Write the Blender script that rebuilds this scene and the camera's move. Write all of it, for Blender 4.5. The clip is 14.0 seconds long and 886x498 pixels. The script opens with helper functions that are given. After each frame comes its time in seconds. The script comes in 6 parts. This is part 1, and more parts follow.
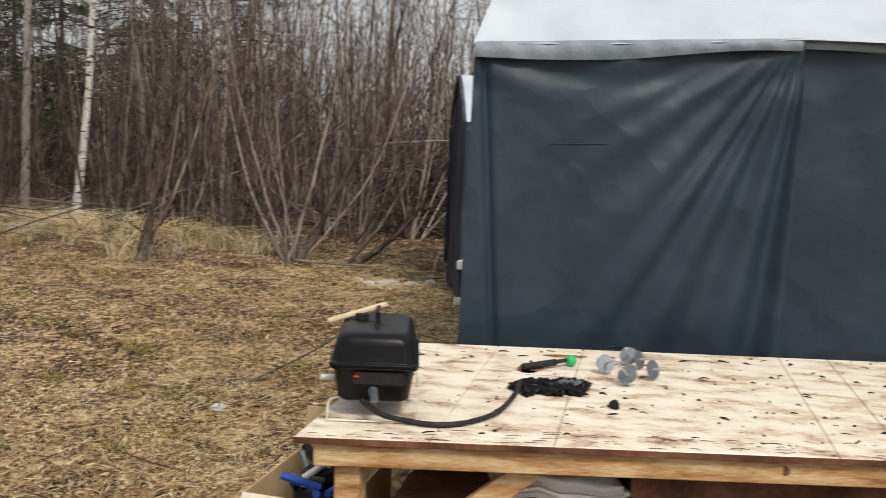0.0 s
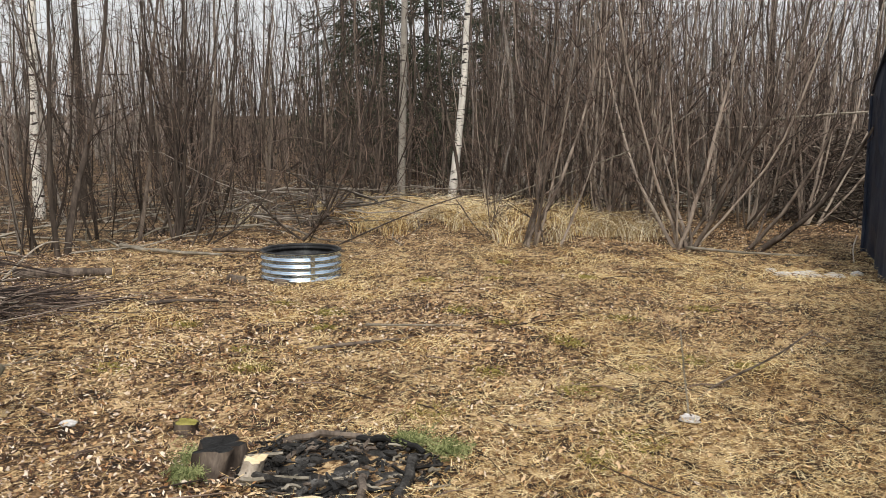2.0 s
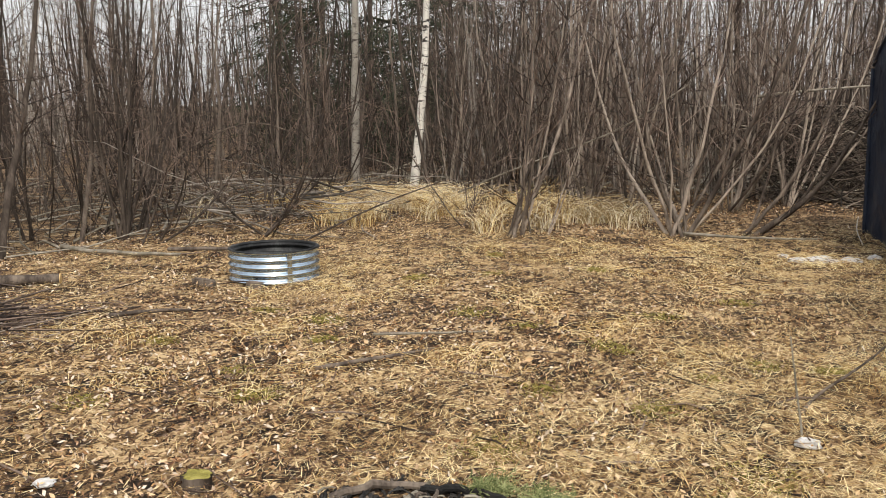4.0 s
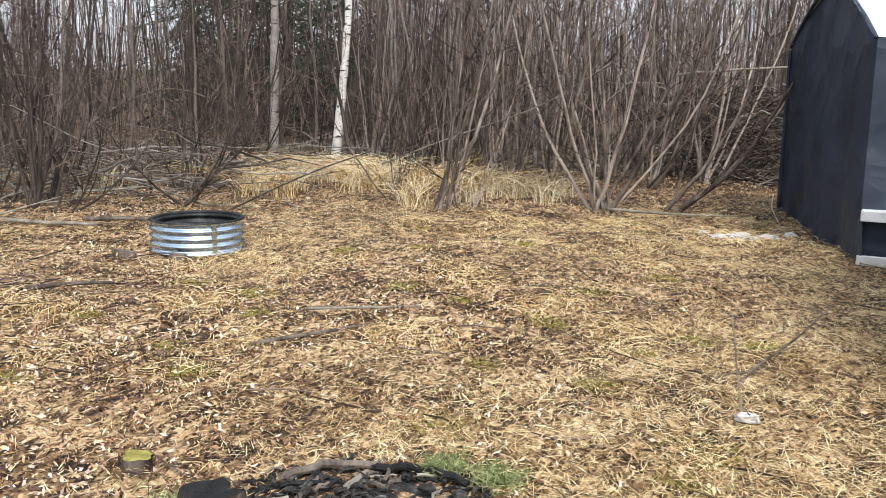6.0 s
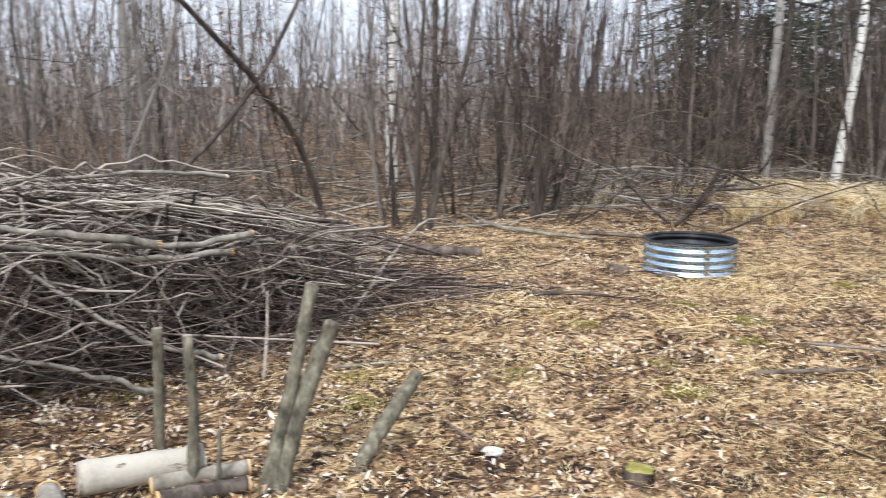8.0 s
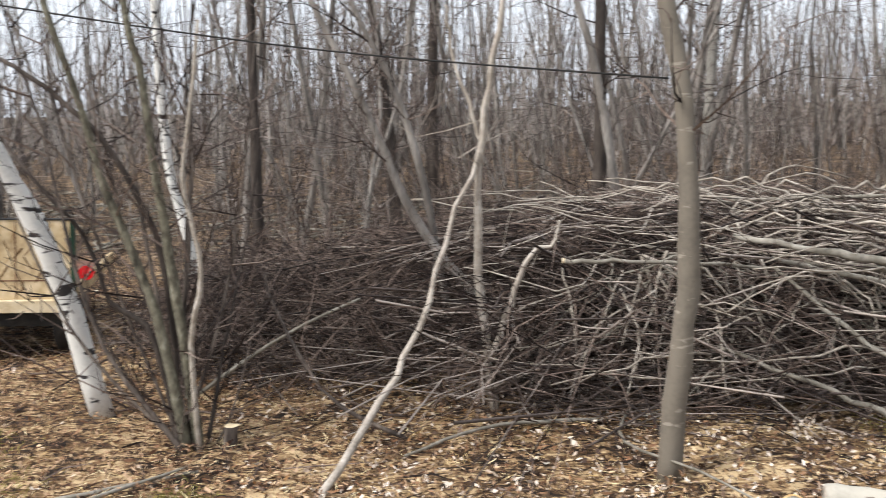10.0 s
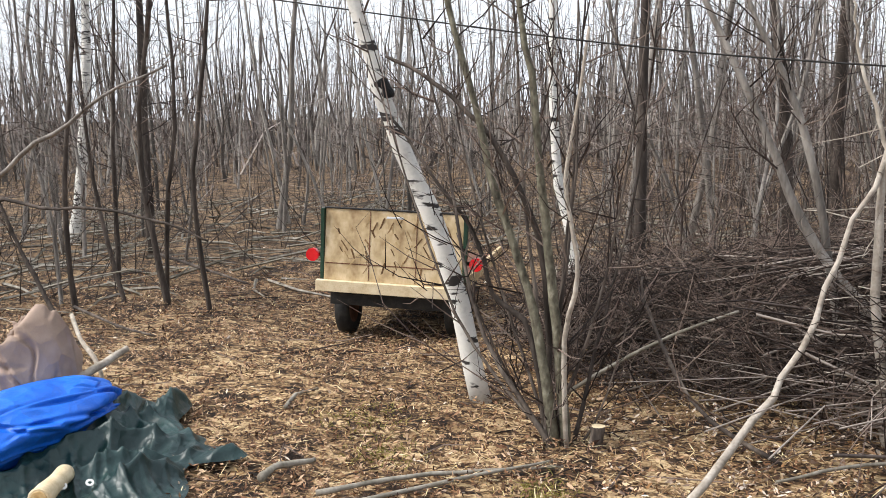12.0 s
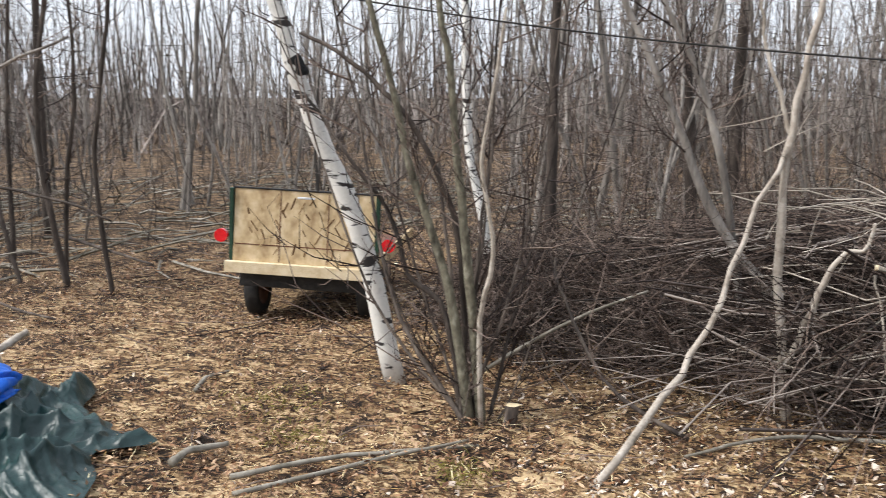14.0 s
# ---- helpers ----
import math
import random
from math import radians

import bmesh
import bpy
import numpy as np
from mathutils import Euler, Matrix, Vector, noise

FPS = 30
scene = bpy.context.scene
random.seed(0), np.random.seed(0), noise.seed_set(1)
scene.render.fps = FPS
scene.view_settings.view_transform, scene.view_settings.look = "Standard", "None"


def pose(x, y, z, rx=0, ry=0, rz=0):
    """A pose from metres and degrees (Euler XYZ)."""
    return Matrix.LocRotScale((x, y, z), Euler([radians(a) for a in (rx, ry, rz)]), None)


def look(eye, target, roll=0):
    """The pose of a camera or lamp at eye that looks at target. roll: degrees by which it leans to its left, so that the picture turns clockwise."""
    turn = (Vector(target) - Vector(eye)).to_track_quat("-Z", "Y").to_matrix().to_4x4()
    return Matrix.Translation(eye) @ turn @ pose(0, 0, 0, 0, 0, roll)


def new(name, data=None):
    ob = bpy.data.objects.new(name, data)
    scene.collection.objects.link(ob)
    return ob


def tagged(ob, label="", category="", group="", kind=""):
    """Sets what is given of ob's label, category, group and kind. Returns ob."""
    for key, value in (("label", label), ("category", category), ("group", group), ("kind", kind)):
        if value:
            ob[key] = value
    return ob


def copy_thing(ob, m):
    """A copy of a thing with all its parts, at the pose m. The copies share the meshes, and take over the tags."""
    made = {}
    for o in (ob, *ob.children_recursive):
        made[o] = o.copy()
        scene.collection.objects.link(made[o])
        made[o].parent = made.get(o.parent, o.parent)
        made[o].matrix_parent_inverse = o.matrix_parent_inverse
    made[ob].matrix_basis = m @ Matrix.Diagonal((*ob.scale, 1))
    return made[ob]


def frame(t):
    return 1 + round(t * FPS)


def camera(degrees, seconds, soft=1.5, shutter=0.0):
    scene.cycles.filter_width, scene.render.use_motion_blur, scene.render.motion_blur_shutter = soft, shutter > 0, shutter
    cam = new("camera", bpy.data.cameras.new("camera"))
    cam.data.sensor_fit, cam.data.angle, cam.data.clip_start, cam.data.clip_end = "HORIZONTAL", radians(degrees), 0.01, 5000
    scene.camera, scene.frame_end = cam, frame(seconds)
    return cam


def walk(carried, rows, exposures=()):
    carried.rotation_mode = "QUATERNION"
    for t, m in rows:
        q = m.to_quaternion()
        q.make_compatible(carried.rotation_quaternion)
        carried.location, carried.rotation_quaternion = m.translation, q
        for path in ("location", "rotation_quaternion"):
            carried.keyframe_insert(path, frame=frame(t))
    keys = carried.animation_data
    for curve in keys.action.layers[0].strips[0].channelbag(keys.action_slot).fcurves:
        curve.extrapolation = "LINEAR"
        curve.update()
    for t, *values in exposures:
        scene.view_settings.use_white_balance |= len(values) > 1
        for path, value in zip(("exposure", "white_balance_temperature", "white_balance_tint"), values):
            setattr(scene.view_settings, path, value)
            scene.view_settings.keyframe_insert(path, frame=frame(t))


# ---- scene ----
cam = camera(49.8, 14.0, soft=0.55, shutter=0.25)
PATH = [
    (0, (0.358, 0.703, 1.777), (0.075, 2.669, 1.542), 2.5),
    (0.5, (0.227, 0.787, 1.752), (-0.351, 2.684, 1.491), 2.0),
    (1, (-0.046, 0.909, 1.713), (-0.822, 2.731, 1.437), 1.6),
    (1.5, (-0.346, 1.038, 1.697), (-1.238, 2.805, 1.413), 0.8),
    (2, (-0.685, 1.199, 1.659), (-1.601, 2.955, 1.38), 0.2),
    (2.2, (-0.812, 1.261, 1.655), (-1.711, 3.025, 1.377), 0.2),
    (4.3, (-1.793, 1.824, 1.58), (-2.514, 3.661, 1.254), -0.4),
    (4.5, (-1.836, 1.833, 1.58), (-2.51, 3.683, 1.231), -0.1),
    (5, (-1.853, 1.799, 1.587), (-2.445, 3.673, 1.216), 0.1),
    (5.5, (-1.839, 1.76, 1.602), (-2.407, 3.641, 1.23), 0.4),
    (6, (-1.888, 1.792, 1.588), (-2.48, 3.668, 1.224), 0.9),
    (6.5, (-1.918, 1.825, 1.582), (-2.615, 3.666, 1.228), 1.2),
    (6.8, (-1.963, 1.799, 1.578), (-2.75, 3.604, 1.229), 1.5),
    (7, (-1.984, 1.795, 1.576), (-2.857, 3.561, 1.232), 1.6),
    (7.5, (-2.036, 1.736, 1.578), (-3.157, 3.357, 1.239), 1.4),
    (8, (-2.068, 1.699, 1.583), (-3.476, 3.08, 1.249), 0.7),
    (8.5, (-2.067, 1.687, 1.602), (-3.717, 2.767, 1.269), 0.0),
    (9, (-2.044, 1.713, 1.594), (-3.88, 2.439, 1.273), -0.9),
    (9.2, (-2.046, 1.713, 1.594), (-3.934, 2.292, 1.277), -1.1),
    (11.3, (-2.065, 1.792, 1.604), (-3.915, 1.084, 1.328), -1.0),
    (11.5, (-2.068, 1.793, 1.609), (-3.901, 1.041, 1.332), -1.2),
    (12, (-2.057, 1.78, 1.614), (-3.87, 0.984, 1.335), -1.0),
    (12.5, (-2.059, 1.76, 1.602), (-3.873, 0.965, 1.32), -0.6),
    (13, (-2.065, 1.744, 1.588), (-3.879, 0.951, 1.302), -0.3),
    (13.5, (-2.054, 1.742, 1.596), (-3.873, 0.968, 1.296), -0.6),
    (14, (-2.057, 1.724, 1.601), (-3.935, 1.115, 1.284), 0.0),
]
EXPOSURES = [(0, -0.06, 6800, 10), (1.0, -0.15, 7200, 10), (1.5, -0.05, 7200, 10), (2.2, 0.32, 6750, 10), (4.5, 0.40, 6950, 10), (5.3, 0.67, 6350, 10), (6.5, 0.72, 6150, 10), (7.5, 0.81, 5900, 10), (8.5, 0.72, 6000, 10), (9.0, 0.72, 6100, 10), (11.5, 0.74, 6350, 10), (14, 0.72, 6250, 10)]
walk(cam, [(t, look(eye, target, roll)) for t, eye, target, roll in PATH], EXPOSURES)

# ---- world, sun, exposure ----
world = bpy.data.worlds.new("overcast_sky")
scene.world = world
world.use_nodes = True
wn, wl = world.node_tree.nodes, world.node_tree.links
sky = wn.new("ShaderNodeTexSky")
sky.sky_type, sky.sun_disc = "NISHITA", False
sky.sun_elevation, sky.sun_rotation = radians(48), radians(150)
sky.air_density, sky.dust_density, sky.ozone_density = 1.0, 6.0, 1.0
cloud = wn.new("ShaderNodeMix")
cloud.data_type = "RGBA"
cloud.inputs[0].default_value = 0.72
cloud.inputs[7].default_value = (9.0, 9.4, 10.0, 1)
wl.new(sky.outputs[0], cloud.inputs[6])
wl.new(cloud.outputs[2], wn["Background"].inputs[0])
wn["Background"].inputs[1].default_value = 0.098
sun_data = bpy.data.lights.new("sun", "SUN")
sun_data.energy, sun_data.angle, sun_data.color = 2.5, radians(14), (1.0, 0.96, 0.90)
sun = new("sun", sun_data)
sun.matrix_world = look((0, 0, 20), (0 + math.sin(radians(150)) * -12, math.cos(radians(150)) * -12, 20 - 14))

# ---- small helpers ----
rng = np.random.default_rng(7)


def quads_mesh(name, verts, quads, smooth=True):
    """A mesh from arrays of corners and of four-cornered faces."""
    me = bpy.data.meshes.new(name)
    verts, quads = np.asarray(verts, np.float32), np.asarray(quads, np.int32)
    me.vertices.add(len(verts))
    me.vertices.foreach_set("co", verts.ravel())
    me.loops.add(quads.size)
    me.loops.foreach_set("vertex_index", quads.ravel())
    me.polygons.add(len(quads))
    me.polygons.foreach_set("loop_start", np.arange(0, quads.size, 4, dtype=np.int32))
    me.polygons.foreach_set("loop_total", np.full(len(quads), 4, np.int32))
    me.polygons.foreach_set("use_smooth", np.full(len(quads), smooth))
    me.update(calc_edges=True)
    return me


def tubes(P, R, sides=4):
    """Tapered tubes along n polylines P (n, k, 3) with radii R (n, k): corners and faces."""
    P, R = np.asarray(P, float), np.asarray(R, float)
    n, k, _ = P.shape
    T = np.gradient(P, axis=1)
    T /= np.linalg.norm(T, axis=2, keepdims=True) + 1e-9
    mean = T.mean(1, keepdims=True)
    ref = np.where(np.abs(mean[..., 2:3]) > 0.7, np.array([1.0, 0.1, 0]), np.array([0.05, 0.1, 1.0]))
    A = np.cross(T, np.broadcast_to(ref, T.shape))
    A /= np.linalg.norm(A, axis=2, keepdims=True) + 1e-9
    B = np.cross(T, A)
    ang = np.arange(sides) * 2 * np.pi / sides
    ring = A[:, :, None] * np.cos(ang)[None, None, :, None] + B[:, :, None] * np.sin(ang)[None, None, :, None]
    V = (P[:, :, None] + ring * R[:, :, None, None]).reshape(-1, 3)
    base = (np.arange(n) * k * sides)[:, None, None] + (np.arange(k - 1) * sides)[None, :, None]
    s, s2 = np.arange(sides)[None, None], ((np.arange(sides) + 1) % sides)[None, None]
    Q = np.stack([base + s, base + s2, base + sides + s2, base + sides + s], -1).reshape(-1, 4)
    return V, Q


def join(*pieces):
    """Several (corners, faces) as one."""
    V, Q, at = [], [], 0
    for v, q in pieces:
        V.append(v)
        Q.append(q + at)
        at += len(v)
    return np.concatenate(V), np.concatenate(Q)


def part(name, shape, material, parent=None, label="", smooth=False):
    """One mesh object from a bmesh, a mesh or (corners, faces), under a thing or a part."""
    if isinstance(shape, tuple):
        me = quads_mesh(name, *shape, smooth=smooth)
    elif isinstance(shape, bmesh.types.BMesh):
        me = bpy.data.meshes.new(name)
        for f in shape.faces:
            f.smooth = smooth
        shape.to_mesh(me)
        shape.free()
    else:
        me = shape
    if material and not me.materials:
        me.materials.append(material)
    ob = new(name, me)
    ob.parent = parent
    return tagged(ob, label)


def thing(name, label, category, group="", at=(0, 0, 0), kind=""):
    ob = new(name)
    ob.location = at
    ob.empty_display_size = 0.1
    return tagged(ob, label, category, group, kind)


def box(sx, sy, sz, at=(0, 0, 0), turn=(0, 0, 0), bevel=0.004, segments=1):
    bm = bmesh.new()
    bmesh.ops.create_cube(bm, size=1, matrix=Matrix.Diagonal((sx, sy, sz, 1)))
    if bevel:
        bmesh.ops.bevel(bm, geom=bm.edges[:], offset=bevel, segments=segments, affect="EDGES")
    bm.transform(pose(*at, *turn))
    return bm


def beam(a, b, w, h, bevel=0.003):
    """A board from a to b, w wide and h high."""
    a, b = Vector(a), Vector(b)
    bm = box(w, h, (b - a).length, bevel=bevel)
    bm.transform(Matrix.Translation((a + b) / 2) @ (b - a).to_track_quat("Z", "Y").to_matrix().to_4x4())
    return bm


def rod(a, b, r, r2=None, sides=10):
    a, b = Vector(a), Vector(b)
    bm = bmesh.new()
    bmesh.ops.create_cone(bm, cap_ends=True, segments=sides, radius1=r, radius2=r if r2 is None else r2, depth=(b - a).length)
    bm.transform(Matrix.Translation((a + b) / 2) @ (b - a).to_track_quat("Z", "Y").to_matrix().to_4x4())
    return bm


def smooth_line(points, k):
    """k points on a soft curve through the given points."""
    P = np.asarray(points, float)
    u = np.linspace(0, len(P) - 1, k)
    i = np.clip(u.astype(int), 0, len(P) - 2)
    f = (u - i)[:, None]
    P0, P1, P2, P3 = P[np.maximum(i - 1, 0)], P[i], P[i + 1], P[np.minimum(i + 2, len(P) - 1)]
    return 0.5 * (2 * P1 + (P2 - P0) * f + (2 * P0 - 5 * P1 + 4 * P2 - P3) * f**2 + (3 * P1 - P0 - 3 * P2 + P3) * f**3)


def limb(points, r0, r1, k=14, sides=8, wobble=0.0):
    """One branch as (corners, faces), through the given points, closed at both ends."""
    P = smooth_line(points, k)
    if wobble:
        P[1:-1] += rng.normal(0, wobble, (k - 2, 3))
    R = np.linspace(r0, r1, k) * (1 + 0.06 * rng.normal(0, 1, k))
    P = np.concatenate([P[:1], P, P[-1:]])
    P[0] += (P[1] - P[2]) * 0.003
    P[-1] += (P[-2] - P[-3]) * 0.003
    R = np.concatenate([[1e-4], R, [1e-4]])
    return tubes(P[None], R[None], sides)


# ---- materials ----
def material(name, colors, scale=8.0, rough=0.8, bump=0.3, metal=0.0, stretch=(1, 1, 1), detail=6.0, fine=60.0, island=0.0, single=0.0, spec=0.3):
    """Noise at two scales through a colour ramp; island and single vary it from piece to piece."""
    m = bpy.data.materials.new(name)
    m.use_nodes = True
    n, l = m.node_tree.nodes, m.node_tree.links
    b = n["Principled BSDF"]
    tc, mp = n.new("ShaderNodeTexCoord"), n.new("ShaderNodeMapping")
    mp.inputs["Scale"].default_value = stretch
    l.new(tc.outputs["Object"], mp.inputs[0])
    big, small = n.new("ShaderNodeTexNoise"), n.new("ShaderNodeTexNoise")
    big.inputs["Scale"].default_value, big.inputs["Detail"].default_value = scale, detail
    small.inputs["Scale"].default_value, small.inputs["Detail"].default_value = fine, 3
    l.new(mp.outputs[0], big.inputs[0])
    l.new(mp.outputs[0], small.inputs[0])
    mix = n.new("ShaderNodeMath")
    mix.operation = "MULTIPLY_ADD"
    mix.inputs[1].default_value = 0.35
    l.new(small.outputs[0], mix.inputs[0])
    part_two = n.new("ShaderNodeMath")
    part_two.operation = "MULTIPLY_ADD"
    part_two.inputs[1].default_value, part_two.inputs[2].default_value = 0.9, -0.12
    l.new(big.outputs[0], part_two.inputs[0])
    l.new(part_two.outputs[0], mix.inputs[2])
    value = mix.outputs[0]
    for amount, node, socket in ((island, "ShaderNodeNewGeometry", "Random Per Island"), (single, "ShaderNodeObjectInfo", "Random")):
        if amount:
            src, add = n.new(node), n.new("ShaderNodeMath")
            shift = n.new("ShaderNodeMath")
            shift.operation, shift.inputs[1].default_value = "SUBTRACT", 0.5
            l.new(src.outputs[socket], shift.inputs[0])
            add.operation, add.inputs[1].default_value = "MULTIPLY_ADD", amount
            l.new(shift.outputs[0], add.inputs[0])
            l.new(value, add.inputs[2])
            value = add.outputs[0]
    ramp = n.new("ShaderNodeValToRGB")
    el = ramp.color_ramp.elements
    lo, hi = 0.28, 0.74
    el[0].position, el[0].color = lo, (*colors[0], 1)
    el[1].position, el[1].color = hi, (*colors[-1], 1)
    for i, c in enumerate(colors[1:-1], 1):
        e = el.new(lo + (hi - lo) * i / (len(colors) - 1))
        e.color = (*c, 1)
    l.new(value, ramp.inputs[0])
    l.new(ramp.outputs[0], b.inputs["Base Color"])
    b.inputs["Roughness"].default_value, b.inputs["Metallic"].default_value = rough, metal
    b.inputs["Specular IOR Level"].default_value = spec
    if bump:
        bp = n.new("ShaderNodeBump")
        bp.inputs["Strength"].default_value, bp.inputs["Distance"].default_value = bump, 0.02
        l.new(mix.outputs[0], bp.inputs["Height"])
        l.new(bp.outputs[0], b.inputs["Normal"])
    return m


def birch_bark(name, pale, dark, band=26.0, amount=0.60):
    """Pale bark with dark cross marks."""
    m = material(name, [tuple(c * 0.72 for c in pale), pale, tuple(min(0.9, c * 1.1) for c in pale)], 6, 0.75, 0.25)
    n, l = m.node_tree.nodes, m.node_tree.links
    tc, mp, tex = n.new("ShaderNodeTexCoord"), n.new("ShaderNodeMapping"), n.new("ShaderNodeTexNoise")
    mp.inputs["Scale"].default_value = (0.28, 0.28, 1)
    tex.inputs["Scale"].default_value, tex.inputs["Detail"].default_value = band, 4
    l.new(tc.outputs["Object"], mp.inputs[0])
    l.new(mp.outputs[0], tex.inputs[0])
    r = n.new("ShaderNodeValToRGB")
    r.color_ramp.elements[0].position, r.color_ramp.elements[1].position = amount, amount + 0.05
    l.new(tex.outputs[0], r.inputs[0])
    mix = n.new("ShaderNodeMix")
    mix.data_type = "RGBA"
    mix.inputs[7].default_value = (*dark, 1)
    b = n["Principled BSDF"]
    l.new(r.outputs[0], mix.inputs[0])
    l.new(b.inputs["Base Color"].links[0].from_socket, mix.inputs[6])
    l.new(mix.outputs[2], b.inputs["Base Color"])
    return m


def chips(m, scales, spread, bump=0.6):
    """Adds small overlapping flakes, each with its own tone and tilt, to a material."""
    n, l = m.node_tree.nodes, m.node_tree.links
    b = n["Principled BSDF"]
    ramp = b.inputs["Base Color"].links[0].from_node
    value = ramp.inputs[0].links[0].from_socket
    tc, warp, add = n.new("ShaderNodeTexCoord"), n.new("ShaderNodeTexNoise"), n.new("ShaderNodeVectorMath")
    warp.inputs["Scale"].default_value, warp.inputs["Detail"].default_value = 9, 3
    l.new(tc.outputs["Object"], warp.inputs[0])
    add.operation = "MULTIPLY_ADD"
    add.inputs[1].default_value = (0.16, 0.16, 0.16)
    l.new(warp.outputs[1], add.inputs[0])
    l.new(tc.outputs["Object"], add.inputs[2])
    heights = []
    for i, s in enumerate(scales):
        mp, vo, sep, mad = n.new("ShaderNodeMapping"), n.new("ShaderNodeTexVoronoi"), n.new("ShaderNodeSeparateColor"), n.new("ShaderNodeMath")
        mp.inputs["Rotation"].default_value, mp.inputs["Scale"].default_value = (0, 0, 0.9 * i), (1, 0.38, 1)
        vo.inputs["Scale"].default_value = s
        l.new(add.outputs[0], mp.inputs[0])
        l.new(mp.outputs[0], vo.inputs[0])
        l.new(vo.outputs["Color"], sep.inputs[0])
        shift = n.new("ShaderNodeMath")
        shift.operation, shift.inputs[1].default_value = "SUBTRACT", 0.5
        l.new(sep.outputs[0], shift.inputs[0])
        mad.operation, mad.inputs[1].default_value = "MULTIPLY_ADD", spread
        l.new(shift.outputs[0], mad.inputs[0])
        l.new(value, mad.inputs[2])
        value = mad.outputs[0]
        heights.append(sep.outputs[1])
    l.new(value, ramp.inputs[0])
    bp = n.new("ShaderNodeBump")
    bp.inputs["Strength"].default_value, bp.inputs["Distance"].default_value = bump, 0.02
    l.new(heights[0], bp.inputs["Height"])
    l.new(b.inputs["Normal"].links[0].from_socket, bp.inputs["Normal"])
    l.new(bp.outputs[0], b.inputs["Normal"])


def wrinkles(m, scales, strength):
    """Adds crisp creases to a sheet material."""
    n, l = m.node_tree.nodes, m.node_tree.links
    b = n["Principled BSDF"]
    tc = n.new("ShaderNodeTexCoord")
    for s, k in zip(scales, strength):
        warp, add, vo, bp = n.new("ShaderNodeTexNoise"), n.new("ShaderNodeVectorMath"), n.new("ShaderNodeTexVoronoi"), n.new("ShaderNodeBump")
        warp.inputs["Scale"].default_value = s * 0.7
        l.new(tc.outputs["Object"], warp.inputs[0])
        add.operation = "MULTIPLY_ADD"
        add.inputs[1].default_value = (1.2 / s, 1.2 / s, 1.2 / s)
        l.new(warp.outputs[1], add.inputs[0])
        l.new(tc.outputs["Object"], add.inputs[2])
        vo.inputs["Scale"].default_value = s
        l.new(add.outputs[0], vo.inputs[0])
        bp.inputs["Strength"].default_value, bp.inputs["Distance"].default_value = k, 0.25 / s
        l.new(vo.outputs["Distance"], bp.inputs["Height"])
        l.new(b.inputs["Normal"].links[0].from_socket, bp.inputs["Normal"])
        l.new(bp.outputs[0], b.inputs["Normal"])


def mould_and_shade(m):
    """Darker floor outside the grassy clearing: leaf mould, with the woods' shade painted in."""
    n, l = m.node_tree.nodes, m.node_tree.links
    b = n["Principled BSDF"]
    tc, mp, tex, wob = n.new("ShaderNodeTexCoord"), n.new("ShaderNodeMapping"), n.new("ShaderNodeVectorMath"), n.new("ShaderNodeTexNoise")
    mp.inputs["Location"].default_value = (3.6, -5.2, 0)
    l.new(tc.outputs["Object"], mp.inputs[0])
    tex.operation = "LENGTH"
    l.new(mp.outputs[0], tex.inputs[0])
    wob.inputs["Scale"].default_value = 0.5
    l.new(tc.outputs["Object"], wob.inputs[0])
    mad = n.new("ShaderNodeMath")
    mad.operation, mad.inputs[1].default_value = "MULTIPLY_ADD", 4.0
    l.new(wob.outputs[0], mad.inputs[0])
    l.new(tex.outputs["Value"], mad.inputs[2])
    rg = n.new("ShaderNodeMapRange")
    rg.inputs["From Min"].default_value, rg.inputs["From Max"].default_value = 10.0, 13.0
    l.new(mad.outputs[0], rg.inputs[0])
    mix = n.new("ShaderNodeMix")
    mix.data_type, mix.blend_type = "RGBA", "MULTIPLY"
    mix.inputs[7].default_value = (0.52, 0.49, 0.49, 1)
    l.new(rg.outputs[0], mix.inputs[0])
    l.new(b.inputs["Base Color"].links[0].from_socket, mix.inputs[6])
    l.new(mix.outputs[2], b.inputs["Base Color"])


GROUND = material("leaf_litter_soil", [(0.012, 0.007, 0.004), (0.05, 0.028, 0.014), (0.14, 0.083, 0.04), (0.29, 0.19, 0.095), (0.50, 0.37, 0.21)], 2.2, 0.95, 1.0, detail=14, fine=55)
LEAF = material("dead_leaves", [(0.05, 0.022, 0.010), (0.16, 0.075, 0.032), (0.29, 0.15, 0.065), (0.40, 0.235, 0.108), (0.50, 0.32, 0.165), (0.64, 0.47, 0.29)], 1.2, 0.75, 0.2, island=1.0, fine=30)
STRAW = material("dry_straw", [(0.15, 0.078, 0.028), (0.40, 0.25, 0.09), (0.66, 0.48, 0.21), (0.86, 0.73, 0.44)], 1.0, 0.7, 0.1, island=0.9, fine=30)
chips(GROUND, (26, 55), 0.34)
mould_and_shade(GROUND)
MOULD = material("rotting_leaves", [(0.03, 0.013, 0.007), (0.10, 0.045, 0.021), (0.20, 0.10, 0.05), (0.31, 0.175, 0.095), (0.47, 0.32, 0.20)], 1.2, 0.75, 0.2, island=0.7, fine=30)
PALELEAF = material("bleached_leaves", [(0.06, 0.035, 0.024), (0.19, 0.128, 0.09), (0.35, 0.26, 0.19), (0.50, 0.40, 0.31), (0.70, 0.61, 0.51)], 1.2, 0.75, 0.2, island=1.0, fine=30)
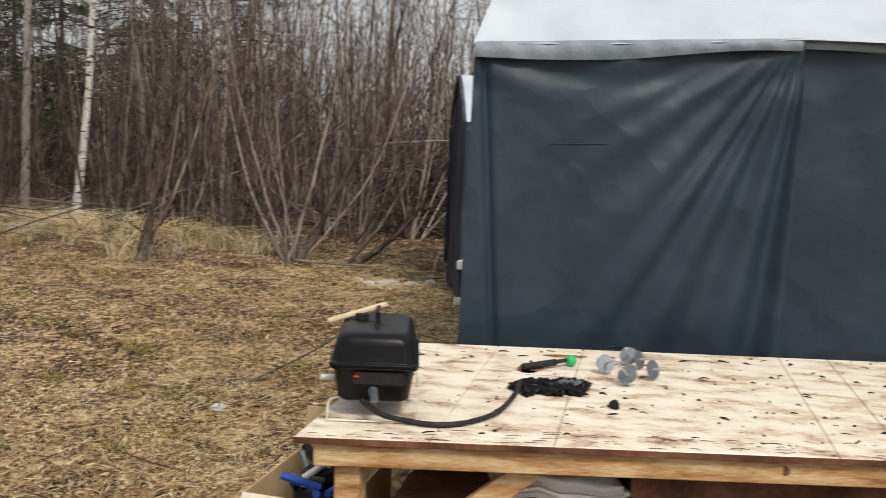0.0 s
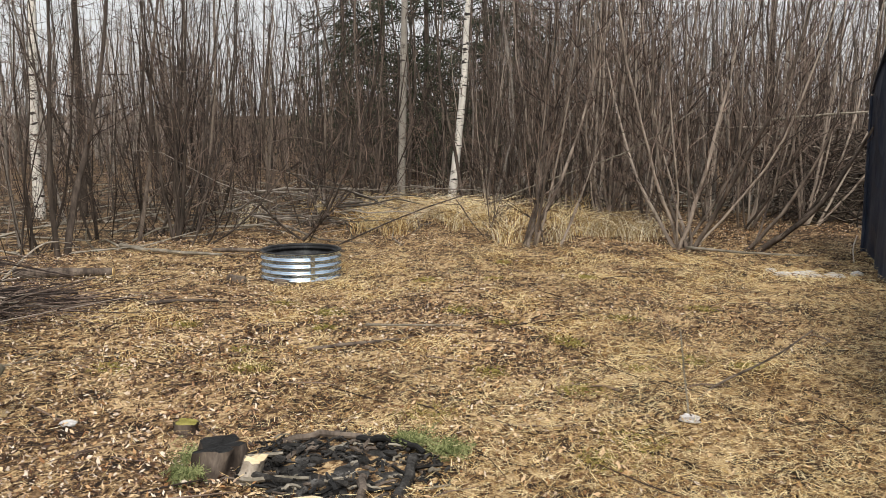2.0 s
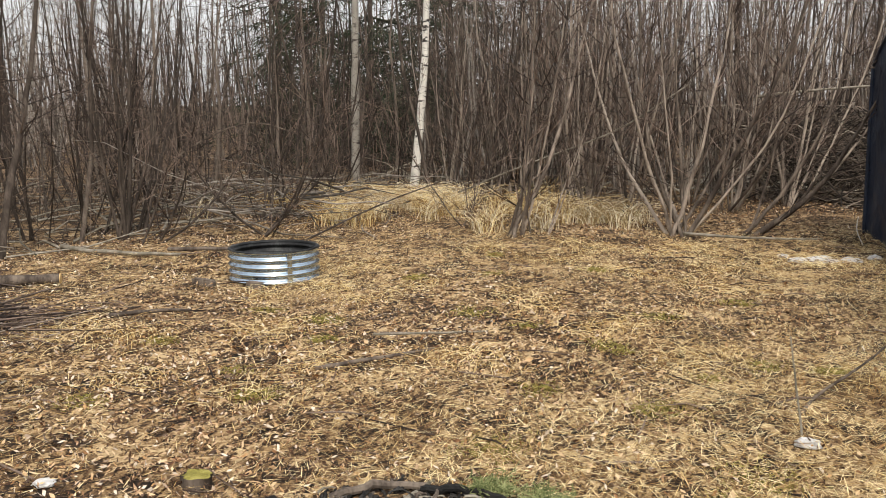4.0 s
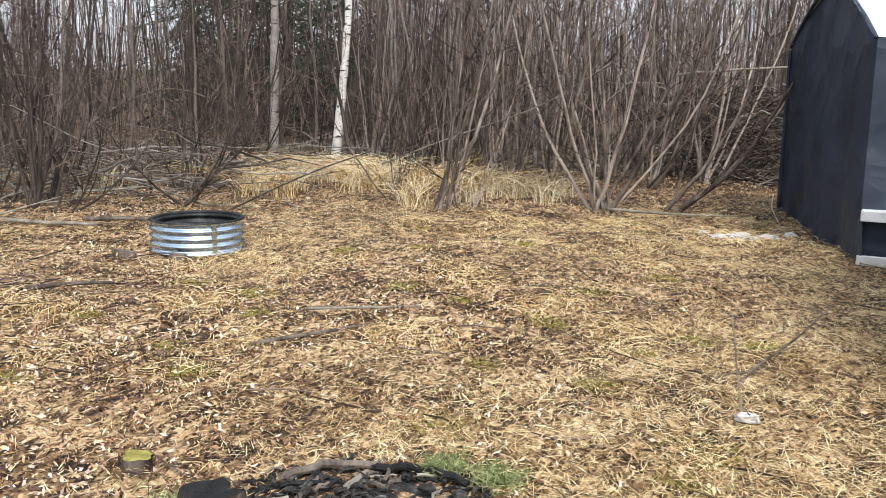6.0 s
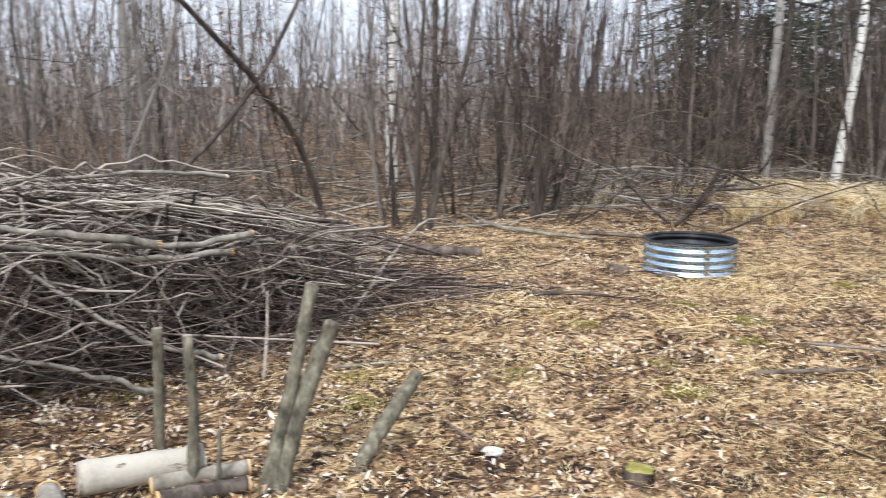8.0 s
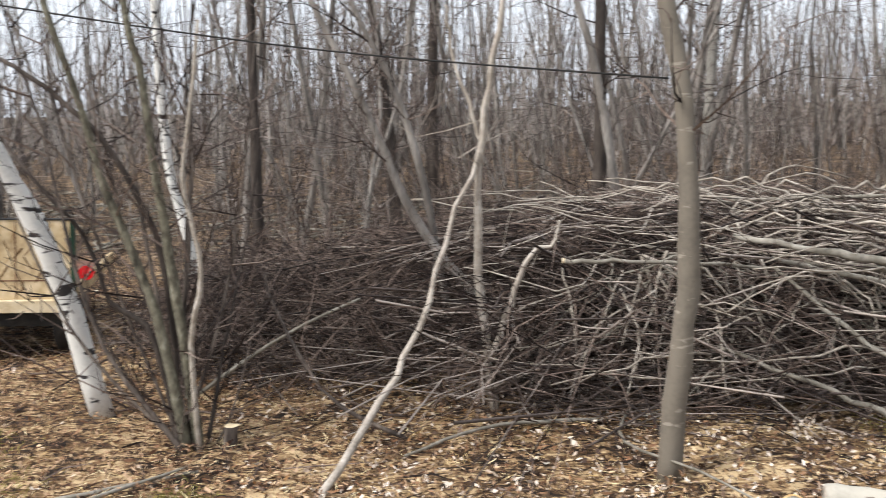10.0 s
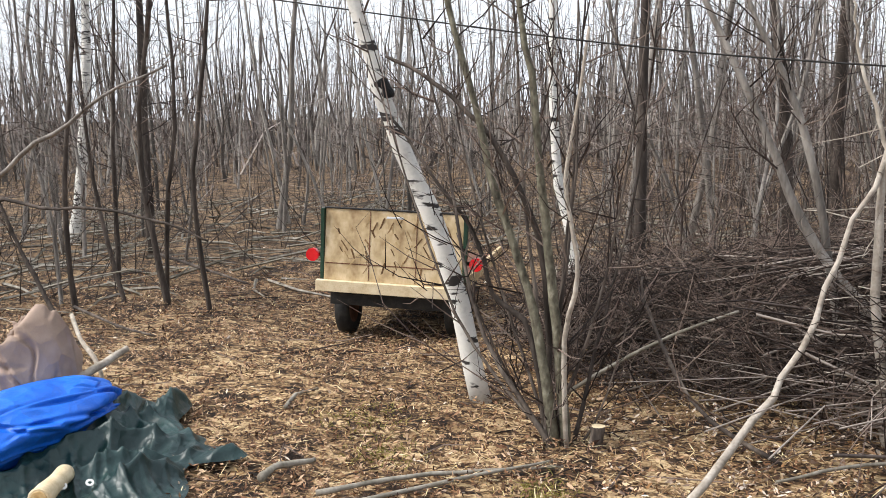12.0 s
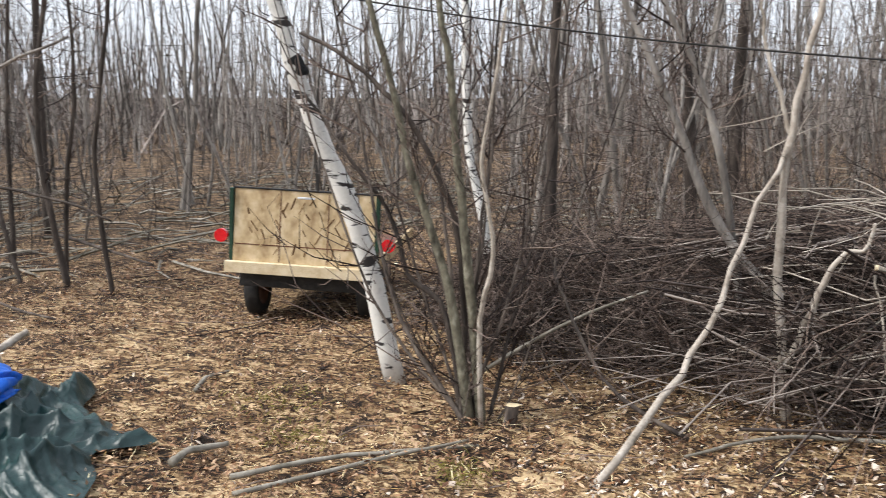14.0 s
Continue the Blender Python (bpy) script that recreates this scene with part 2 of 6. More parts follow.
PALEGRASS = material("pale_standing_grass", [(0.30, 0.21, 0.10), (0.52, 0.41, 0.23), (0.72, 0.62, 0.42), (0.84, 0.77, 0.60)], 1.0, 0.7, 0.1, island=0.8, fine=30)
MOSS = material("moss", [(0.09, 0.082, 0.02), (0.24, 0.215, 0.05), (0.40, 0.355, 0.11)], 14, 0.9, 0.6, fine=120, island=0.4)
SPRUCE = material("spruce_sprigs", [(0.07, 0.088, 0.03), (0.19, 0.225, 0.09), (0.34, 0.36, 0.17)], 6, 0.8, 0.2, island=0.5)
BARK = material("brown_bark", [(0.018, 0.014, 0.011), (0.058, 0.045, 0.037), (0.18, 0.147, 0.12)], 9, 0.85, 0.5, stretch=(1, 1, 0.25), island=0.7, single=0.2)
DARKBARK = material("dark_wet_bark", [(0.018, 0.014, 0.011), (0.055, 0.043, 0.035), (0.13, 0.105, 0.088)], 9, 0.85, 0.5, stretch=(1, 1, 0.25))
TWIG = material("twig_bark", [(0.018, 0.012, 0.010), (0.066, 0.045, 0.036), (0.20, 0.15, 0.122)], 4, 0.8, 0.2, island=0.7)
GREYBARK = material("grey_green_bark", [(0.09, 0.082, 0.062), (0.20, 0.18, 0.145), (0.34, 0.315, 0.265)], 10, 0.85, 0.5, stretch=(1, 1, 0.5), island=0.3)
MOSSYBARK = material("mossy_bark", [(0.030, 0.027, 0.018), (0.09, 0.081, 0.058), (0.155, 0.142, 0.10), (0.27, 0.255, 0.195)], 22, 0.9, 0.8, stretch=(1, 1, 0.6), island=0.2)
ASPEN = material("grey_alder_bark", [(0.06, 0.053, 0.046), (0.175, 0.155, 0.135), (0.35, 0.32, 0.285)], 7, 0.85, 0.4, stretch=(1, 1, 0.25), island=0.6)
ASPENTWIG = material("grey_alder_twigs", [(0.06, 0.048, 0.042), (0.18, 0.148, 0.13), (0.38, 0.33, 0.295)], 4, 0.85, 0.2, island=0.6)
DEADWOOD = material("bleached_dead_bark", [(0.20, 0.168, 0.132), (0.37, 0.325, 0.272), (0.55, 0.50, 0.435)], 10, 0.8, 0.4)
RINGBARK = birch_bark("ringed_grey_bark", (0.165, 0.142, 0.112), (0.27, 0.24, 0.195), 34, 0.63)
LOGBARK = birch_bark("birch_log_bark", (0.40, 0.37, 0.31), (0.16, 0.13, 0.10), 34, 0.62)
MIDBARK = material("shrub_bark", [(0.04, 0.031, 0.025), (0.14, 0.113, 0.092), (0.36, 0.305, 0.255)], 9, 0.85, 0.5, stretch=(1, 1, 0.25), island=0.6, single=0.4)
PALEBARK = material("pale_dead_bark", [(0.18, 0.152, 0.118), (0.34, 0.295, 0.24), (0.54, 0.485, 0.415)], 12, 0.8, 0.4, island=0.3)
BIRCH = birch_bark("birch_bark", (0.68, 0.66, 0.61), (0.035, 0.03, 0.028), 24, 0.57)
FARBIRCH = birch_bark("weathered_birch_bark", (0.29, 0.272, 0.24), (0.06, 0.05, 0.045), 10, 0.60)
CUT = material("fresh_cut_wood", [(0.45, 0.26, 0.09), (0.62, 0.42, 0.19), (0.74, 0.56, 0.31)], 20, 0.7, 0.2, fine=90)
PALECUT = material("pale_cut_wood", [(0.50, 0.38, 0.22), (0.66, 0.54, 0.35), (0.74, 0.64, 0.46)], 12, 0.7, 0.2, fine=80)
CHAR = material("charred_wood", [(0.004, 0.004, 0.004), (0.011, 0.011, 0.011), (0.05, 0.048, 0.046)], 14, 0.75, 0.8, single=0.3, fine=70)
ASH = material("ash_bed", [(0.006, 0.006, 0.006), (0.017, 0.016, 0.015), (0.045, 0.043, 0.041), (0.15, 0.146, 0.14)], 11, 0.95, 0.9, detail=10, fine=70)
PLY = material("weathered_plywood", [(0.15, 0.07, 0.045), (0.58, 0.44, 0.32), (0.76, 0.67, 0.54), (0.83, 0.76, 0.64), (0.85, 0.79, 0.68)], 7, 0.6, 0.35, stretch=(0.9, 1.7, 1), detail=14, fine=45)
LUMBER = material("pine_lumber", [(0.26, 0.11, 0.04), (0.46, 0.27, 0.12), (0.62, 0.46, 0.27), (0.68, 0.55, 0.36)], 3.5, 0.65, 0.25, stretch=(0.4, 6, 6), fine=24, single=0.2)
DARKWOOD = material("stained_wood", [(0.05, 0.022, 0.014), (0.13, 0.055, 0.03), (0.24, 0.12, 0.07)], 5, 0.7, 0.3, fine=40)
OSB = material("strand_board", [(0.28, 0.18, 0.09), (0.50, 0.375, 0.21), (0.68, 0.55, 0.36)], 9, 0.7, 0.25, stretch=(1, 1, 0.7), detail=3, fine=34)
STRAND = material("dark_wood_strand", [(0.13, 0.07, 0.03), (0.25, 0.15, 0.07), (0.48, 0.35, 0.18)], 9, 0.75, 0.1, single=0.9)
TARP = material("charcoal_tarp", [(0.0145, 0.026, 0.038), (0.0205, 0.036, 0.051), (0.03, 0.049, 0.067)], 2.0, 0.5, 0.12, fine=220, spec=0.35)
NAVY = material("dark_navy_tarp", [(0.012, 0.018, 0.034), (0.018, 0.027, 0.050), (0.030, 0.042, 0.070)], 2.0, 0.5, 0.12, fine=200, spec=0.35)
ROOF = material("white_roof_sheet", [(0.40, 0.45, 0.50), (0.48, 0.535, 0.585), (0.56, 0.61, 0.66)], 2.2, 0.45, 0.1, fine=120)
GREYPAINT = material("weathered_white_board", [(0.42, 0.43, 0.44), (0.58, 0.59, 0.60), (0.68, 0.69, 0.70)], 6, 0.7, 0.2)
BLACK = material("black_enamel", [(0.004, 0.004, 0.005), (0.006, 0.006, 0.007), (0.010, 0.010, 0.011)], 8, 0.34, 0.05, spec=0.18)
RUBBER = material("black_rubber", [(0.012, 0.012, 0.012), (0.02, 0.019, 0.018), (0.04, 0.036, 0.03)], 18, 0.7, 0.3)
GALV = material("galvanized_steel", [(0.12, 0.135, 0.15), (0.18, 0.20, 0.22), (0.27, 0.30, 0.32)], 10, 0.55, 0.08, metal=0.75, fine=50)
RINGSTEEL = material("corrugated_steel", [(0.46, 0.56, 0.67), (0.58, 0.69, 0.80), (0.70, 0.79, 0.88)], 7, 0.2, 0.05, metal=1.0, fine=40)
SOOT = material("sooty_steel", [(0.008, 0.008, 0.009), (0.022, 0.024, 0.027), (0.09, 0.095, 0.10)], 5, 0.6, 0.2, metal=0.3)
WIRE = material("pale_wire", [(0.45, 0.42, 0.38), (0.6, 0.57, 0.52), (0.7, 0.68, 0.64)], 20, 0.45, 0.0, metal=0.4)
CARD = material("cardboard", [(0.42, 0.29, 0.15), (0.54, 0.39, 0.22), (0.62, 0.47, 0.29)], 4, 0.8, 0.1)
CARDPALE = material("pale_cardboard", [(0.55, 0.48, 0.37), (0.66, 0.60, 0.48), (0.74, 0.69, 0.58)], 4, 0.8, 0.1)
GREENTARP = material("dark_green_tarp", [(0.005, 0.019, 0.019), (0.009, 0.030, 0.029), (0.018, 0.050, 0.047)], 3, 0.40, 0.2, fine=160, spec=0.45)
BLUETARP = material("bright_blue_tarp", [(0.004, 0.07, 0.40), (0.008, 0.115, 0.58), (0.018, 0.18, 0.74)], 3, 0.45, 0.15, fine=160, spec=0.3)
CANVAS = material("taupe_canvas", [(0.20, 0.142, 0.108), (0.30, 0.22, 0.172), (0.40, 0.305, 0.245)], 5, 0.8, 0.25, fine=220)
RED = material("red_light_lens", [(0.55, 0.008, 0.012), (0.68, 0.012, 0.018), (0.75, 0.02, 0.03)], 10, 0.2, 0.0, spec=0.6)
GREENP = material("green_paint", [(0.010, 0.028, 0.016), (0.016, 0.045, 0.026), (0.03, 0.07, 0.042)], 8, 0.5, 0.1)
GREENPLASTIC = material("bright_green_plastic", [(0.02, 0.35, 0.12), (0.03, 0.48, 0.18), (0.06, 0.55, 0.24)], 10, 0.35, 0.0)
WHITE = material("white_plastic", [(0.62, 0.62, 0.60), (0.74, 0.74, 0.72), (0.8, 0.8, 0.78)], 8, 0.5, 0.1)
BLUEPLASTIC = material("blue_plastic", [(0.02, 0.06, 0.32), (0.03, 0.10, 0.48), (0.06, 0.16, 0.6)], 8, 0.4, 0.0)
SNOW = material("old_snow", [(0.30, 0.29, 0.27), (0.55, 0.55, 0.55), (0.76, 0.77, 0.78)], 14, 0.6, 0.5)
STAIN = material("rust_brown_stain", [(0.18, 0.06, 0.025), (0.30, 0.115, 0.05), (0.42, 0.20, 0.10)], 20, 0.8, 0.1)
for sheet_mat, scales, strength in ((GREENTARP, (6, 15), (0.7, 0.5)), (BLUETARP, (6, 14), (0.6, 0.4)), (CANVAS, (6, 15), (0.5, 0.35)), (TARP, (2.2, 7), (0.2, 0.14)), (NAVY, (1.8, 6), (0.5, 0.25))):
    wrinkles(sheet_mat, scales, strength)

# ---- ground ----
def height(x, y):
    """The gently uneven forest floor."""
    x, y = np.asarray(x, float), np.asarray(y, float)
    near = 0.018 * np.sin(1.3 * x + 0.7 * y) + 0.014 * np.sin(2.9 * x - 1.9 * y + 1) + 0.010 * np.sin(5.1 * y + 3.3 * x)
    mound = 0.04 * np.exp(-(((x + 7.9) / 2.0) ** 2 + ((y - 15.4) / 1.5) ** 2))
    dip = -0.075 * np.exp(-(((x + 6.7) / 1.6) ** 2 + ((y - 9.4) / 1.5) ** 2))
    rut = -0.09 * np.exp(-(((x + 8.5) / 0.9) ** 2 + ((y + 1.5) / 1.0) ** 2))
    return near + mound + dip + rut


span = np.sign(np.linspace(-1, 1, 181)) * (np.abs(np.linspace(-1, 1, 181)) * 14 + np.abs(np.linspace(-1, 1, 181)) ** 9 * 600)
gx, gy = np.meshgrid(span - 4, span + 5, indexing="ij")
GV = np.stack([gx, gy, height(gx, gy) + rng.normal(0, 0.006, gx.shape)], -1).reshape(-1, 3)
gi = np.arange(180 * 181).reshape(180, 181)[:, :180]
GQ = np.stack([gi, gi + 181, gi + 182, gi + 1], -1).reshape(-1, 4)
ground = tagged(part("ground", (GV, GQ), GROUND, smooth=True), "forest clearing floor of soil, straw and leaf litter", "ground", kind="structure")


def in_view(n, r0, r1, a0, a1, power=1.0):
    """Places round the clearing's near side, from r0 to r1 metres off, between two bearings."""
    r = r0 + (r1 - r0) * rng.uniform(0, 1, n) ** power
    a = np.radians(rng.uniform(a0, a1, n))
    return np.stack([-1.9 - np.sin(a) * r, 1.7 + np.cos(a) * r], -1)


def clear_of_pit(XY):
    ok = ((XY[:, 0] + 3.12) / 0.50) ** 2 + ((XY[:, 1] - 4.82) / 0.42) ** 2 > 1
    return XY[ok]


def edge_of_woods(a):
    return np.interp(a, [-60, 0, 20, 35, 45, 60, 75, 95, 105, 111, 116, 122, 150, 180, 200, 300], [17, 15.5, 14.6, 12.5, 10.5, 10, 9, 7.6, 8.0, 11, 13, 9.5, 8.5, 12, 16, 17])


def thin_bits(XY, length, width, lift, tilt):
    """Flat pieces lying about, one face each, pointed at both ends."""
    n = len(XY)
    yaw, ti, roll = rng.uniform(0, 2 * np.pi, n), rng.normal(0, tilt, n), rng.normal(0, tilt * 1.3, n)
    d = np.stack([np.cos(yaw) * np.cos(ti), np.sin(yaw) * np.cos(ti), np.sin(ti)], -1) * length[:, None] / 2
    s = np.stack([-np.sin(yaw) * np.cos(roll), np.cos(yaw) * np.cos(roll), np.sin(roll)], -1) * width[:, None] / 2
    c = np.stack([XY[:, 0], XY[:, 1], height(XY[:, 0], XY[:, 1]) + lift * rng.uniform(0.2, 1.7, n)], -1)
    skew = d * rng.uniform(-0.3, 0.3, n)[:, None]
    V = np.stack([c - d, c + skew - s, c + d, c - skew + s], 1)
    return V.reshape(-1, 3), (np.arange(n) * 4)[:, None] + np.arange(4)[None]


def straw_share(XY):
    """How grassy a place is: golden grass in the open, leaves under the trees and by the brush pile."""
    patch = np.sin(XY[:, 0] * 0.9 + 1.7) + np.sin(XY[:, 1] * 1.1 - XY[:, 0] * 0.5) + 0.8 * np.sin(2.3 * XY[:, 0] + 1.7 * XY[:, 1])
    bearing = np.degrees(np.arctan2(-(XY[:, 0] + 1.9), XY[:, 1] - 1.7))
    off = np.hypot(XY[:, 0] + 1.9, XY[:, 1] - 1.7)
    knoll = np.exp(-(((XY[:, 0] + 7.7) / 1.6) ** 2 + ((XY[:, 1] - 14.6) / 1.2) ** 2))
    return np.clip(0.56 + 0.22 * patch - (bearing - 14) / 65, 0.05, 0.85) * np.clip((13.2 - off) / 2.0, 0.05, 1) + 0.3 * knoll


XY = clear_of_pit(in_view(310000, 2.2, 16.5, -28, 143, 0.95))
bearing = np.degrees(np.arctan2(-(XY[:, 0] + 2), XY[:, 1] - 1.7))
XY = XY[np.hypot(XY[:, 0] + 2, XY[:, 1] - 1.7) < edge_of_woods(bearing) + 1.2 * rng.normal(0.6, 0.7, len(XY))]
as_straw = rng.uniform(0, 1, len(XY)) < straw_share(XY)
LXY, SXY = XY[~as_straw], XY[as_straw]
n = len(LXY)
leaf_len = rng.uniform(0.013, 0.042, n) * np.where(rng.uniform(0, 1, n) < 0.06, 1.5, 1)
LV, LQ = thin_bits(LXY, leaf_len, leaf_len * rng.uniform(0.25, 0.6, n), 0.026, 0.5)
# finer red-brown litter takes over along the track
bearing = np.degrees(np.arctan2(-(LXY[:, 0] + 1.9), LXY[:, 1] - 1.7))
rotting = np.random.default_rng(77).uniform(0, 1, n) < np.clip(np.interp(bearing, [70, 96, 106, 125], [0.10, 0.2, 0.9, 0.9]) + 0.35 * np.clip(np.sin(1.3 * LXY[:, 0] + 0.6) * np.sin(1.1 * LXY[:, 1] - 0.4 * LXY[:, 0]), 0, 1), 0, 0.92)
bleached = ~rotting & (np.random.default_rng(79).uniform(0, 1, n) < np.interp(bearing, [0, 15, 35, 50, 65, 95, 110, 125], [0.15, 0.3, 0.5, 0.6, 0.75, 0.75, 0.45, 0.3]))
tagged(part("bleached_litter", (LV, LQ[bleached]), PALELEAF), "pale beige bleached leaves by the brush pile", "leaves", kind="stuff")
litter = tagged(part("leaf_litter", (LV, LQ[~rotting & ~bleached]), LEAF), "brown and tan fallen leaves covering the ground", "leaves", kind="stuff")
R4 = LV.reshape(-1, 4, 3)[rotting]
mid = R4.mean(1, keepdims=True)
side = (R4[:, 1:2] - R4[:, 3:4]) * 0.2
R4 = np.concatenate([R4[:, 0:1], R4[:, 1:2] - side, R4[:, 2:3], R4[:, 3:4] + side], 1) + [0, 0, 0.006]
again = mid + (R4 - mid)[:, :, [1, 0, 2]] * [1, -1, 1] + np.random.default_rng(78).normal(0, 0.04, mid.shape) * [1, 1, 0.1]
RV = np.concatenate([R4, again]).reshape(-1, 3)
tagged(part("rotting_litter", (RV, np.arange(len(RV)).reshape(-1, 4)), MOULD), "fine red-brown rotting leaves along the track", "leaves", kind="stuff")
SXY = np.repeat(SXY, 3, 0) + rng.normal(0, 0.05, (3 * len(SXY), 2))
n = len(SXY)
straw = tagged(part("dry_grass", thin_bits(SXY, rng.uniform(0.03, 0.13, n), rng.uniform(0.0016, 0.0046, n), 0.028, 0.2), STRAW), "flattened golden dry grass over the clearing", "grass", kind="stuff")


def grass_blades(XY, tall, lean, thick=0.65):
    """Standing dry blades."""
    n = len(XY)
    base = np.stack([XY[:, 0], XY[:, 1], height(XY[:, 0], XY[:, 1])], -1)
    yaw = rng.uniform(0, 2 * np.pi, n)
    out = np.stack([np.cos(yaw), np.sin(yaw), np.zeros(n)], -1) * (lean * rng.uniform(0.2, 1.4, n))[:, None]
    h = tall * rng.uniform(0.4, 1.2, n)
    u = np.linspace(0, 1, 4)[None, :, None]
    P = base[:, None] + out[:, None] * u**2 * h[:, None, None] + np.array([0, 0, 1.0]) * (h[:, None, None] * (u - 0.35 * u**3))
    R = np.broadcast_to(np.array([0.004, 0.0035, 0.0025, 0.001]) * thick, (n, 4))
    return tubes(P, R, 3)


for blend, count in ((PALEGRASS, 26), (STRAW, 34)):
    spots = np.stack([rng.normal(-6.7, 1.5, count), rng.normal(14.0, 0.8, count)], -1)
    spots[:5] = [(-7.9, 14.5), (-7.7, 14.7), (-8.1, 14.3), (-7.5, 14.4), (-7.0, 14.6)] + rng.normal(0, 0.1, (5, 2))
    XY = np.concatenate([rng.normal(q, 0.10, (int(rng.integers(30, 75)), 2)) for q in spots])
    tagged(part("tall_dry_grass", grass_blades(XY, 0.48, 1.1, 1.0), blend), "tussocks of pale standing grass at the wood's edge", "grass", kind="stuff")
XY = np.concatenate([rng.normal((x, y), 0.17, (110, 2)) for x, y in zip(rng.uniform(-7, -1.5, 40), rng.uniform(6, 12.2, 40))])
tagged(part("grass_tufts", grass_blades(XY, 0.085, 2.0), STRAW), "small tufts of dry grass in the clearing", "grass", kind="stuff")

# moss cushions
for x, y, r in ((-2.51, 6.5, 0.16), (-1.94, 5.78, 0.20), (-6.55, 3.9, 0.16), (-5.6, 4.6, 0.13), (-6.0, 4.9, 0.12), (-5.45, 5.6, 0.15), (-6.4, -0.6, 0.3), (-4.6, 6.0, 0.12), (-5.75, 0.6, 0.14), (-6.0, -0.3, 0.2), *((float(rng.uniform(-6.2, -1.6)), float(rng.uniform(5.4, 11.5)), float(rng.uniform(0.08, 0.2))) for _ in range(22))):
    XY = rng.normal((x, y), r * 0.5, (180, 2))
    tagged(part("moss_patch", grass_blades(XY, 0.04, 1.2), MOSS), "yellow-green moss cushion among dead leaves", "moss", "moss cushions", kind="stuff")

# ---- woods ----
def forest(bases, tall, r0, twigs, spread, lean=0.12, curve=0.05, first=0.25, sub=0, wander=0.008):
    """Bare stems with twigs: (stem shape, twig shape)."""
    n = len(bases)
    yaw = rng.uniform(0, 2 * np.pi, n)
    off = np.stack([np.cos(yaw), np.sin(yaw)], -1) * (np.abs(rng.normal(0, lean, n)) * tall)[:, None]
    bend = rng.normal(0, curve, (n, 2)) * tall[:, None] * 0.5
    K = 7
    u = np.linspace(0, 1, K)
    P = np.zeros((n, K, 3))
    P[..., :2] = bases[:, None] + off[:, None] * u[None, :, None] + bend[:, None] * np.sin(u * np.pi)[None, :, None]
    P[..., 2] = (height(bases[:, 0], bases[:, 1]) - 0.05)[:, None] + tall[:, None] * u
    P[:, 1:, :2] += rng.normal(0, wander, (n, K - 1, 2)) * tall[:, None, None]
    return dress(P, tall, r0, twigs, spread, first, sub)


def thicket(centres, each, tall, r0, spread, twigs, sub, first=0.12):
    """Many-stemmed clumps: stems that leave one foot, swing outward and then rise."""
    c = np.repeat(centres, each, 0)
    n = len(c)
    tall = rng.uniform(*tall, n)
    radius = r0[0] + (r0[1] - r0[0]) * rng.uniform(0, 1, n) ** 2
    K = 8
    u = np.linspace(0, 1, K)
    foot = c + rng.normal(0, 0.09, (n, 2))
    off = rng.normal(0, spread, (n, 2)) * tall[:, None]
    P = np.zeros((n, K, 3))
    P[..., :2] = foot[:, None] + off[:, None] * (1 - (1 - u) ** 1.7)[None, :, None]
    P[..., 2] = (height(c[:, 0], c[:, 1]) - 0.05)[:, None] + tall[:, None] * u
    P[:, 1:, :2] += np.cumsum(rng.normal(0, 0.009, (n, K - 1, 2)), 1) * tall[:, None, None]
    return dress(P, tall, radius, twigs, 0.75, first, sub)


def dress(P, tall, r0, twigs, spread, first, sub):
    """Stems along the lines P with side twigs and twiglets on them."""
    n, K = P.shape[:2]
    u = np.linspace(0, 1, K)
    stems = tubes(P, r0[:, None] * (1 - 0.88 * u)[None], 4)
    m = n * twigs
    who = np.repeat(np.arange(n), twigs)
    at = rng.uniform(first, 1, m)
    i = np.clip((at * (K - 1)).astype(int), 0, K - 2)
    f = (at * (K - 1) - i)[:, None]
    o = P[who, i] * (1 - f) + P[who, i + 1] * f
    t = P[who, i + 1] - P[who, i]
    t /= np.linalg.norm(t, axis=1, keepdims=True)
    side = rng.normal(0, 1, (m, 3))
    side[:, 2] *= 0.4
    d = t * rng.uniform(0.15, 0.8, m)[:, None] + side * spread
    d /= np.linalg.norm(d, axis=1, keepdims=True)
    L = tall[who] * rng.uniform(0.07, 0.22, m) * (1.15 - 0.6 * at)
    mid = o + d * (L * 0.5)[:, None] + rng.normal(0, 0.05, (m, 3)) * L[:, None]
    end = o + d * L[:, None]
    end[:, 2] += rng.normal(0.10, 0.12, m) * L
    TP = np.stack([o, mid, end], 1)
    rr = np.minimum(r0[who] * 0.35, 0.0024 + 0.0034 * rng.uniform(0, 1, m) ** 2)
    shapes = [tubes(TP, np.stack([rr, rr * 0.75, rr * 0.3], 1), 3)]
    if sub:
        w = np.repeat(np.arange(m), sub)
        g = rng.uniform(0.2, 0.95, len(w))[:, None]
        so = TP[w, 0] * (1 - g) + TP[w, 2] * g
        sd = d[w] + rng.normal(0, 0.6, (len(w), 3))
        sd /= np.linalg.norm(sd, axis=1, keepdims=True)
        sl = (L[w] * rng.uniform(0.25, 0.65, len(w)))[:, None]
        shapes.append(tubes(np.stack([so, so + sd * sl], 1), np.stack([np.maximum(rr[w] * 0.6, 0.0018), np.full(len(w), 0.0009)], 1), 3))
    return stems, join(*shapes)


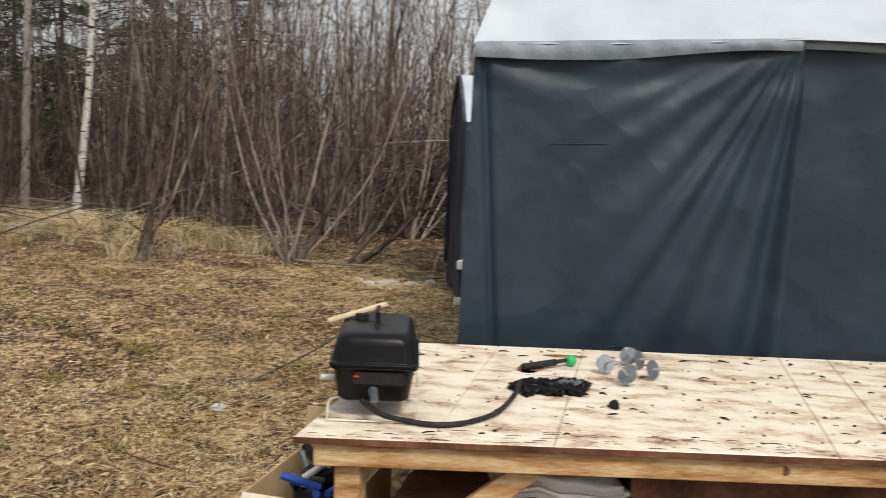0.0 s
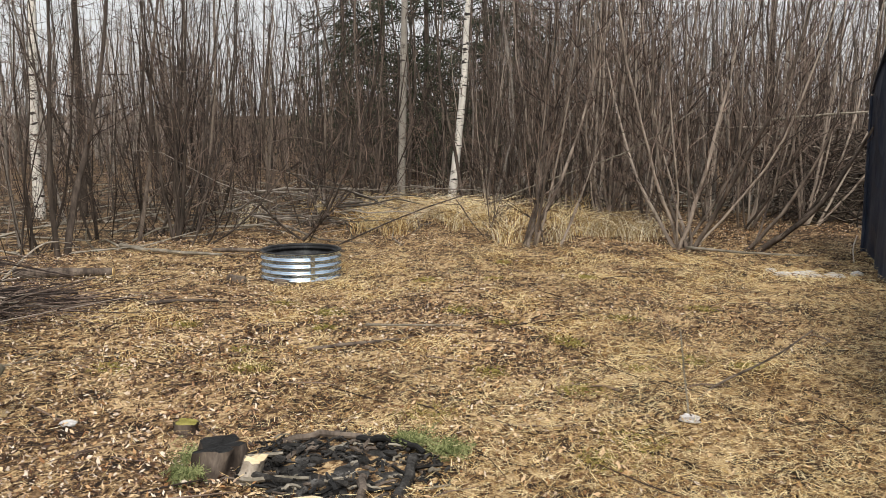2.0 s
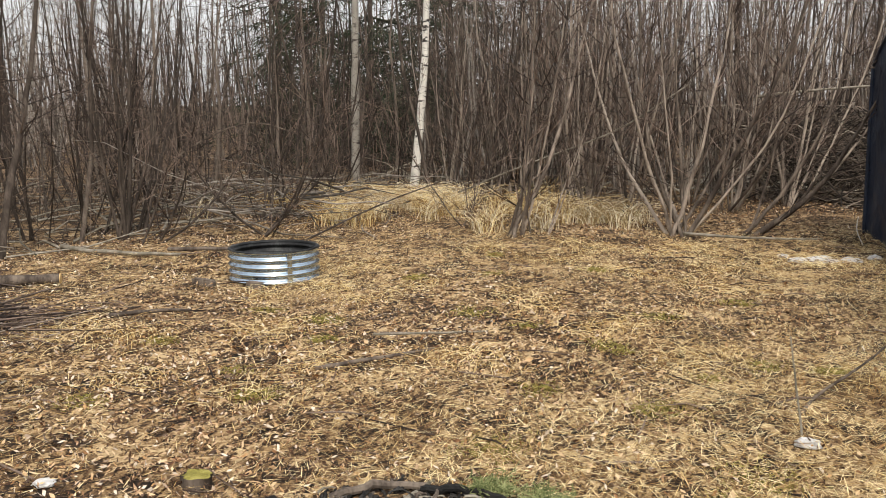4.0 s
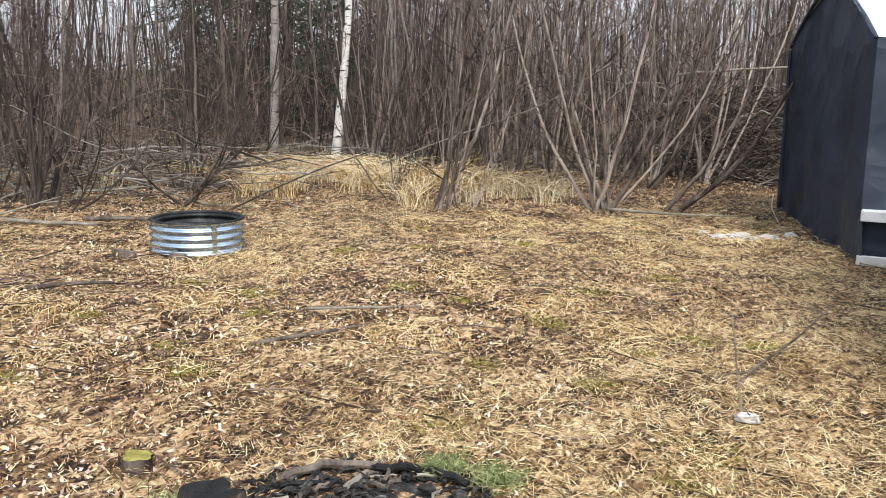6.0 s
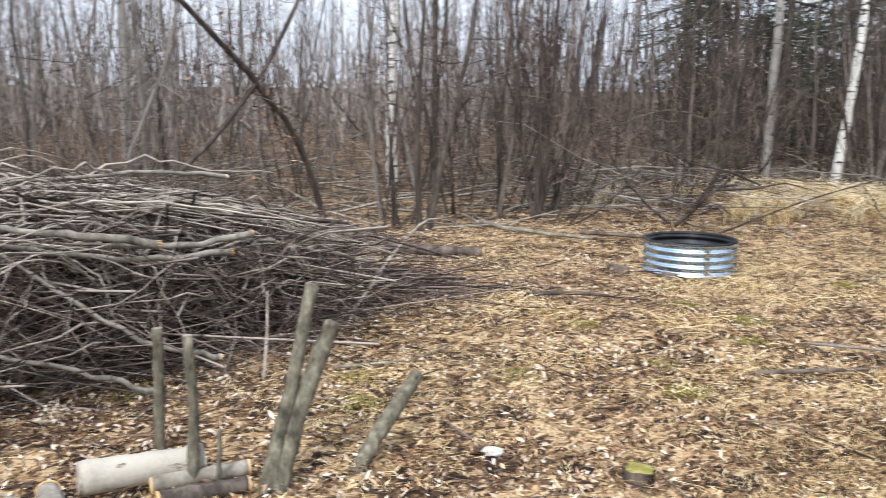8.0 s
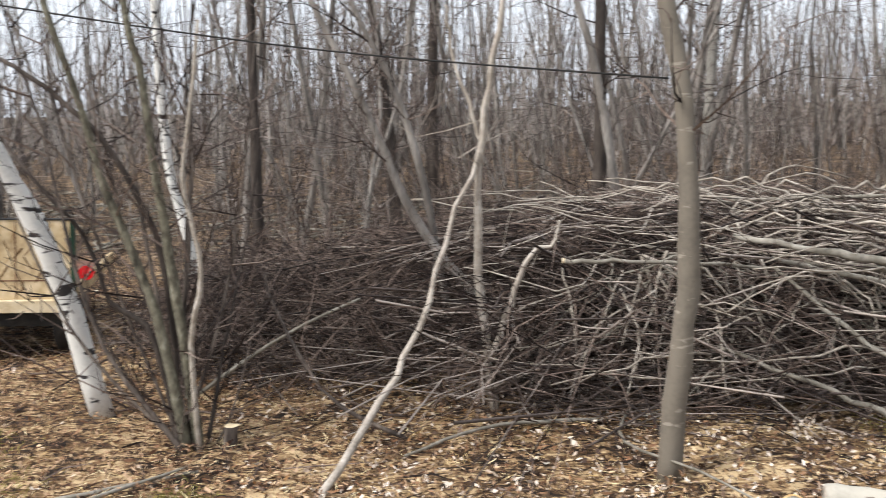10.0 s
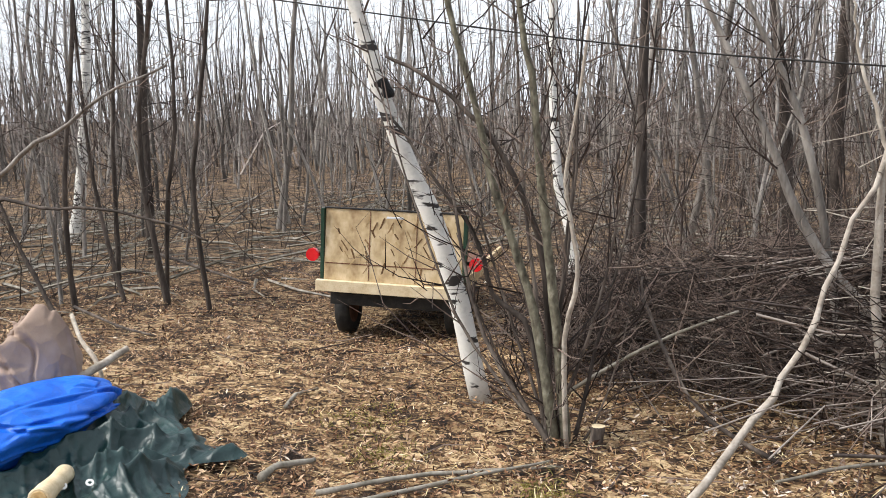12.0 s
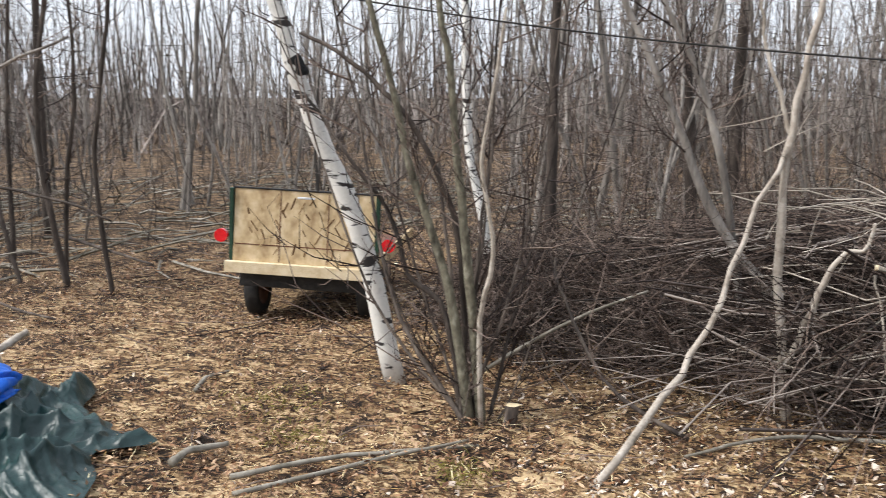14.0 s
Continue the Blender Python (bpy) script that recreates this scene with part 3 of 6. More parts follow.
def wood_places(n, a0, a1, depth, power=1.0, thin=False):
    a = rng.uniform(a0, a1, n)
    r = edge_of_woods(a) + depth * rng.uniform(0, 1, n) ** power
    XY = np.stack([-2 - np.sin(np.radians(a)) * r, 1.7 + np.cos(np.radians(a)) * r], -1)
    if thin:
        XY = XY[(np.abs(a - 51) > 8) | (rng.uniform(0, 1, n) < 0.35)]
    return XY[~((XY[:, 0] > -2.4) & (XY[:, 1] > 4) & (XY[:, 1] < 17))]


def woods_belt(n, a0, a1, depth, power, tall, r0, twigs, spread, lean, curve, first, sub, near=0.0):
    XY = wood_places(n, a0, a1, depth, power, tall[1] > 3)
    XY = XY[np.hypot(XY[:, 0] + 2, XY[:, 1] - 1.7) > near]
    n = len(XY)
    return forest(XY, rng.uniform(*tall, n), r0[0] + (r0[1] - r0[0]) * rng.uniform(0, 1, n) ** 2, twigs, spread, lean, curve, first, sub)


# young trees at the edge of the woods, a few shapes copied
def sapling(tall, r0, bark, twig, label):
    P0 = np.zeros((1, 2))
    stem, spray = forest(P0, np.array([tall]), np.array([r0]), 40, 0.75, 0.09, 0.08, 0.08, 3)
    ob = thing("sapling", label, "tree", "bare saplings at the wood's edge")
    part("trunk", stem, bark, ob, smooth=True)
    tagged(part("twig_spray", spray, twig, ob), kind="stuff")
    return ob


brown = [sapling(t, r, BARK, TWIG, "slender bare brown sapling at the wood's edge") for t, r in ((5.5, 0.03), (4.2, 0.02), (6.5, 0.036), (3.4, 0.014), (4.8, 0.024))]
grey = [sapling(t, r, ASPEN, ASPENTWIG, "slender bare grey sapling in the thin woods") for t, r in ((5.5, 0.03), (4.5, 0.02), (6.5, 0.04), (3.2, 0.013), (5.0, 0.026))]
for kinds, a0, a1, count in ((brown, -12, 44, 60), (grey, 44, 104, 95), (grey, 104, 144, 44)):
    for j, (x, y) in enumerate(wood_places(count, a0, a1, 9.5, 0.85, True)):
        k = rng.uniform(0.75, 1.25)
        copy_thing(kinds[j % 5], pose(x, y, 0, rng.normal(0, 4), rng.normal(0, 4), rng.uniform(0, 360)) @ Matrix.Diagonal((k, k, k, 1)))
for j, ob in enumerate(brown + grey):
    x, y = wood_places(1, 20 + 11 * j, 21 + 11 * j, 4)[0]
    ob.location = (x, y, 0)

for a0, a1, count, each, depth, spread, bark, tone in ((-9, 22, 46, 8, 7, 0.105, MIDBARK, "brown"), (-9, 22, 34, 6, 9, 0.085, ASPEN, "grey-brown"), (22, 46, 15, 5, 8, 0.17, DARKBARK, "dark brown"), (46, 64, 7, 5, 8, 0.17, DARKBARK, "blackish brown")):
    stems, twigs = thicket(wood_places(count, a0, a1, depth, 0.9) + [0, 0.4], each, (3.0, 5.6), (0.008, 0.030), spread, 18, 2, 0.15)
    tagged(part("bare_thicket", stems, bark, smooth=True), "dense thicket of fanning bare %s stems" % tone, "woods", kind="stuff")
    tagged(part("thicket_twigs", twigs, TWIG), "fine bare %s twigs of the thicket" % tone, "woods", kind="stuff")
for a0, a1, far, bark, twig, tone, tall in ((-25, 24, 300, ASPEN, TWIG, "brown", 7.5), (20, 44, 230, BARK, TWIG, "dark brown", 8.5), (44, 104, 380, ASPEN, ASPENTWIG, "grey", 7.0), (104, 150, 230, ASPEN, ASPENTWIG, "pale grey", 6.0)):
    stems, twigs = woods_belt(far, a0, a1, 30, 0.8, (2.2, tall), (0.010, 0.045), 13, 0.8, 0.13, 0.07, 0.06, 2, 14)
    tagged(part("bare_woods", stems, bark, smooth=True), "bare %s young trees without leaves" % tone, "woods", kind="stuff")
    tagged(part("bare_wood_twigs", twigs, twig), "fine bare %s twigs of the leafless woods" % tone, "woods", kind="stuff")
stems, twigs = woods_belt(900, 20, 103, 13, 1.0, (1.0, 3.4), (0.004, 0.011), 14, 0.9, 0.25, 0.15, 0.05, 1)
tagged(part("brown_brushwood", join(stems, twigs), TWIG), "brown haze of fine brushwood at the wood's edge", "undergrowth", kind="stuff")
stems, twigs = woods_belt(2100, -22, 145, 10, 1.0, (0.4, 1.9), (0.003, 0.010), 5, 0.9, 0.6, 0.2, 0.05, 0)
tagged(part("undergrowth", join(stems, twigs), DARKBARK), "tangled low undergrowth of bare brown shoots", "undergrowth", kind="stuff")
XY = wood_places(9000, -60, 300, 70, 0.8)
XY = XY[np.hypot(XY[:, 0] + 2, XY[:, 1] - 1.7) > 27]
n = len(XY)
o = np.concatenate([XY, np.zeros((n, 1))], 1)
open_side = np.interp(np.degrees(np.arctan2(-(XY[:, 0] + 2), XY[:, 1] - 1.7)) % 360, [40, 60, 150, 180], [1, 0.6, 0.6, 1])
tip = np.concatenate([rng.normal(0, 1.0, (n, 2)), (1.2 + 6.0 * rng.uniform(0, 1, (n, 1)) ** 1.5)], 1)
P = np.stack([o, o + tip * 0.5 + rng.normal(0, 0.25, (n, 3)), o + tip], 1)
for side, bark, tone in ((open_side > 0.95, BARK, "brown"), (open_side <= 0.95, ASPENTWIG, "pale grey")):
    k = int(side.sum())
    tagged(part("far_woods", tubes(P[side], np.tile([0.045, 0.03, 0.006], (k, 1)), 3), bark), "far bare %s woods behind the clearing" % tone, "woods", kind="stuff")

for a0, a1, count, bark, twig, tone in ((-25, 40, 500, BARK, TWIG, "brown"), (40, 100, 900, ASPEN, ASPENTWIG, "grey"), (100, 150, 700, ASPEN, ASPENTWIG, "pale grey")):
    a = rng.uniform(a0, a1, count)
    r = 24 + 40 * rng.uniform(0, 1, count) ** 0.8
    XY = np.stack([-2 - np.sin(np.radians(a)) * r, 1.7 + np.cos(np.radians(a)) * r], -1)
    stems, twigs = forest(XY, rng.uniform(3.0, 8.0, count), rng.uniform(0.02, 0.06, count), 10, 0.7, 0.08, 0.05, 0.15, 1)
    tagged(part("distant_woods", stems, bark, smooth=True), "distant bare %s trees without leaves" % tone, "woods", kind="stuff")
    tagged(part("distant_twigs", twigs, twig), "fine %s twig haze of the distant woods" % tone, "woods", kind="stuff")

# fallen sticks on the floor of the woods
XY = wood_places(1500, -20, 150, 9, 1.0)
n = len(XY)
yaw = rng.uniform(0, np.pi, n)
L = rng.uniform(0.3, 1.8, n)
d = np.stack([np.cos(yaw), np.sin(yaw), rng.normal(0.06, 0.12, n)], -1) * L[:, None]
o = np.stack([XY[:, 0], XY[:, 1], height(XY[:, 0], XY[:, 1]) + 0.04], -1)
P = np.stack([o, o + d * 0.5 + rng.normal(0, 0.05, (n, 3)), o + d], 1)
rr = rng.uniform(0.005, 0.02, n)
tagged(part("fallen_sticks", tubes(P, np.stack([rr, rr * 0.8, rr * 0.4], 1), 4), GREYBARK), "grey fallen sticks on the woodland floor", "sticks", kind="stuff")

n = 110
o = np.stack([rng.uniform(-11.2, -7.4, n), rng.uniform(11.4, 14.6, n), rng.uniform(0.02, 0.55, n)], -1)
yaw, L = rng.uniform(0, 2 * np.pi, n), rng.uniform(0.5, 2.4, n)
d = np.stack([np.cos(yaw), np.sin(yaw), rng.normal(0.05, 0.22, n)], -1) * L[:, None]
P = np.stack([o, o + d * 0.33 + rng.normal(0, 0.06, (n, 3)), o + d * 0.66 + rng.normal(0, 0.06, (n, 3)), o + d], 1)
P[..., 2] = np.clip(P[..., 2], 0.03, 1.2)
rr = 0.004 + 0.014 * rng.uniform(0, 1, n) ** 2
tagged(part("dead_branches", tubes(P, np.stack([rr, rr * 0.85, rr * 0.65, rr * 0.3], 1), 6), ASPEN, smooth=True), "grey dead branches tangled in the undergrowth", "branches", kind="stuff")


def clump(name, x, y, stems, label, category="shrub", group="", mat=BARK, twigs=14):
    """A many-stemmed bare shrub; stems: rows of (lean x, lean y, height, radius)."""
    ob = thing(name, label, category, group, (x, y, 0))
    z = float(height(x, y)) - 0.06
    lines = []
    for lx, ly, tall, r in stems:
        a = rng.uniform(0, 2 * np.pi)
        foot = np.array([math.cos(a) * 0.09, math.sin(a) * 0.09, z])
        k1 = rng.normal(0, 0.02, 2) * tall
        pts = [foot, foot + [lx * 0.40 + k1[0], ly * 0.40 + k1[1], tall * 0.25], foot + [lx * 0.75 - k1[0] * 0.4, ly * 0.75, tall * 0.6], foot + [lx, ly, tall]]
        part("stem", limb(pts, r * 0.9, r * 0.22, 14, 7, 0.002 * tall), mat, ob, smooth=True)
        lines.append((smooth_line(pts, 12), r, tall))
    TP, TR = [], []
    for P, r, tall in lines:
        for _ in range(twigs):
            i = int(rng.integers(2, 11))
            d = rng.normal(0, 1, 3) * (0.55, 0.55, 0.3) + (P[i + 1] - P[i]) / np.linalg.norm(P[i + 1] - P[i]) * 0.7
            d /= np.linalg.norm(d)
            L = tall * rng.uniform(0.08, 0.3)
            q = P[i]
            TP.append([q, q + d * L * 0.5 + rng.normal(0, 0.03, 3), q + d * L + [0, 0, 0.1 * L]])
            TR.append([min(r * 0.4, 0.006), min(r * 0.3, 0.004), 0.0013])
            for _ in range(2):
                g = rng.uniform(0.3, 0.9)
                s = q + d * L * g
                e = d + rng.normal(0, 0.6, 3)
                TP.append([s, s + e * L * 0.22, s + e * L * 0.42 + [0, 0, 0.03]])
                TR.append([0.0035, 0.0025, 0.001])
    tagged(part("twig_spray", tubes(np.array(TP), np.array(TR), 3), TWIG, ob, "thin bare twigs"), kind="stuff")
    return ob


def fan(n, spread, tall, r, to=(0, 0)):
    return [(rng.normal(to[0], spread), rng.normal(to[1], spread), tall * rng.uniform(0.7, 1.15), r * rng.uniform(0.55, 1.2)) for _ in range(n)]


SHRUB = "bare brown multi-stemmed shrub at the edge of the clearing"
for x, y, count, spread, tall, r, to in (
    (-5.2, 12.15, 5, 0.5, 4.2, 0.026, (0.2, 0.1)), (-4.95, 12.35, 3, 0.4, 3.6, 0.018, (0.5, 0.1)), (-3.5, 13.2, 10, 0.85, 4.4, 0.030, (0.3, 0.2)), (-5.0, 14.6, 9, 0.6, 4.5, 0.022, (0.2, 0)),
    (-4.3, 14.4, 10, 0.8, 4.6, 0.024, (0.7, 0.2)), (-6.0, 12.7, 5, 0.35, 2.0, 0.014, (0, 0)), (-9.6, 10.6, 7, 0.35, 4.2, 0.036, (0.0, 0.2)), (-9.1, 10.5, 3, 0.5, 1.4, 0.024, (0.5, 0.1)),
    (-8.15, 11.5, 6, 0.6, 1.5, 0.018, (0.7, 0.2)), (-10.2, 9.1, 3, 0.25, 4.2, 0.022, (0.0, 0)),
    (-6.9, 15.8, 6, 0.5, 4.4, 0.020, (0, 0)), (-3.2, 15.6, 10, 0.8, 5.0, 0.026, (0.5, 0)), (-2.4, 16.4, 10, 0.8, 4.8, 0.026, (0.4, 0)), (-8.9, 12.6, 5, 0.5, 4.0, 0.022, (0, 0)), (-3.9, 16.4, 8, 0.7, 5.0, 0.026, (0.3, 0)), (-5.6, 16.2, 8, 0.6, 5.0, 0.024, (0.1, 0)),
):
    clump("shrub", x, y, fan(count, spread, tall, r, to), SHRUB, "shrub", "shrubs at the clearing's edge", MIDBARK if x > -6.5 else DARKBARK, twigs=16)
clump("shrub", -2.75, 13.35, [(1.5, 0.2, 2.0, 0.045), (1.15, 0.1, 2.3, 0.035), (0.9, 0.5, 1.2, 0.03), (0.5, 0.2, 3.4, 0.02)], "shrub with thick stems leaning low over the ground", "shrub", "shrubs at the clearing's edge")
def tree(name, pts, r0, r1, mat, label, branches=22, group="", reach=1.2, low=0.35, k=18):
    """A single-trunked bare tree through the given points."""
    ob = thing(name, label, "tree", group, tuple(pts[0]))
    P = np.asarray(pts, float) - np.asarray(pts[0], float)
    P[0, 2] -= 0.08
    part("trunk", limb(P, r0, r1, k, 10, 0.004), mat, ob, smooth=True)
    S = smooth_line(P, 30)
    TP, TR = [], []
    for _ in range(branches):
        i = int(rng.integers(int(30 * low), 29))
        d = rng.normal(0, 1, 3) * (1, 1, 0.3) + [0, 0, 0.7]
        d /= np.linalg.norm(d)
        L = reach * rng.uniform(0.4, 1.0)
        w = min(0.0075, r0 * 0.2)
        q = S[i]
        bow = rng.normal(0, 0.09, 3) * L
        Q = np.stack([q, q + d * L * 0.35 + bow, q + d * L * 0.7 + bow + [0, 0, 0.08 * L], q + d * L + rng.normal(0, 0.1, 3) * L + [0, 0, 0.22 * L]])
        TP.append(Q)
        TR.append([w, w * 0.75, w * 0.5, 0.001])
        for _ in range(7):
            g = rng.uniform(0.2, 2.95)
            s = Q[int(g)] + (Q[int(g) + 1] - Q[int(g)]) * (g % 1)
            e = d + rng.normal(0, 0.6, 3) + [0, 0, 0.15]
            k = L * rng.uniform(0.15, 0.42)
            side = rng.normal(0, 0.08, 3) * k
            TP.append([s, s + e * k * 0.33 + side, s + e * k * 0.66 + side * 1.4, s + e * k])
            TR.append([w * 0.45, w * 0.36, w * 0.26, 0.0008])
    tagged(part("crown", tubes(np.array(TP), np.array(TR), 3), TWIG, ob, "thin dark bare branches"), kind="stuff")
    return ob


clump("shrub", -6.46, 0.44, [(-0.2, 0.25, 0.8, 0.008), (0.1, -0.5, 1.1, 0.010), (-0.3, -0.5, 1.9, 0.014), (-0.5, 0.3, 2.2, 0.013), (-0.6, -0.1, 2.4, 0.015), (-0.3, -0.95, 2.6, 0.016), (-0.2, -0.7, 2.5, 0.012), (-0.4, -0.3, 2.7, 0.017), (-0.3, 0.15, 2.6, 0.014), (-0.4, 0.5, 2.5, 0.012), (-0.2, -1.2, 2.2, 0.012), (-0.2, 0.1, 0.6, 0.007), (0.1, 0.1, 0.5, 0.006)], "clump of slender brown shoots beside the leaning birch", "shrub", twigs=10)
STEM = "slim grey-brown stem rising from the clump by the birch"
tree("slim_tree", [(-6.42, 0.46, 0), (-6.42, 0.37, 0.51), (-6.42, 0.29, 0.84), (-6.42, 0.14, 1.25), (-6.42, 0.05, 1.66), (-6.42, -0.09, 2.14), (-6.42, -0.35, 3.2)], 0.027, 0.012, MOSSYBARK, STEM, 9, "stems beside the birch", 0.8, 0.3)
tree("slim_tree", [(-6.45, 0.50, 0), (-6.45, 0.45, 0.51), (-6.45, 0.41, 0.93), (-6.45, 0.37, 1.33), (-6.45, 0.34, 1.73), (-6.45, 0.26, 2.13), (-6.45, 0.15, 3.2)], 0.027, 0.012, MOSSYBARK, STEM, 9, "stems beside the birch", 0.8, 0.3)
tree("slim_tree", [(-6.40, 0.52, 0), (-6.40, 0.50, 0.50), (-6.40, 0.57, 0.82), (-6.40, 0.54, 1.07), (-6.40, 0.51, 1.33), (-6.40, 0.56, 1.62), (-6.40, 0.62, 2.0)], 0.014, 0.007, PALEBARK, "thin pale dead stem in the clump by the birch", 5, "stems beside the birch", 0.5, 0.5)
tree("slim_tree", [(-6.44, 0.42, 0), (-6.5, 0.36, 0.9), (-6.46, 0.17, 1.41), (-6.46, -0.02, 1.63), (-6.46, -0.22, 1.80), (-6.46, -0.45, 1.91)], 0.018, 0.008, DARKBARK, "dark stem bending over beside the birch", 5, "stems beside the birch", 0.5, 0.5)
tree("slim_tree", [(-6.5, 0.40, 0), (-6.6, 0.26, 0.51), (-6.6, 0.07, 0.68), (-6.6, -0.02, 0.97), (-6.6, -0.21, 1.23), (-6.6, -0.5, 1.6)], 0.017, 0.008, DARKBARK, "dark stem bending over beside the birch", 5, "stems beside the birch", 0.5, 0.5)
# slim trees by the track
TRACK = "slim dark bare tree beside the track"
for pts, r in (([(-8.25, -4.44, 0), (-8.25, -4.49, 0.77), (-8.25, -4.42, 1.4), (-8.25, -4.24, 2.56), (-8.25, -4.1, 4.2)], 0.034), ([(-8.65, -3.76, 0), (-8.65, -3.94, 0.9), (-8.65, -3.96, 1.63), (-8.65, -3.79, 2.57), (-8.65, -3.6, 4.2)], 0.040),
               ([(-8.8, -3.91, 0), (-8.8, -3.83, 0.89), (-8.8, -3.71, 1.63), (-8.8, -3.72, 2.58), (-8.8, -3.8, 4.0)], 0.030), ([(-8.44, -3.15, 0), (-8.44, -3.26, 1.03), (-8.44, -3.12, 1.94), (-8.44, -3.03, 2.51), (-8.44, -2.9, 3.8)], 0.030),
               ([(-8.0, -4.38, 0), (-8.0, -4.75, 0.5), (-8.0, -4.97, 0.93), (-8.0, -5.4, 1.8)], 0.028), ([(-8.6, -4.2, 0), (-8.6, -4.45, 0.89), (-8.6, -4.54, 1.74), (-8.6, -4.6, 3.2)], 0.028), ([(-9.4, -5.0, 0), (-9.4, -4.95, 1.5), (-9.4, -4.7, 4.2)], 0.035)):
    tree("slim_tree", pts, r * 0.78, r * 0.35, DARKBARK, TRACK, 12, "slim trees by the track", 1.0, 0.25)
tree("slim_tree", [(-6.45, -4.7, 0), (-6.45, -4.3, 0.6), (-6.5, -3.7, 1.02), (-6.5, -3.26, 1.26), (-6.5, -2.95, 1.46), (-6.5, -2.61, 1.61), (-6.5, -2.29, 1.79), (-6.5, -1.87, 1.92)], 0.022, 0.007, ASPEN, "grey stem bending low over the tarps", 6, "slim trees by the track", 0.6, 0.6)
tree("slim_tree", [(-8.05, -5.6, 0), (-8.0, -5.3, 0.7), (-8.0, -4.97, 0.95), (-8.0, -4.4, 0.89), (-8.0, -3.85, 0.91), (-8.0, -3.18, 0.80), (-8.0, -2.8, 0.68)], 0.018, 0.008, DARKBARK, "dark stem arching low beside the track", 5, "slim trees by the track", 0.5, 0.5)
tree("birch_tree", [(-11.78, -7.96, 0), (-11.78, -7.77, 0.69), (-11.78, -7.6, 1.65), (-11.78, -7.47, 2.88), (-11.78, -7.3, 5.5)], 0.085, 0.04, BIRCH, "white birch standing deep in the woods by the track", 16, low=0.4)
tree("birch_tree", [(-9.0, -0.14, 0), (-9.0, -0.2, 0.62), (-9.0, -0.3, 1.05), (-9.0, -0.34, 1.51), (-9.0, -0.35, 2.42), (-9.0, -0.3, 4.5)], 0.046, 0.025, BIRCH, "thin white birch behind the clump of stems", 12, low=0.4)
# grey trunks leaning over the brush
for pts, r in (([(-7.7, 2.02, 0.1), (-7.6, 1.86, 0.49), (-7.6, 1.60, 0.82), (-7.6, 1.41, 1.19), (-7.6, 1.33, 1.40), (-7.6, 1.16, 1.80), (-7.6, 0.95, 2.21), (-7.6, 0.5, 3.2)], 0.040), ([(-7.8, 1.75, 0.1), (-7.65, 1.62, 0.9), (-7.6, 1.49, 1.49), (-7.6, 1.36, 1.83), (-7.6, 1.19, 2.19), (-7.6, 0.8, 3.2)], 0.032), ([(-9.6, 3.1, 0), (-9.5, 3.0, 1.0), (-9.5, 2.85, 1.9), (-9.5, 2.6, 2.8), (-9.5, 2.4, 4.2)], 0.055)):
    tree("bare_tree", pts, r * 0.8, r * 0.36, ASPEN, "grey-brown trunk leaning over the brush", 12, "leaning trunks", 0.8, 0.35)
# dark two-stemmed tree behind the end of the pile
for pts, r in (([(-9.72, 8.86, 0), (-9.78, 8.84, 0.75), (-9.8, 8.9, 1.6), (-9.85, 9.0, 2.6), (-9.9, 9.1, 4.4)], 0.036), ([(-9.68, 8.92, 0), (-9.7, 9.1, 0.6), (-9.72, 9.35, 1.25), (-9.74, 9.5, 1.7), (-9.76, 9.68, 2.3), (-9.8, 9.9, 3.6)], 0.045)):
    tree("bare_tree", pts, r, r * 0.4, DARKBARK, "dark bare tree at the edge of the clearing", 14, "edge trees", 1.0, 0.3)

leaning = tree("birch_tree", [(-6.95, -0.13, 0), (-6.87, -0.31, 0.83), (-6.79, -0.51, 1.39), (-6.73, -0.63, 1.77), (-6.69, -0.73, 2.18), (-6.5, -1.1, 3.6), (-6.4, -1.3, 5.0)], 0.064, 0.03, BIRCH, "white leaning birch trunk with dark cross marks", 10, reach=0.9, low=0.6)
part("bark_scar", limb([(0.205, -0.47, 1.70), (0.215, -0.49, 1.76), (0.225, -0.51, 1.80)], 0.054, 0.054, 8, 12), CHAR, leaning, "dark peeled scar", smooth=True)
tree("birch_tree", [(-8.12, 15.75, 0.2), (-8.04, 15.8, 1.0), (-7.95, 15.8, 1.9), (-7.9, 15.83, 2.85), (-7.75, 15.9, 6)], 0.075, 0.04, BIRCH, "tall white birch at the back of the clearing", 20, low=0.5)
tree("birch_tree", [(-9.95, 17.2, 0), (-9.92, 17.2, 1.5), (-9.88, 17.2, 3.2), (-9.8, 17.2, 7)], 0.085, 0.05, FARBIRCH, "greyish birch trunk in the woods", 20, low=0.4)
tree("birch_tree", [(-13.3, 11.6, 0), (-13.3, 11.55, 1.5), (-13.25, 11.6, 3.3), (-13.2, 11.6, 7)], 0.085, 0.05, BIRCH, "pale weathered birch deep in the woods", 20, low=0.4)
tree("bare_tree", [(-5.97, 2.64, 0), (-5.95, 2.68, 0.5), (-5.94, 2.71, 0.93), (-5.95, 2.69, 1.52), (-5.98, 2.61, 1.98), (-6.05, 2.4, 3.2), (-6.1, 2.3, 4.5)], 0.056, 0.026, RINGBARK, "grey-barked straight trunk standing before the brush pile", 12, low=0.45, reach=0.8)
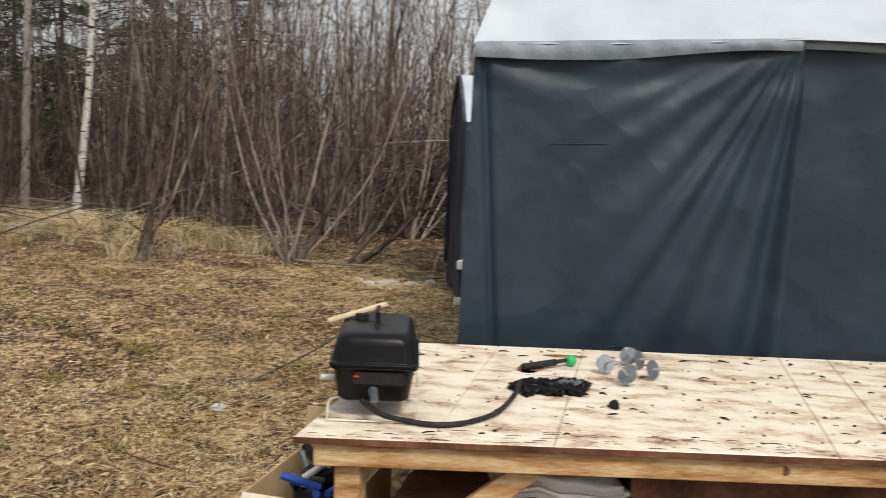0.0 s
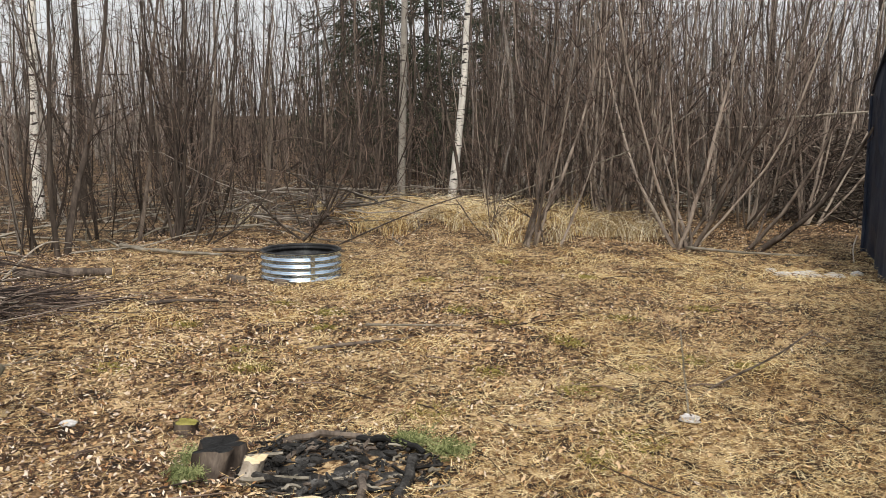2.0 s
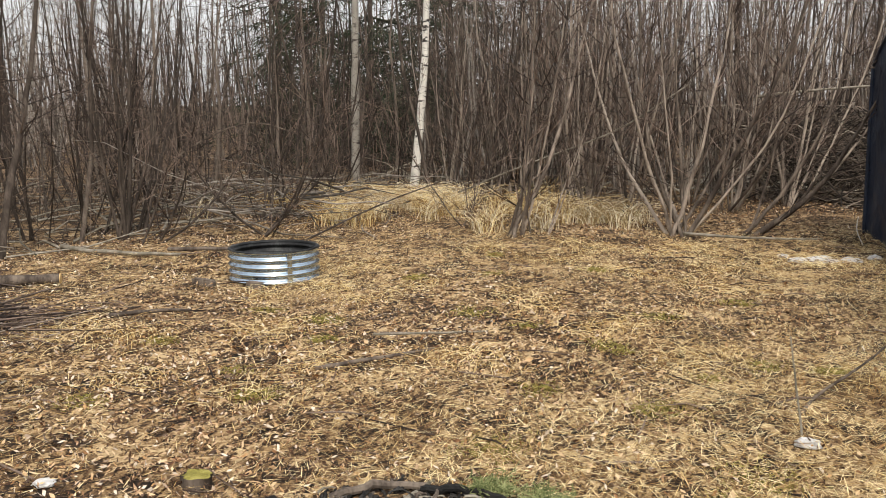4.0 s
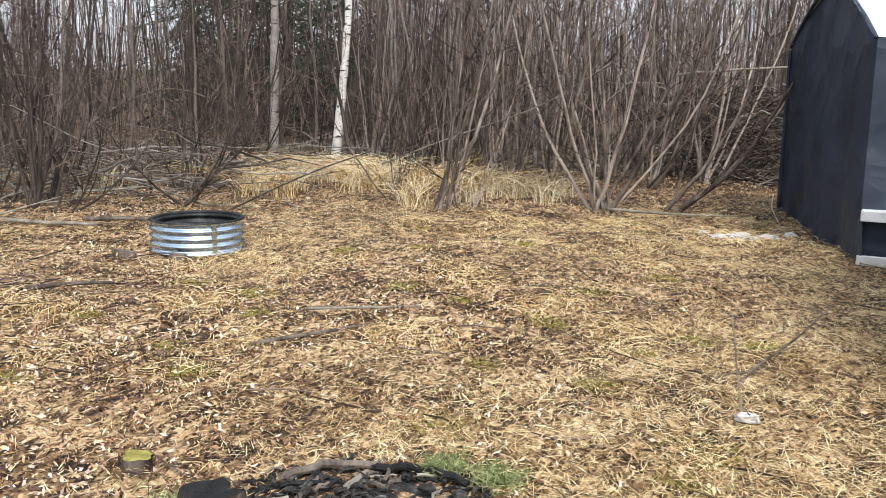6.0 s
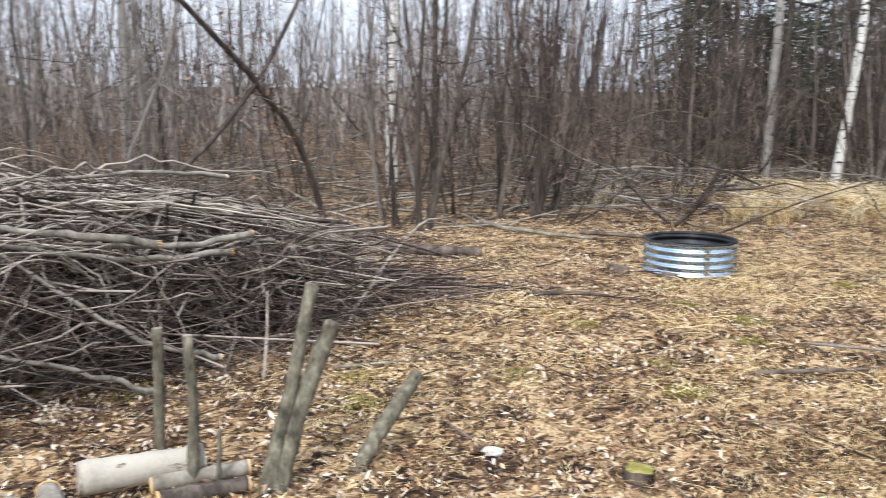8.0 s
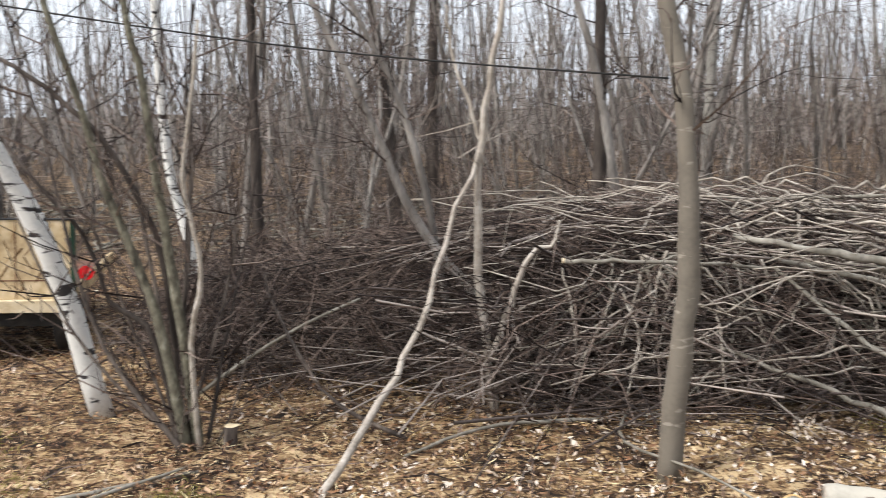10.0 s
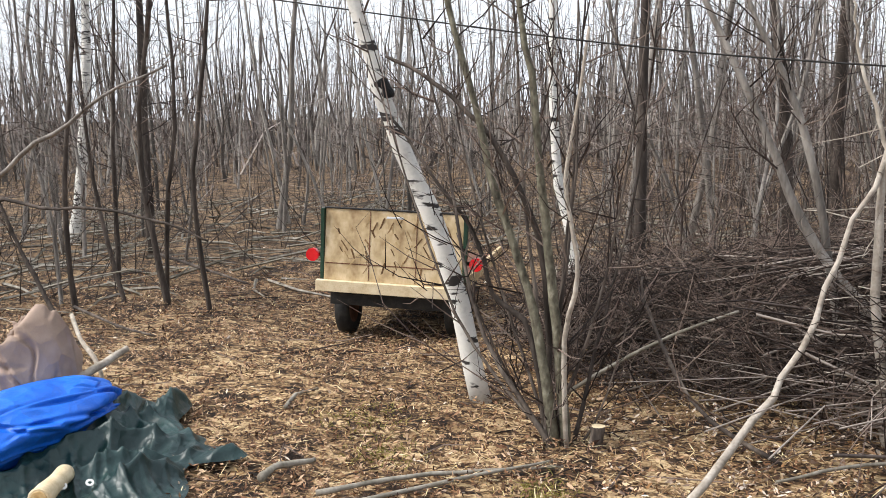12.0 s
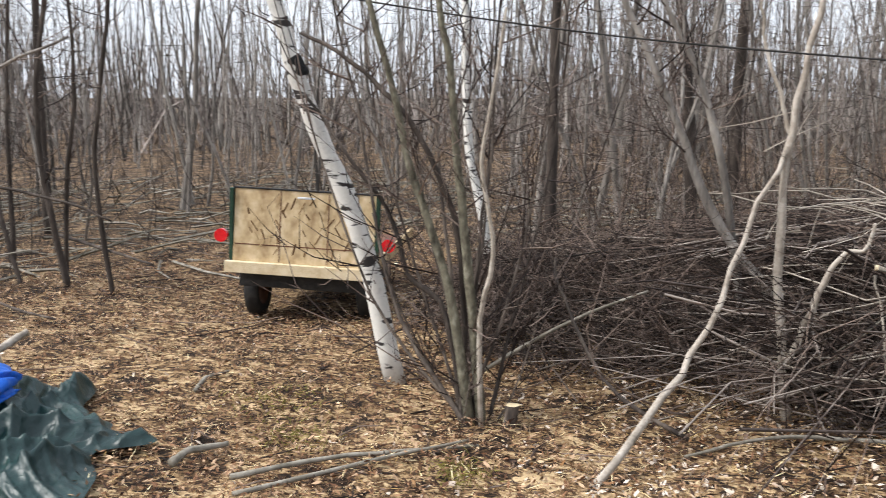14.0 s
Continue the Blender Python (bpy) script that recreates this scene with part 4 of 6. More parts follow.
for x, y, lx, ly, tall, r in ((-11.3, -6.2, 0.1, 0.2, 6, 0.06), (-9.6, 2.9, -0.3, 0.1, 6, 0.07), (-12.5, 4.5, 0.1, 0.3, 7, 0.08), (-9.0, 0.3, -0.1, 0.1, 6, 0.05), (-14.5, 7.8, 0, 0, 7, 0.08), (-13.0, 12.2, 0, 0, 7, 0.07), (-11.5, 1.2, 0.4, -0.7, 6, 0.07), (-14, 1.5, 0.1, 0.2, 7, 0.09), (-1.4, 19, 0.2, 0, 7, 0.06), (-3.6, 19.5, 0.1, 0, 7, 0.07)):
    pale = (x, y) in ((-12.5, 4.5), (-14.5, 7.8))
    tree("birch_tree" if pale else "bare_tree", [(x, y, 0), (x + lx * 0.3, y + ly * 0.2, tall * 0.35), (x + lx, y + ly, tall)], r, r * 0.4, FARBIRCH if pale else DARKBARK, "pale bare birch in the woods" if pale else "dark bare tree in the woods", 26, "trees in the woods", low=0.25)
# dark young spruce behind the birches
NEEDLES = material("dark_spruce_needles", [(0.012, 0.018, 0.010), (0.028, 0.038, 0.021), (0.055, 0.066, 0.037)], 5, 0.85, 0.2, island=0.4)
for x, y, top in ((-14.5, 24.0, 9.0), (-12.6, 23.0, 8.0), (-11.2, 25.5, 10.0), (-16.8, 25.5, 9.0), (-13.3, 28.0, 11.0), (-9.6, 28.0, 9.0)):
    spruce = thing("spruce_tree", "dark green spruce deep in the bare woods", "tree", "spruces deep in the woods", at=(x, y, 0))
    part("trunk", limb([(0, 0, -0.1), (0.05, 0, 3), (0, 0, top)], 0.12, 0.03), BARK, spruce, smooth=True)
    TP, TR = [], []
    for _ in range(200):
        z = top * (0.06 + 0.92 * rng.uniform() ** 1.2)
        a = rng.uniform(0, 2 * np.pi)
        L = (top + 0.4 - z) * 0.30 * rng.uniform(0.6, 1.1)
        o, e = np.array([0, 0, z]), np.array([math.cos(a) * L, math.sin(a) * L, z - 0.25 * L])
        TP.append([o, (o + e) / 2 + [0, 0, 0.05], e])
        TR.append([0.02, 0.014, 0.003])
        for _ in range(12):
            q = o + (e - o) * rng.uniform(0.15, 1)
            w = q + rng.normal(0, 0.17, 3) + (e - o) * 0.12 + [0, 0, -0.08]
            TP.append([q, (q + w) / 2, w])
            TR.append([0.014, 0.016, 0.004])
    part("crown", tubes(np.array(TP), np.array(TR), 3), NEEDLES, spruce)

# brushy shoots between the pile and the track
XY = np.stack([rng.uniform(-10.5, -7.0, 420), rng.uniform(-0.2, 2.4, 420)], -1)
stems, twigs = forest(XY, rng.uniform(0.4, 1.3, 420), rng.uniform(0.003, 0.007, 420), 8, 0.8, 0.7, 0.35, 0.05, 1, 0.03)
tagged(part("shoots_by_the_track", join(stems, twigs), TWIG), "thin bare tangled shoots between brush pile and track", "undergrowth", kind="stuff")
# pale dead sapling with two stems joined at a fork
dead = thing("dead_sapling", "pale dead sapling with a forked stem and a leaning branch", "tree", at=(-6.93, 1.96, 0))
o = np.array([-6.93, 1.96, 0])
for pts, r0, r1 in (([(-6.93, 1.96, -0.05), (-6.94, 1.91, 0.33), (-6.95, 1.86, 0.99), (-6.94, 1.89, 1.38), (-6.93, 1.93, 1.7), (-6.92, 2.0, 2.06), (-6.9, 2.1, 2.6)], 0.026, 0.012),
                    ([(-6.94, 1.90, 1.38), (-6.95, 1.83, 1.61), (-6.97, 1.76, 1.85), (-6.97, 1.72, 2.1)], 0.012, 0.006),
                    ([(-6.94, 1.92, 0.28), (-6.92, 2.03, 0.55), (-6.90, 2.12, 0.82), (-6.89, 2.25, 0.89), (-6.88, 2.28, 1.01)], 0.018, 0.008),
                    ([(-6.94, 1.88, 1.38), (-6.80, 1.66, 0.80), (-6.66, 1.58, 0.55), (-6.45, 1.43, 0.30), (-5.80, 1.16, 0.0)], 0.012, 0.019)):
    part("stem", limb(np.array(pts) - o, r0, r1, 16, 8, 0.006), DEADWOOD, dead, smooth=True)
TP = []
for _ in range(26):
    s = np.array([rng.normal(0, 0.03), rng.normal(0.05, 0.12), rng.uniform(0.4, 1.9)])
    e = rng.normal(0, 1, 3) * (0.5, 1, 0.5) + [0, 0, 0.3]
    bow = rng.normal(0, 0.03, 3)
    TP.append([s, s + e * 0.08 + bow, s + e * 0.15 + bow * 1.5, s + e * 0.22 + [0, 0, 0.05]])
tagged(part("twig_spray", tubes(np.array(TP), np.tile([0.003, 0.0025, 0.002, 0.001], (len(TP), 1)), 3), PALEBARK, dead), kind="stuff")

# ---- brush pile ----
pile = thing("brush_pile", "long heap of cut branches with fresh orange ends", "brush pile", at=(-7.8, 3.4, 0))
po = np.array([-7.8, 3.4, 0])


def crest(y):
    return np.interp(y, [-0.6, 0.1, 1.0, 1.8, 2.6, 4.3, 4.7, 5.2, 5.7, 6.2, 6.7, 7.3], [0.15, 0.52, 0.62, 0.80, 0.96, 0.98, 0.90, 0.76, 0.64, 0.46, 0.28, 0.08])


def pile_sticks(n, r0, r1, l0, l1, y0=2.0, y1=5.6, cross=0.35, bent=0.16):
    y0 = rng.uniform(y0, y1, n)
    w = rng.uniform(-1, 1, n)
    L = rng.uniform(l0, l1, n)
    yaw = rng.normal(-0.15, 0.45, n) + np.where(rng.uniform(0, 1, n) < cross, rng.normal(0, 0.9, n), 0)
    sgn = np.where(rng.uniform(0, 1, n) < 0.6, -1, 1)
    c = np.stack([-7.85 + w * 1.05, y0, crest(y0) * (1 - np.abs(w) ** 2.2) * rng.uniform(0.1, 1.0, n) ** 0.6 + 0.03], -1)
    d = np.stack([np.sin(yaw), np.cos(yaw), rng.normal(-0.03, 0.2, n)], -1) * sgn[:, None]
    u = np.linspace(-0.5, 0.5, 6)
    P = c[:, None] + d[:, None] * (L[:, None] * u)[..., None]
    P += rng.normal(0, 1, (n, 1, 3)) * (bent * (u * 2) ** 2)[None, :, None] * L[:, None, None] * (1, 1, 0.6)
    P += rng.normal(0, 0.008, P.shape)
    top = crest(P[..., 1]) + 0.03
    P[..., 2] = np.clip(np.minimum(P[..., 2], top), 0.02, None)
    rr = rng.uniform(r0, r1, n)
    return P, rr[:, None] * np.linspace(1, 0.3, 6)[None]


P, R = pile_sticks(1500, 0.003, 0.009, 0.8, 2.1)
inner = part("inner_brush", tubes(P - po, R, 4), material("brush_bark", [(0.03, 0.022, 0.019), (0.11, 0.085, 0.072), (0.34, 0.29, 0.25)], 3, 0.75, 0.25, island=0.9), pile, smooth=True)
tagged(inner, kind="stuff")
n, k = P.shape[:2]
m = n * 9
who, i = rng.integers(0, n, m), rng.integers(1, k - 1, m)
s = P[who, i] - po
d = (P[who, i + 1] - P[who, i])
d = d / np.linalg.norm(d, axis=1, keepdims=True) + rng.normal(0, 0.7, (m, 3))
L = rng.uniform(0.1, 0.55, m)[:, None]
e = s + d * L
e[:, 2] = np.clip(e[:, 2], 0.01, crest(e[:, 1] + po[1]) + 0.12)
tagged(part("fine_brush", tubes(np.stack([s, (s + e) / 2 + rng.normal(0, 0.02, (m, 3)), e], 1), np.tile([0.0042, 0.003, 0.001], (m, 1)), 3), TWIG, pile), kind="stuff")
# the low tangled end towards the track
P, R = pile_sticks(620, 0.003, 0.007, 0.4, 1.1, -0.2, 2.2, 0.9, 0.25)
P[..., 0] -= 0.75
tagged(part("inner_brush", tubes(P - po, R, 4), BARK, pile, smooth=True), kind="stuff")
m = 9000
who, i = rng.integers(0, len(P), m), rng.integers(1, P.shape[1] - 1, m)
s = P[who, i] - po
d = rng.normal(0, 1, (m, 3)) * (1, 1, 0.6)
e = s + d / np.linalg.norm(d, axis=1, keepdims=True) * rng.uniform(0.12, 0.5, (m, 1))
e[:, 2] = np.clip(e[:, 2], 0.01, crest(e[:, 1] + po[1]) + 0.10)
bow = rng.normal(0, 0.05, (m, 3))
tagged(part("fine_brush", tubes(np.stack([s, s * 0.67 + e * 0.33 + bow, s * 0.33 + e * 0.67 + bow * 1.1, e], 1), np.tile([0.003, 0.0026, 0.002, 0.001], (m, 1)), 3), TWIG, pile), kind="stuff")
# low ends trailing off along the ground
n = 420
c = np.stack([rng.uniform(-8.3, -7.0, n), rng.uniform(5.0, 7.0, n), 0.02 + 0.42 * rng.uniform(0, 1, n) ** 2], -1)
c[:, 2] *= np.clip((7.2 - c[:, 1]) / 1.8, 0.1, 1)
d = np.stack([rng.normal(0.12, 0.35, n), 0.5 + 0.5 * rng.uniform(0, 1, n), rng.normal(-0.10, 0.12, n)], -1) * rng.uniform(0.3, 1.0, (n, 1))
e = c + d
e[:, 2] = np.clip(e[:, 2], 0.02, None)
tagged(part("trailing_brush", tubes(np.stack([c, (c + e) / 2 + rng.normal(0, 0.03, (n, 3)) * (1, 1, 0.3) + [0, 0, 0.03], e], 1) - po, np.tile([0.006, 0.004, 0.0015], (n, 1)), 3), TWIG, pile), kind="stuff")
# the outer branches one by one, with cut ends
shared = []
for _ in range(8):
    L = rng.uniform(1.1, 2.1)
    pts = [(0, 0, 0)] + [(rng.normal(0, 0.13), L * q, rng.normal(0, 0.06)) for q in (0.3, 0.6, 1.0)]
    ob_mesh = quads_mesh("branch", *limb(pts, 0.0085, 0.003, 12, 6, 0.012), smooth=True)
    ob_mesh.materials.append(PALEBARK)
    shared.append(ob_mesh)
for j in range(110):
    y = rng.uniform(3.0, 5.9)
    w = rng.uniform(-0.5, 0.9)
    b = new("branch", shared[j % 8])
    b.parent = pile
    z = crest(y) * (1 - abs(w) ** 2.4) + 0.02
    b.matrix_basis = pose(-7.85 + w * 1.0 + 7.8, y - 3.4, z, rng.normal(8, 4) if y > 4.9 else rng.normal(0, 4), 0, 180 + rng.normal(4, 18) if rng.uniform() < 0.75 or y > 4.2 else rng.normal(0, 25))
ORANGE = material("orange_cut_end", [(0.55, 0.22, 0.04), (0.70, 0.36, 0.09), (0.78, 0.5, 0.2)], 30, 0.7, 0.1)
for a, mid, e, r in (((-6.69, 4.12, 0.74), (-6.75, 3.7, 0.83), (-7.0, 3.2, 0.9), 0.026), ((-6.83, 4.79, 0.72), (-6.85, 4.2, 0.70), (-7.1, 3.6, 0.74), 0.022), ((-6.80, 4.63, 0.63), (-6.8, 4.0, 0.66), (-7.0, 3.4, 0.78), 0.021),
                     ((-6.5, 4.36, 0.12), (-6.6, 3.9, 0.3), (-6.95, 3.4, 0.74), 0.018), ((-6.4, 3.95, 0.03), (-6.5, 3.6, 0.18), (-6.8, 3.1, 0.35), 0.017), ((-7.6, 5.1, 0.98), (-7.6, 4.5, 1.04), (-7.8, 3.4, 1.0), 0.017), ((-7.0, 5.9, 0.40), (-7.1, 5.0, 0.62), (-7.3, 3.8, 0.8), 0.014), ((-6.9, 2.3, 0.8), (-6.9, 2.8, 0.78), (-7.1, 3.6, 0.7), 0.013)):
    a, mid, e = (np.array(q) - po for q in (a, mid, e))
    big = part("branch", limb([a, mid, e], r, r * 0.55, 14, 9, 0.006), GREYBARK, pile, smooth=True)
    t = Vector(a - mid).normalized()
    part("cut_end", rod(Vector(a) - t * 0.01, Vector(a) + t * 0.004, r * 1.02, sides=12), ORANGE if r > 0.0205 else PALECUT, big, "bright fresh-cut end")
# thin pale twigs hanging out of the front, and long shoots sloping down its open end
for j in range(150):
    y = rng.uniform(2.3, 5.4)
    z = crest(y) * rng.uniform(0.35, 0.85)
    a = np.array([-7.15 + rng.normal(0, 0.12), y, z])
    d = np.array([rng.uniform(0.1, 0.45), rng.normal(0.1, 0.45), -rng.uniform(0.15, 0.8) * z])
    q = part("branch", limb(np.array([a, a + d * 0.5 + rng.normal(0, 0.05, 3), a + d * (1, 1, 1.1)]) - po, 0.0065, 0.0022, 9, 5, 0.010), PALEBARK if j % 3 else GREYBARK, pile, smooth=True)
for j in range(70):
    y = rng.uniform(3.4, 4.7)
    L = rng.uniform(1.0, 2.0)
    e = y + L
    a = np.array([-7.75 + rng.normal(0, 0.35), y, crest(y) + rng.uniform(-0.12, 0.03)])
    b = np.array([a[0] + rng.normal(0.25, 0.25), e, max(0.04, crest(e) + rng.uniform(-0.12, 0.04))])
    part("branch", limb(np.array([a, a * 0.6 + b * 0.4 + [0, 0, 0.05], b]) - po, 0.0085, 0.003, 12, 6, 0.010), PALEBARK if j % 4 else GREYBARK, pile, smooth=True)
# a second, darker heap beyond the shelter
far_pile = thing("brush_pile", "dark brush heap behind the leaning shrubs", "brush pile", at=(-2.2, 17.6, 0))
P, R = pile_sticks(600, 0.006, 0.014, 0.9, 2.2)
Z = (P - po)[..., [1, 0, 2]] * (0.62, 0.8, 1.45)
tagged(part("inner_brush", tubes(Z, R, 4), BARK, far_pile, smooth=True), kind="stuff")
for j in range(14):
    b = new("branch", shared[j % 8])
    b.parent = far_pile
    b.matrix_basis = pose(rng.uniform(-1.2, 1.4), -0.5 + rng.normal(0, 0.2), rng.uniform(0.2, 1.5), rng.normal(0, 6), 0, 90 + rng.normal(0, 12) + 180 * (j % 2))
# arched twig and tips at the foot of the pile
for pts, r in (([(-6.85, 5.5, 0.02), (-7.0, 5.9, 0.3), (-7.4, 6.7, 0.55), (-7.6, 7.2, 0.5)], 0.012), ([(-6.3, 4.5, 0.0), (-6.35, 4.56, 0.25), (-6.4, 4.6, 0.47)], 0.010)):
    tagged(part("pale_stick", limb(pts, r, r * 0.5, 12, 6), PALEBARK, smooth=True), "thin pale stick standing at the brush pile", "stick", "sticks about the clearing")

# ---- cut posts and log ----
for pts, r0, r1 in (([(-5.06, 3.66, -0.05), (-5.12, 3.85, 0.4), (-5.18, 4.0, 0.78)], 0.034, 0.028), ([(-5.04, 3.70, -0.05), (-5.09, 3.88, 0.33), (-5.12, 4.06, 0.62)], 0.040, 0.034), ([(-5.02, 4.06, -0.05), (-5.06, 4.3, 0.15), (-5.10, 4.52, 0.31)], 0.038, 0.034), ([(-5.68, 3.56, -0.05), (-5.68, 3.57, 0.57)], 0.026, 0.022), ([(-5.29, 3.49, -0.05), (-5.28, 3.5, 0.3), (-5.29, 3.49, 0.63)], 0.024, 0.020), ([(-5.2, 3.55, -0.05), (-5.19, 3.56, 0.26)], 0.012, 0.01)):
    stake = thing("cut_sapling", "grey-green sapling stem cut off above the ground", "stump", "cut saplings", tuple(pts[0]))
    q = np.array(pts) - np.array(pts[0])
    part("stem", limb(q, r0, r1, 14, 9, 0.002), MOSSYBARK, stake, smooth=True)
    t = Vector(q[-1] - q[-2]).normalized()
    part("cut_top", rod(Vector(q[-1]) - t * 0.006, Vector(q[-1]) + t * 0.004, r1 * 0.9, sides=10), GREYBARK, stake)


def log(name, a, b, r, bark, label, wood=CUT, group=""):
    ob = thing(name, label, "log", group, tuple(a))
    q = Vector(b) - Vector(a)
    part("bark", limb([(0, 0, 0), tuple(q * 0.5), tuple(q)], r, r * 0.95, 10, 14, 0.001), bark, ob, smooth=True)
    t = q.normalized()
    for e in (Vector((0, 0, 0)) - t * 0.004, q + t * 0.004):
        part("cut_end", rod(e - t * 0.004, e + t * 0.004, r * 0.95, sides=16), wood, ob, "pale sawn end")
    return ob


log("birch_log", (-5.47, 3.12, 0.10), (-5.34, 3.56, 0.10), 0.064, LOGBARK, "short white birch log lying in leaf litter", wood=PALEBARK, group="firewood")
log("firewood_log", (-5.35, 3.35, 0.05), (-5.22, 3.70, 0.06), 0.036, GREYBARK, "grey firewood log lying in leaf litter", group="firewood")
log("firewood_log", (-5.2, 3.3, 0.05), (-5.1, 3.62, 0.05), 0.036, BARK, "brown firewood log lying in leaf litter", group="firewood")
log("firewood_log", (-5.3, 2.95, 0.05), (-5.52, 3.02, 0.06), 0.05, GREYBARK, "grey firewood log lying in leaf litter", group="firewood")
log("dead_log", (-8.9, 7.6, 0.06), (-8.1, 8.15, 0.06), 0.05, BARK, "long brown log lying at the wood's edge", group="logs")

# ---- fire pit ----
pit = thing("fire_pit", "burnt fire pit full of ash and charred wood", "fire pit", at=(-3.12, 4.78, -0.02))
bm = bmesh.new()
bmesh.ops.create_grid(bm, x_segments=44, y_segments=40, size=0.5)
for v in bm.verts:
    d = math.hypot(v.co.x / 0.5, v.co.y / 0.5)
    a = math.atan2(v.co.y, v.co.x)
    e = min(1.0, d)
    v.co.x *= (1.0 + 0.10 * math.sin(3 * a) + 0.06 * math.sin(7 * a)) * min(1.0, d) / max(d, 0.01)
    v.co.y *= (0.78 + 0.09 * math.sin(4 * a + 1) + 0.05 * math.sin(9 * a)) * min(1.0, d) / max(d, 0.01)
    v.co.z = 0.015 * (1 - e**3) + 0.02 * noise.noise(v.co * 9) + (0.012 if e < 0.95 else -0.05)
part("ash_bed", bm, ASH, pit, smooth=True)
for j in range(290):
    a, r = rng.uniform(0, 2 * np.pi), 0.52 * math.sqrt(rng.uniform(0.05, 1))
    L = rng.uniform(0.025, 0.11) if j > 16 else rng.uniform(0.16, 0.34)
    rr = rng.uniform(0.004, 0.011) if j > 16 else rng.uniform(0.010, 0.018)
    w = rng.uniform(0, np.pi)
    if j <= 16:
        r = rng.uniform(0.2, 0.45)
    c = np.array([math.cos(a) * r * 1.1, math.sin(a) * r * 0.85, 0.032 + 0.02 * rng.uniform()])
    d = np.array([math.cos(w), math.sin(w), rng.normal(0, 0.07)]) * L / 2
    part("charred_stick", limb([c - d, c + rng.normal(0, 0.01, 3), c + d], rr, rr * 0.6, 6, 5, 0.004), (CHAR, ASH, GREYBARK, CHAR, ASH, CHAR, BARK)[j % 7], pit, smooth=False)
for pts, r, m in (([(-0.42, 0.16, 0.04), (-0.28, 0.32, 0.06), (-0.02, 0.38, 0.04)], 0.020, BARK), ([(-0.1, 0.36, 0.05), (0.12, 0.37, 0.07), (0.30, 0.33, 0.05)], 0.019, CHAR), ([(0.30, 0.20, 0.06), (0.40, 0.0, 0.06), (0.44, -0.22, 0.04)], 0.026, ASH), ([(0.22, -0.10, 0.06), (0.30, -0.24, 0.06), (0.34, -0.34, 0.04)], 0.022, BARK), ([(-0.34, -0.28, 0.05), (-0.2, -0.30, 0.06), (-0.04, -0.29, 0.05)], 0.020, ASH)):
    part("charred_log", limb(pts, r, r * 0.8, 12, 8, 0.005), m, pit, "half-burnt grey log")
for j in range(16):
    bm = bmesh.new()
    bmesh.ops.create_icosphere(bm, subdivisions=1, radius=rng.uniform(0.012, 0.035))
    for v in bm.verts:
        v.co *= rng.uniform(0.7, 1.2)
    a, r = rng.uniform(0, 2 * np.pi), rng.uniform(0, 0.42)
    bm.transform(pose(math.cos(a) * r, math.sin(a) * r * 0.8, 0.06) @ Matrix.Diagonal((1.3, 1, 0.6, 1)))
    part("cinder", bm, ASH, pit)


def stump(x, y, r, h, label, bark=BARK, wood=PALECUT, lean=(0, 0), group="", rough=0.1):
    """A cut stump with an uneven outline, bark and sawn top as parts."""
    ob = thing("stump", label, "stump", group, (x, y, 0))
    z, k, rings, seed = float(height(x, y)) - 0.04, 22, 7, rng.uniform(0, 50)
    V = []
    for i in range(rings):
        f = i / (rings - 1)
        for j in range(k):
            a = 2 * math.pi * j / k
            w = 1 + rough * (noise.noise(Vector((math.cos(a) * 1.6 + seed, math.sin(a) * 1.6, f * 0.8))) + 0.5 * noise.noise(Vector((math.cos(a) * 5 + seed, math.sin(a) * 5, f * 2))))
            w *= 1 + 0.22 * (1 - f) ** 3
            top = h * (1 + 0.6 * rough * noise.noise(Vector((math.cos(a) + seed, math.sin(a), 3))))
            V.append((lean[0] * f + math.cos(a) * r * w, lean[1] * f + math.sin(a) * r * w, z + (top - z) * f))
    Q = [(i * k + j, i * k + (j + 1) % k, (i + 1) * k + (j + 1) % k, (i + 1) * k + j) for i in range(rings - 1) for j in range(k)]
    part("bark", (np.array(V), np.array(Q)), bark, ob, smooth=True)
    bm = bmesh.new()
    edge = [bm.verts.new(Vector(v) + Vector((0, 0, -0.002))) for v in V[-k:]]
    mid = bm.verts.new((lean[0], lean[1], h - 0.004))
    for j in range(k):
        bm.faces.new((edge[j], edge[(j + 1) % k], mid))
    part("cut_top", bm, wood, ob, "sawn top")
    return ob


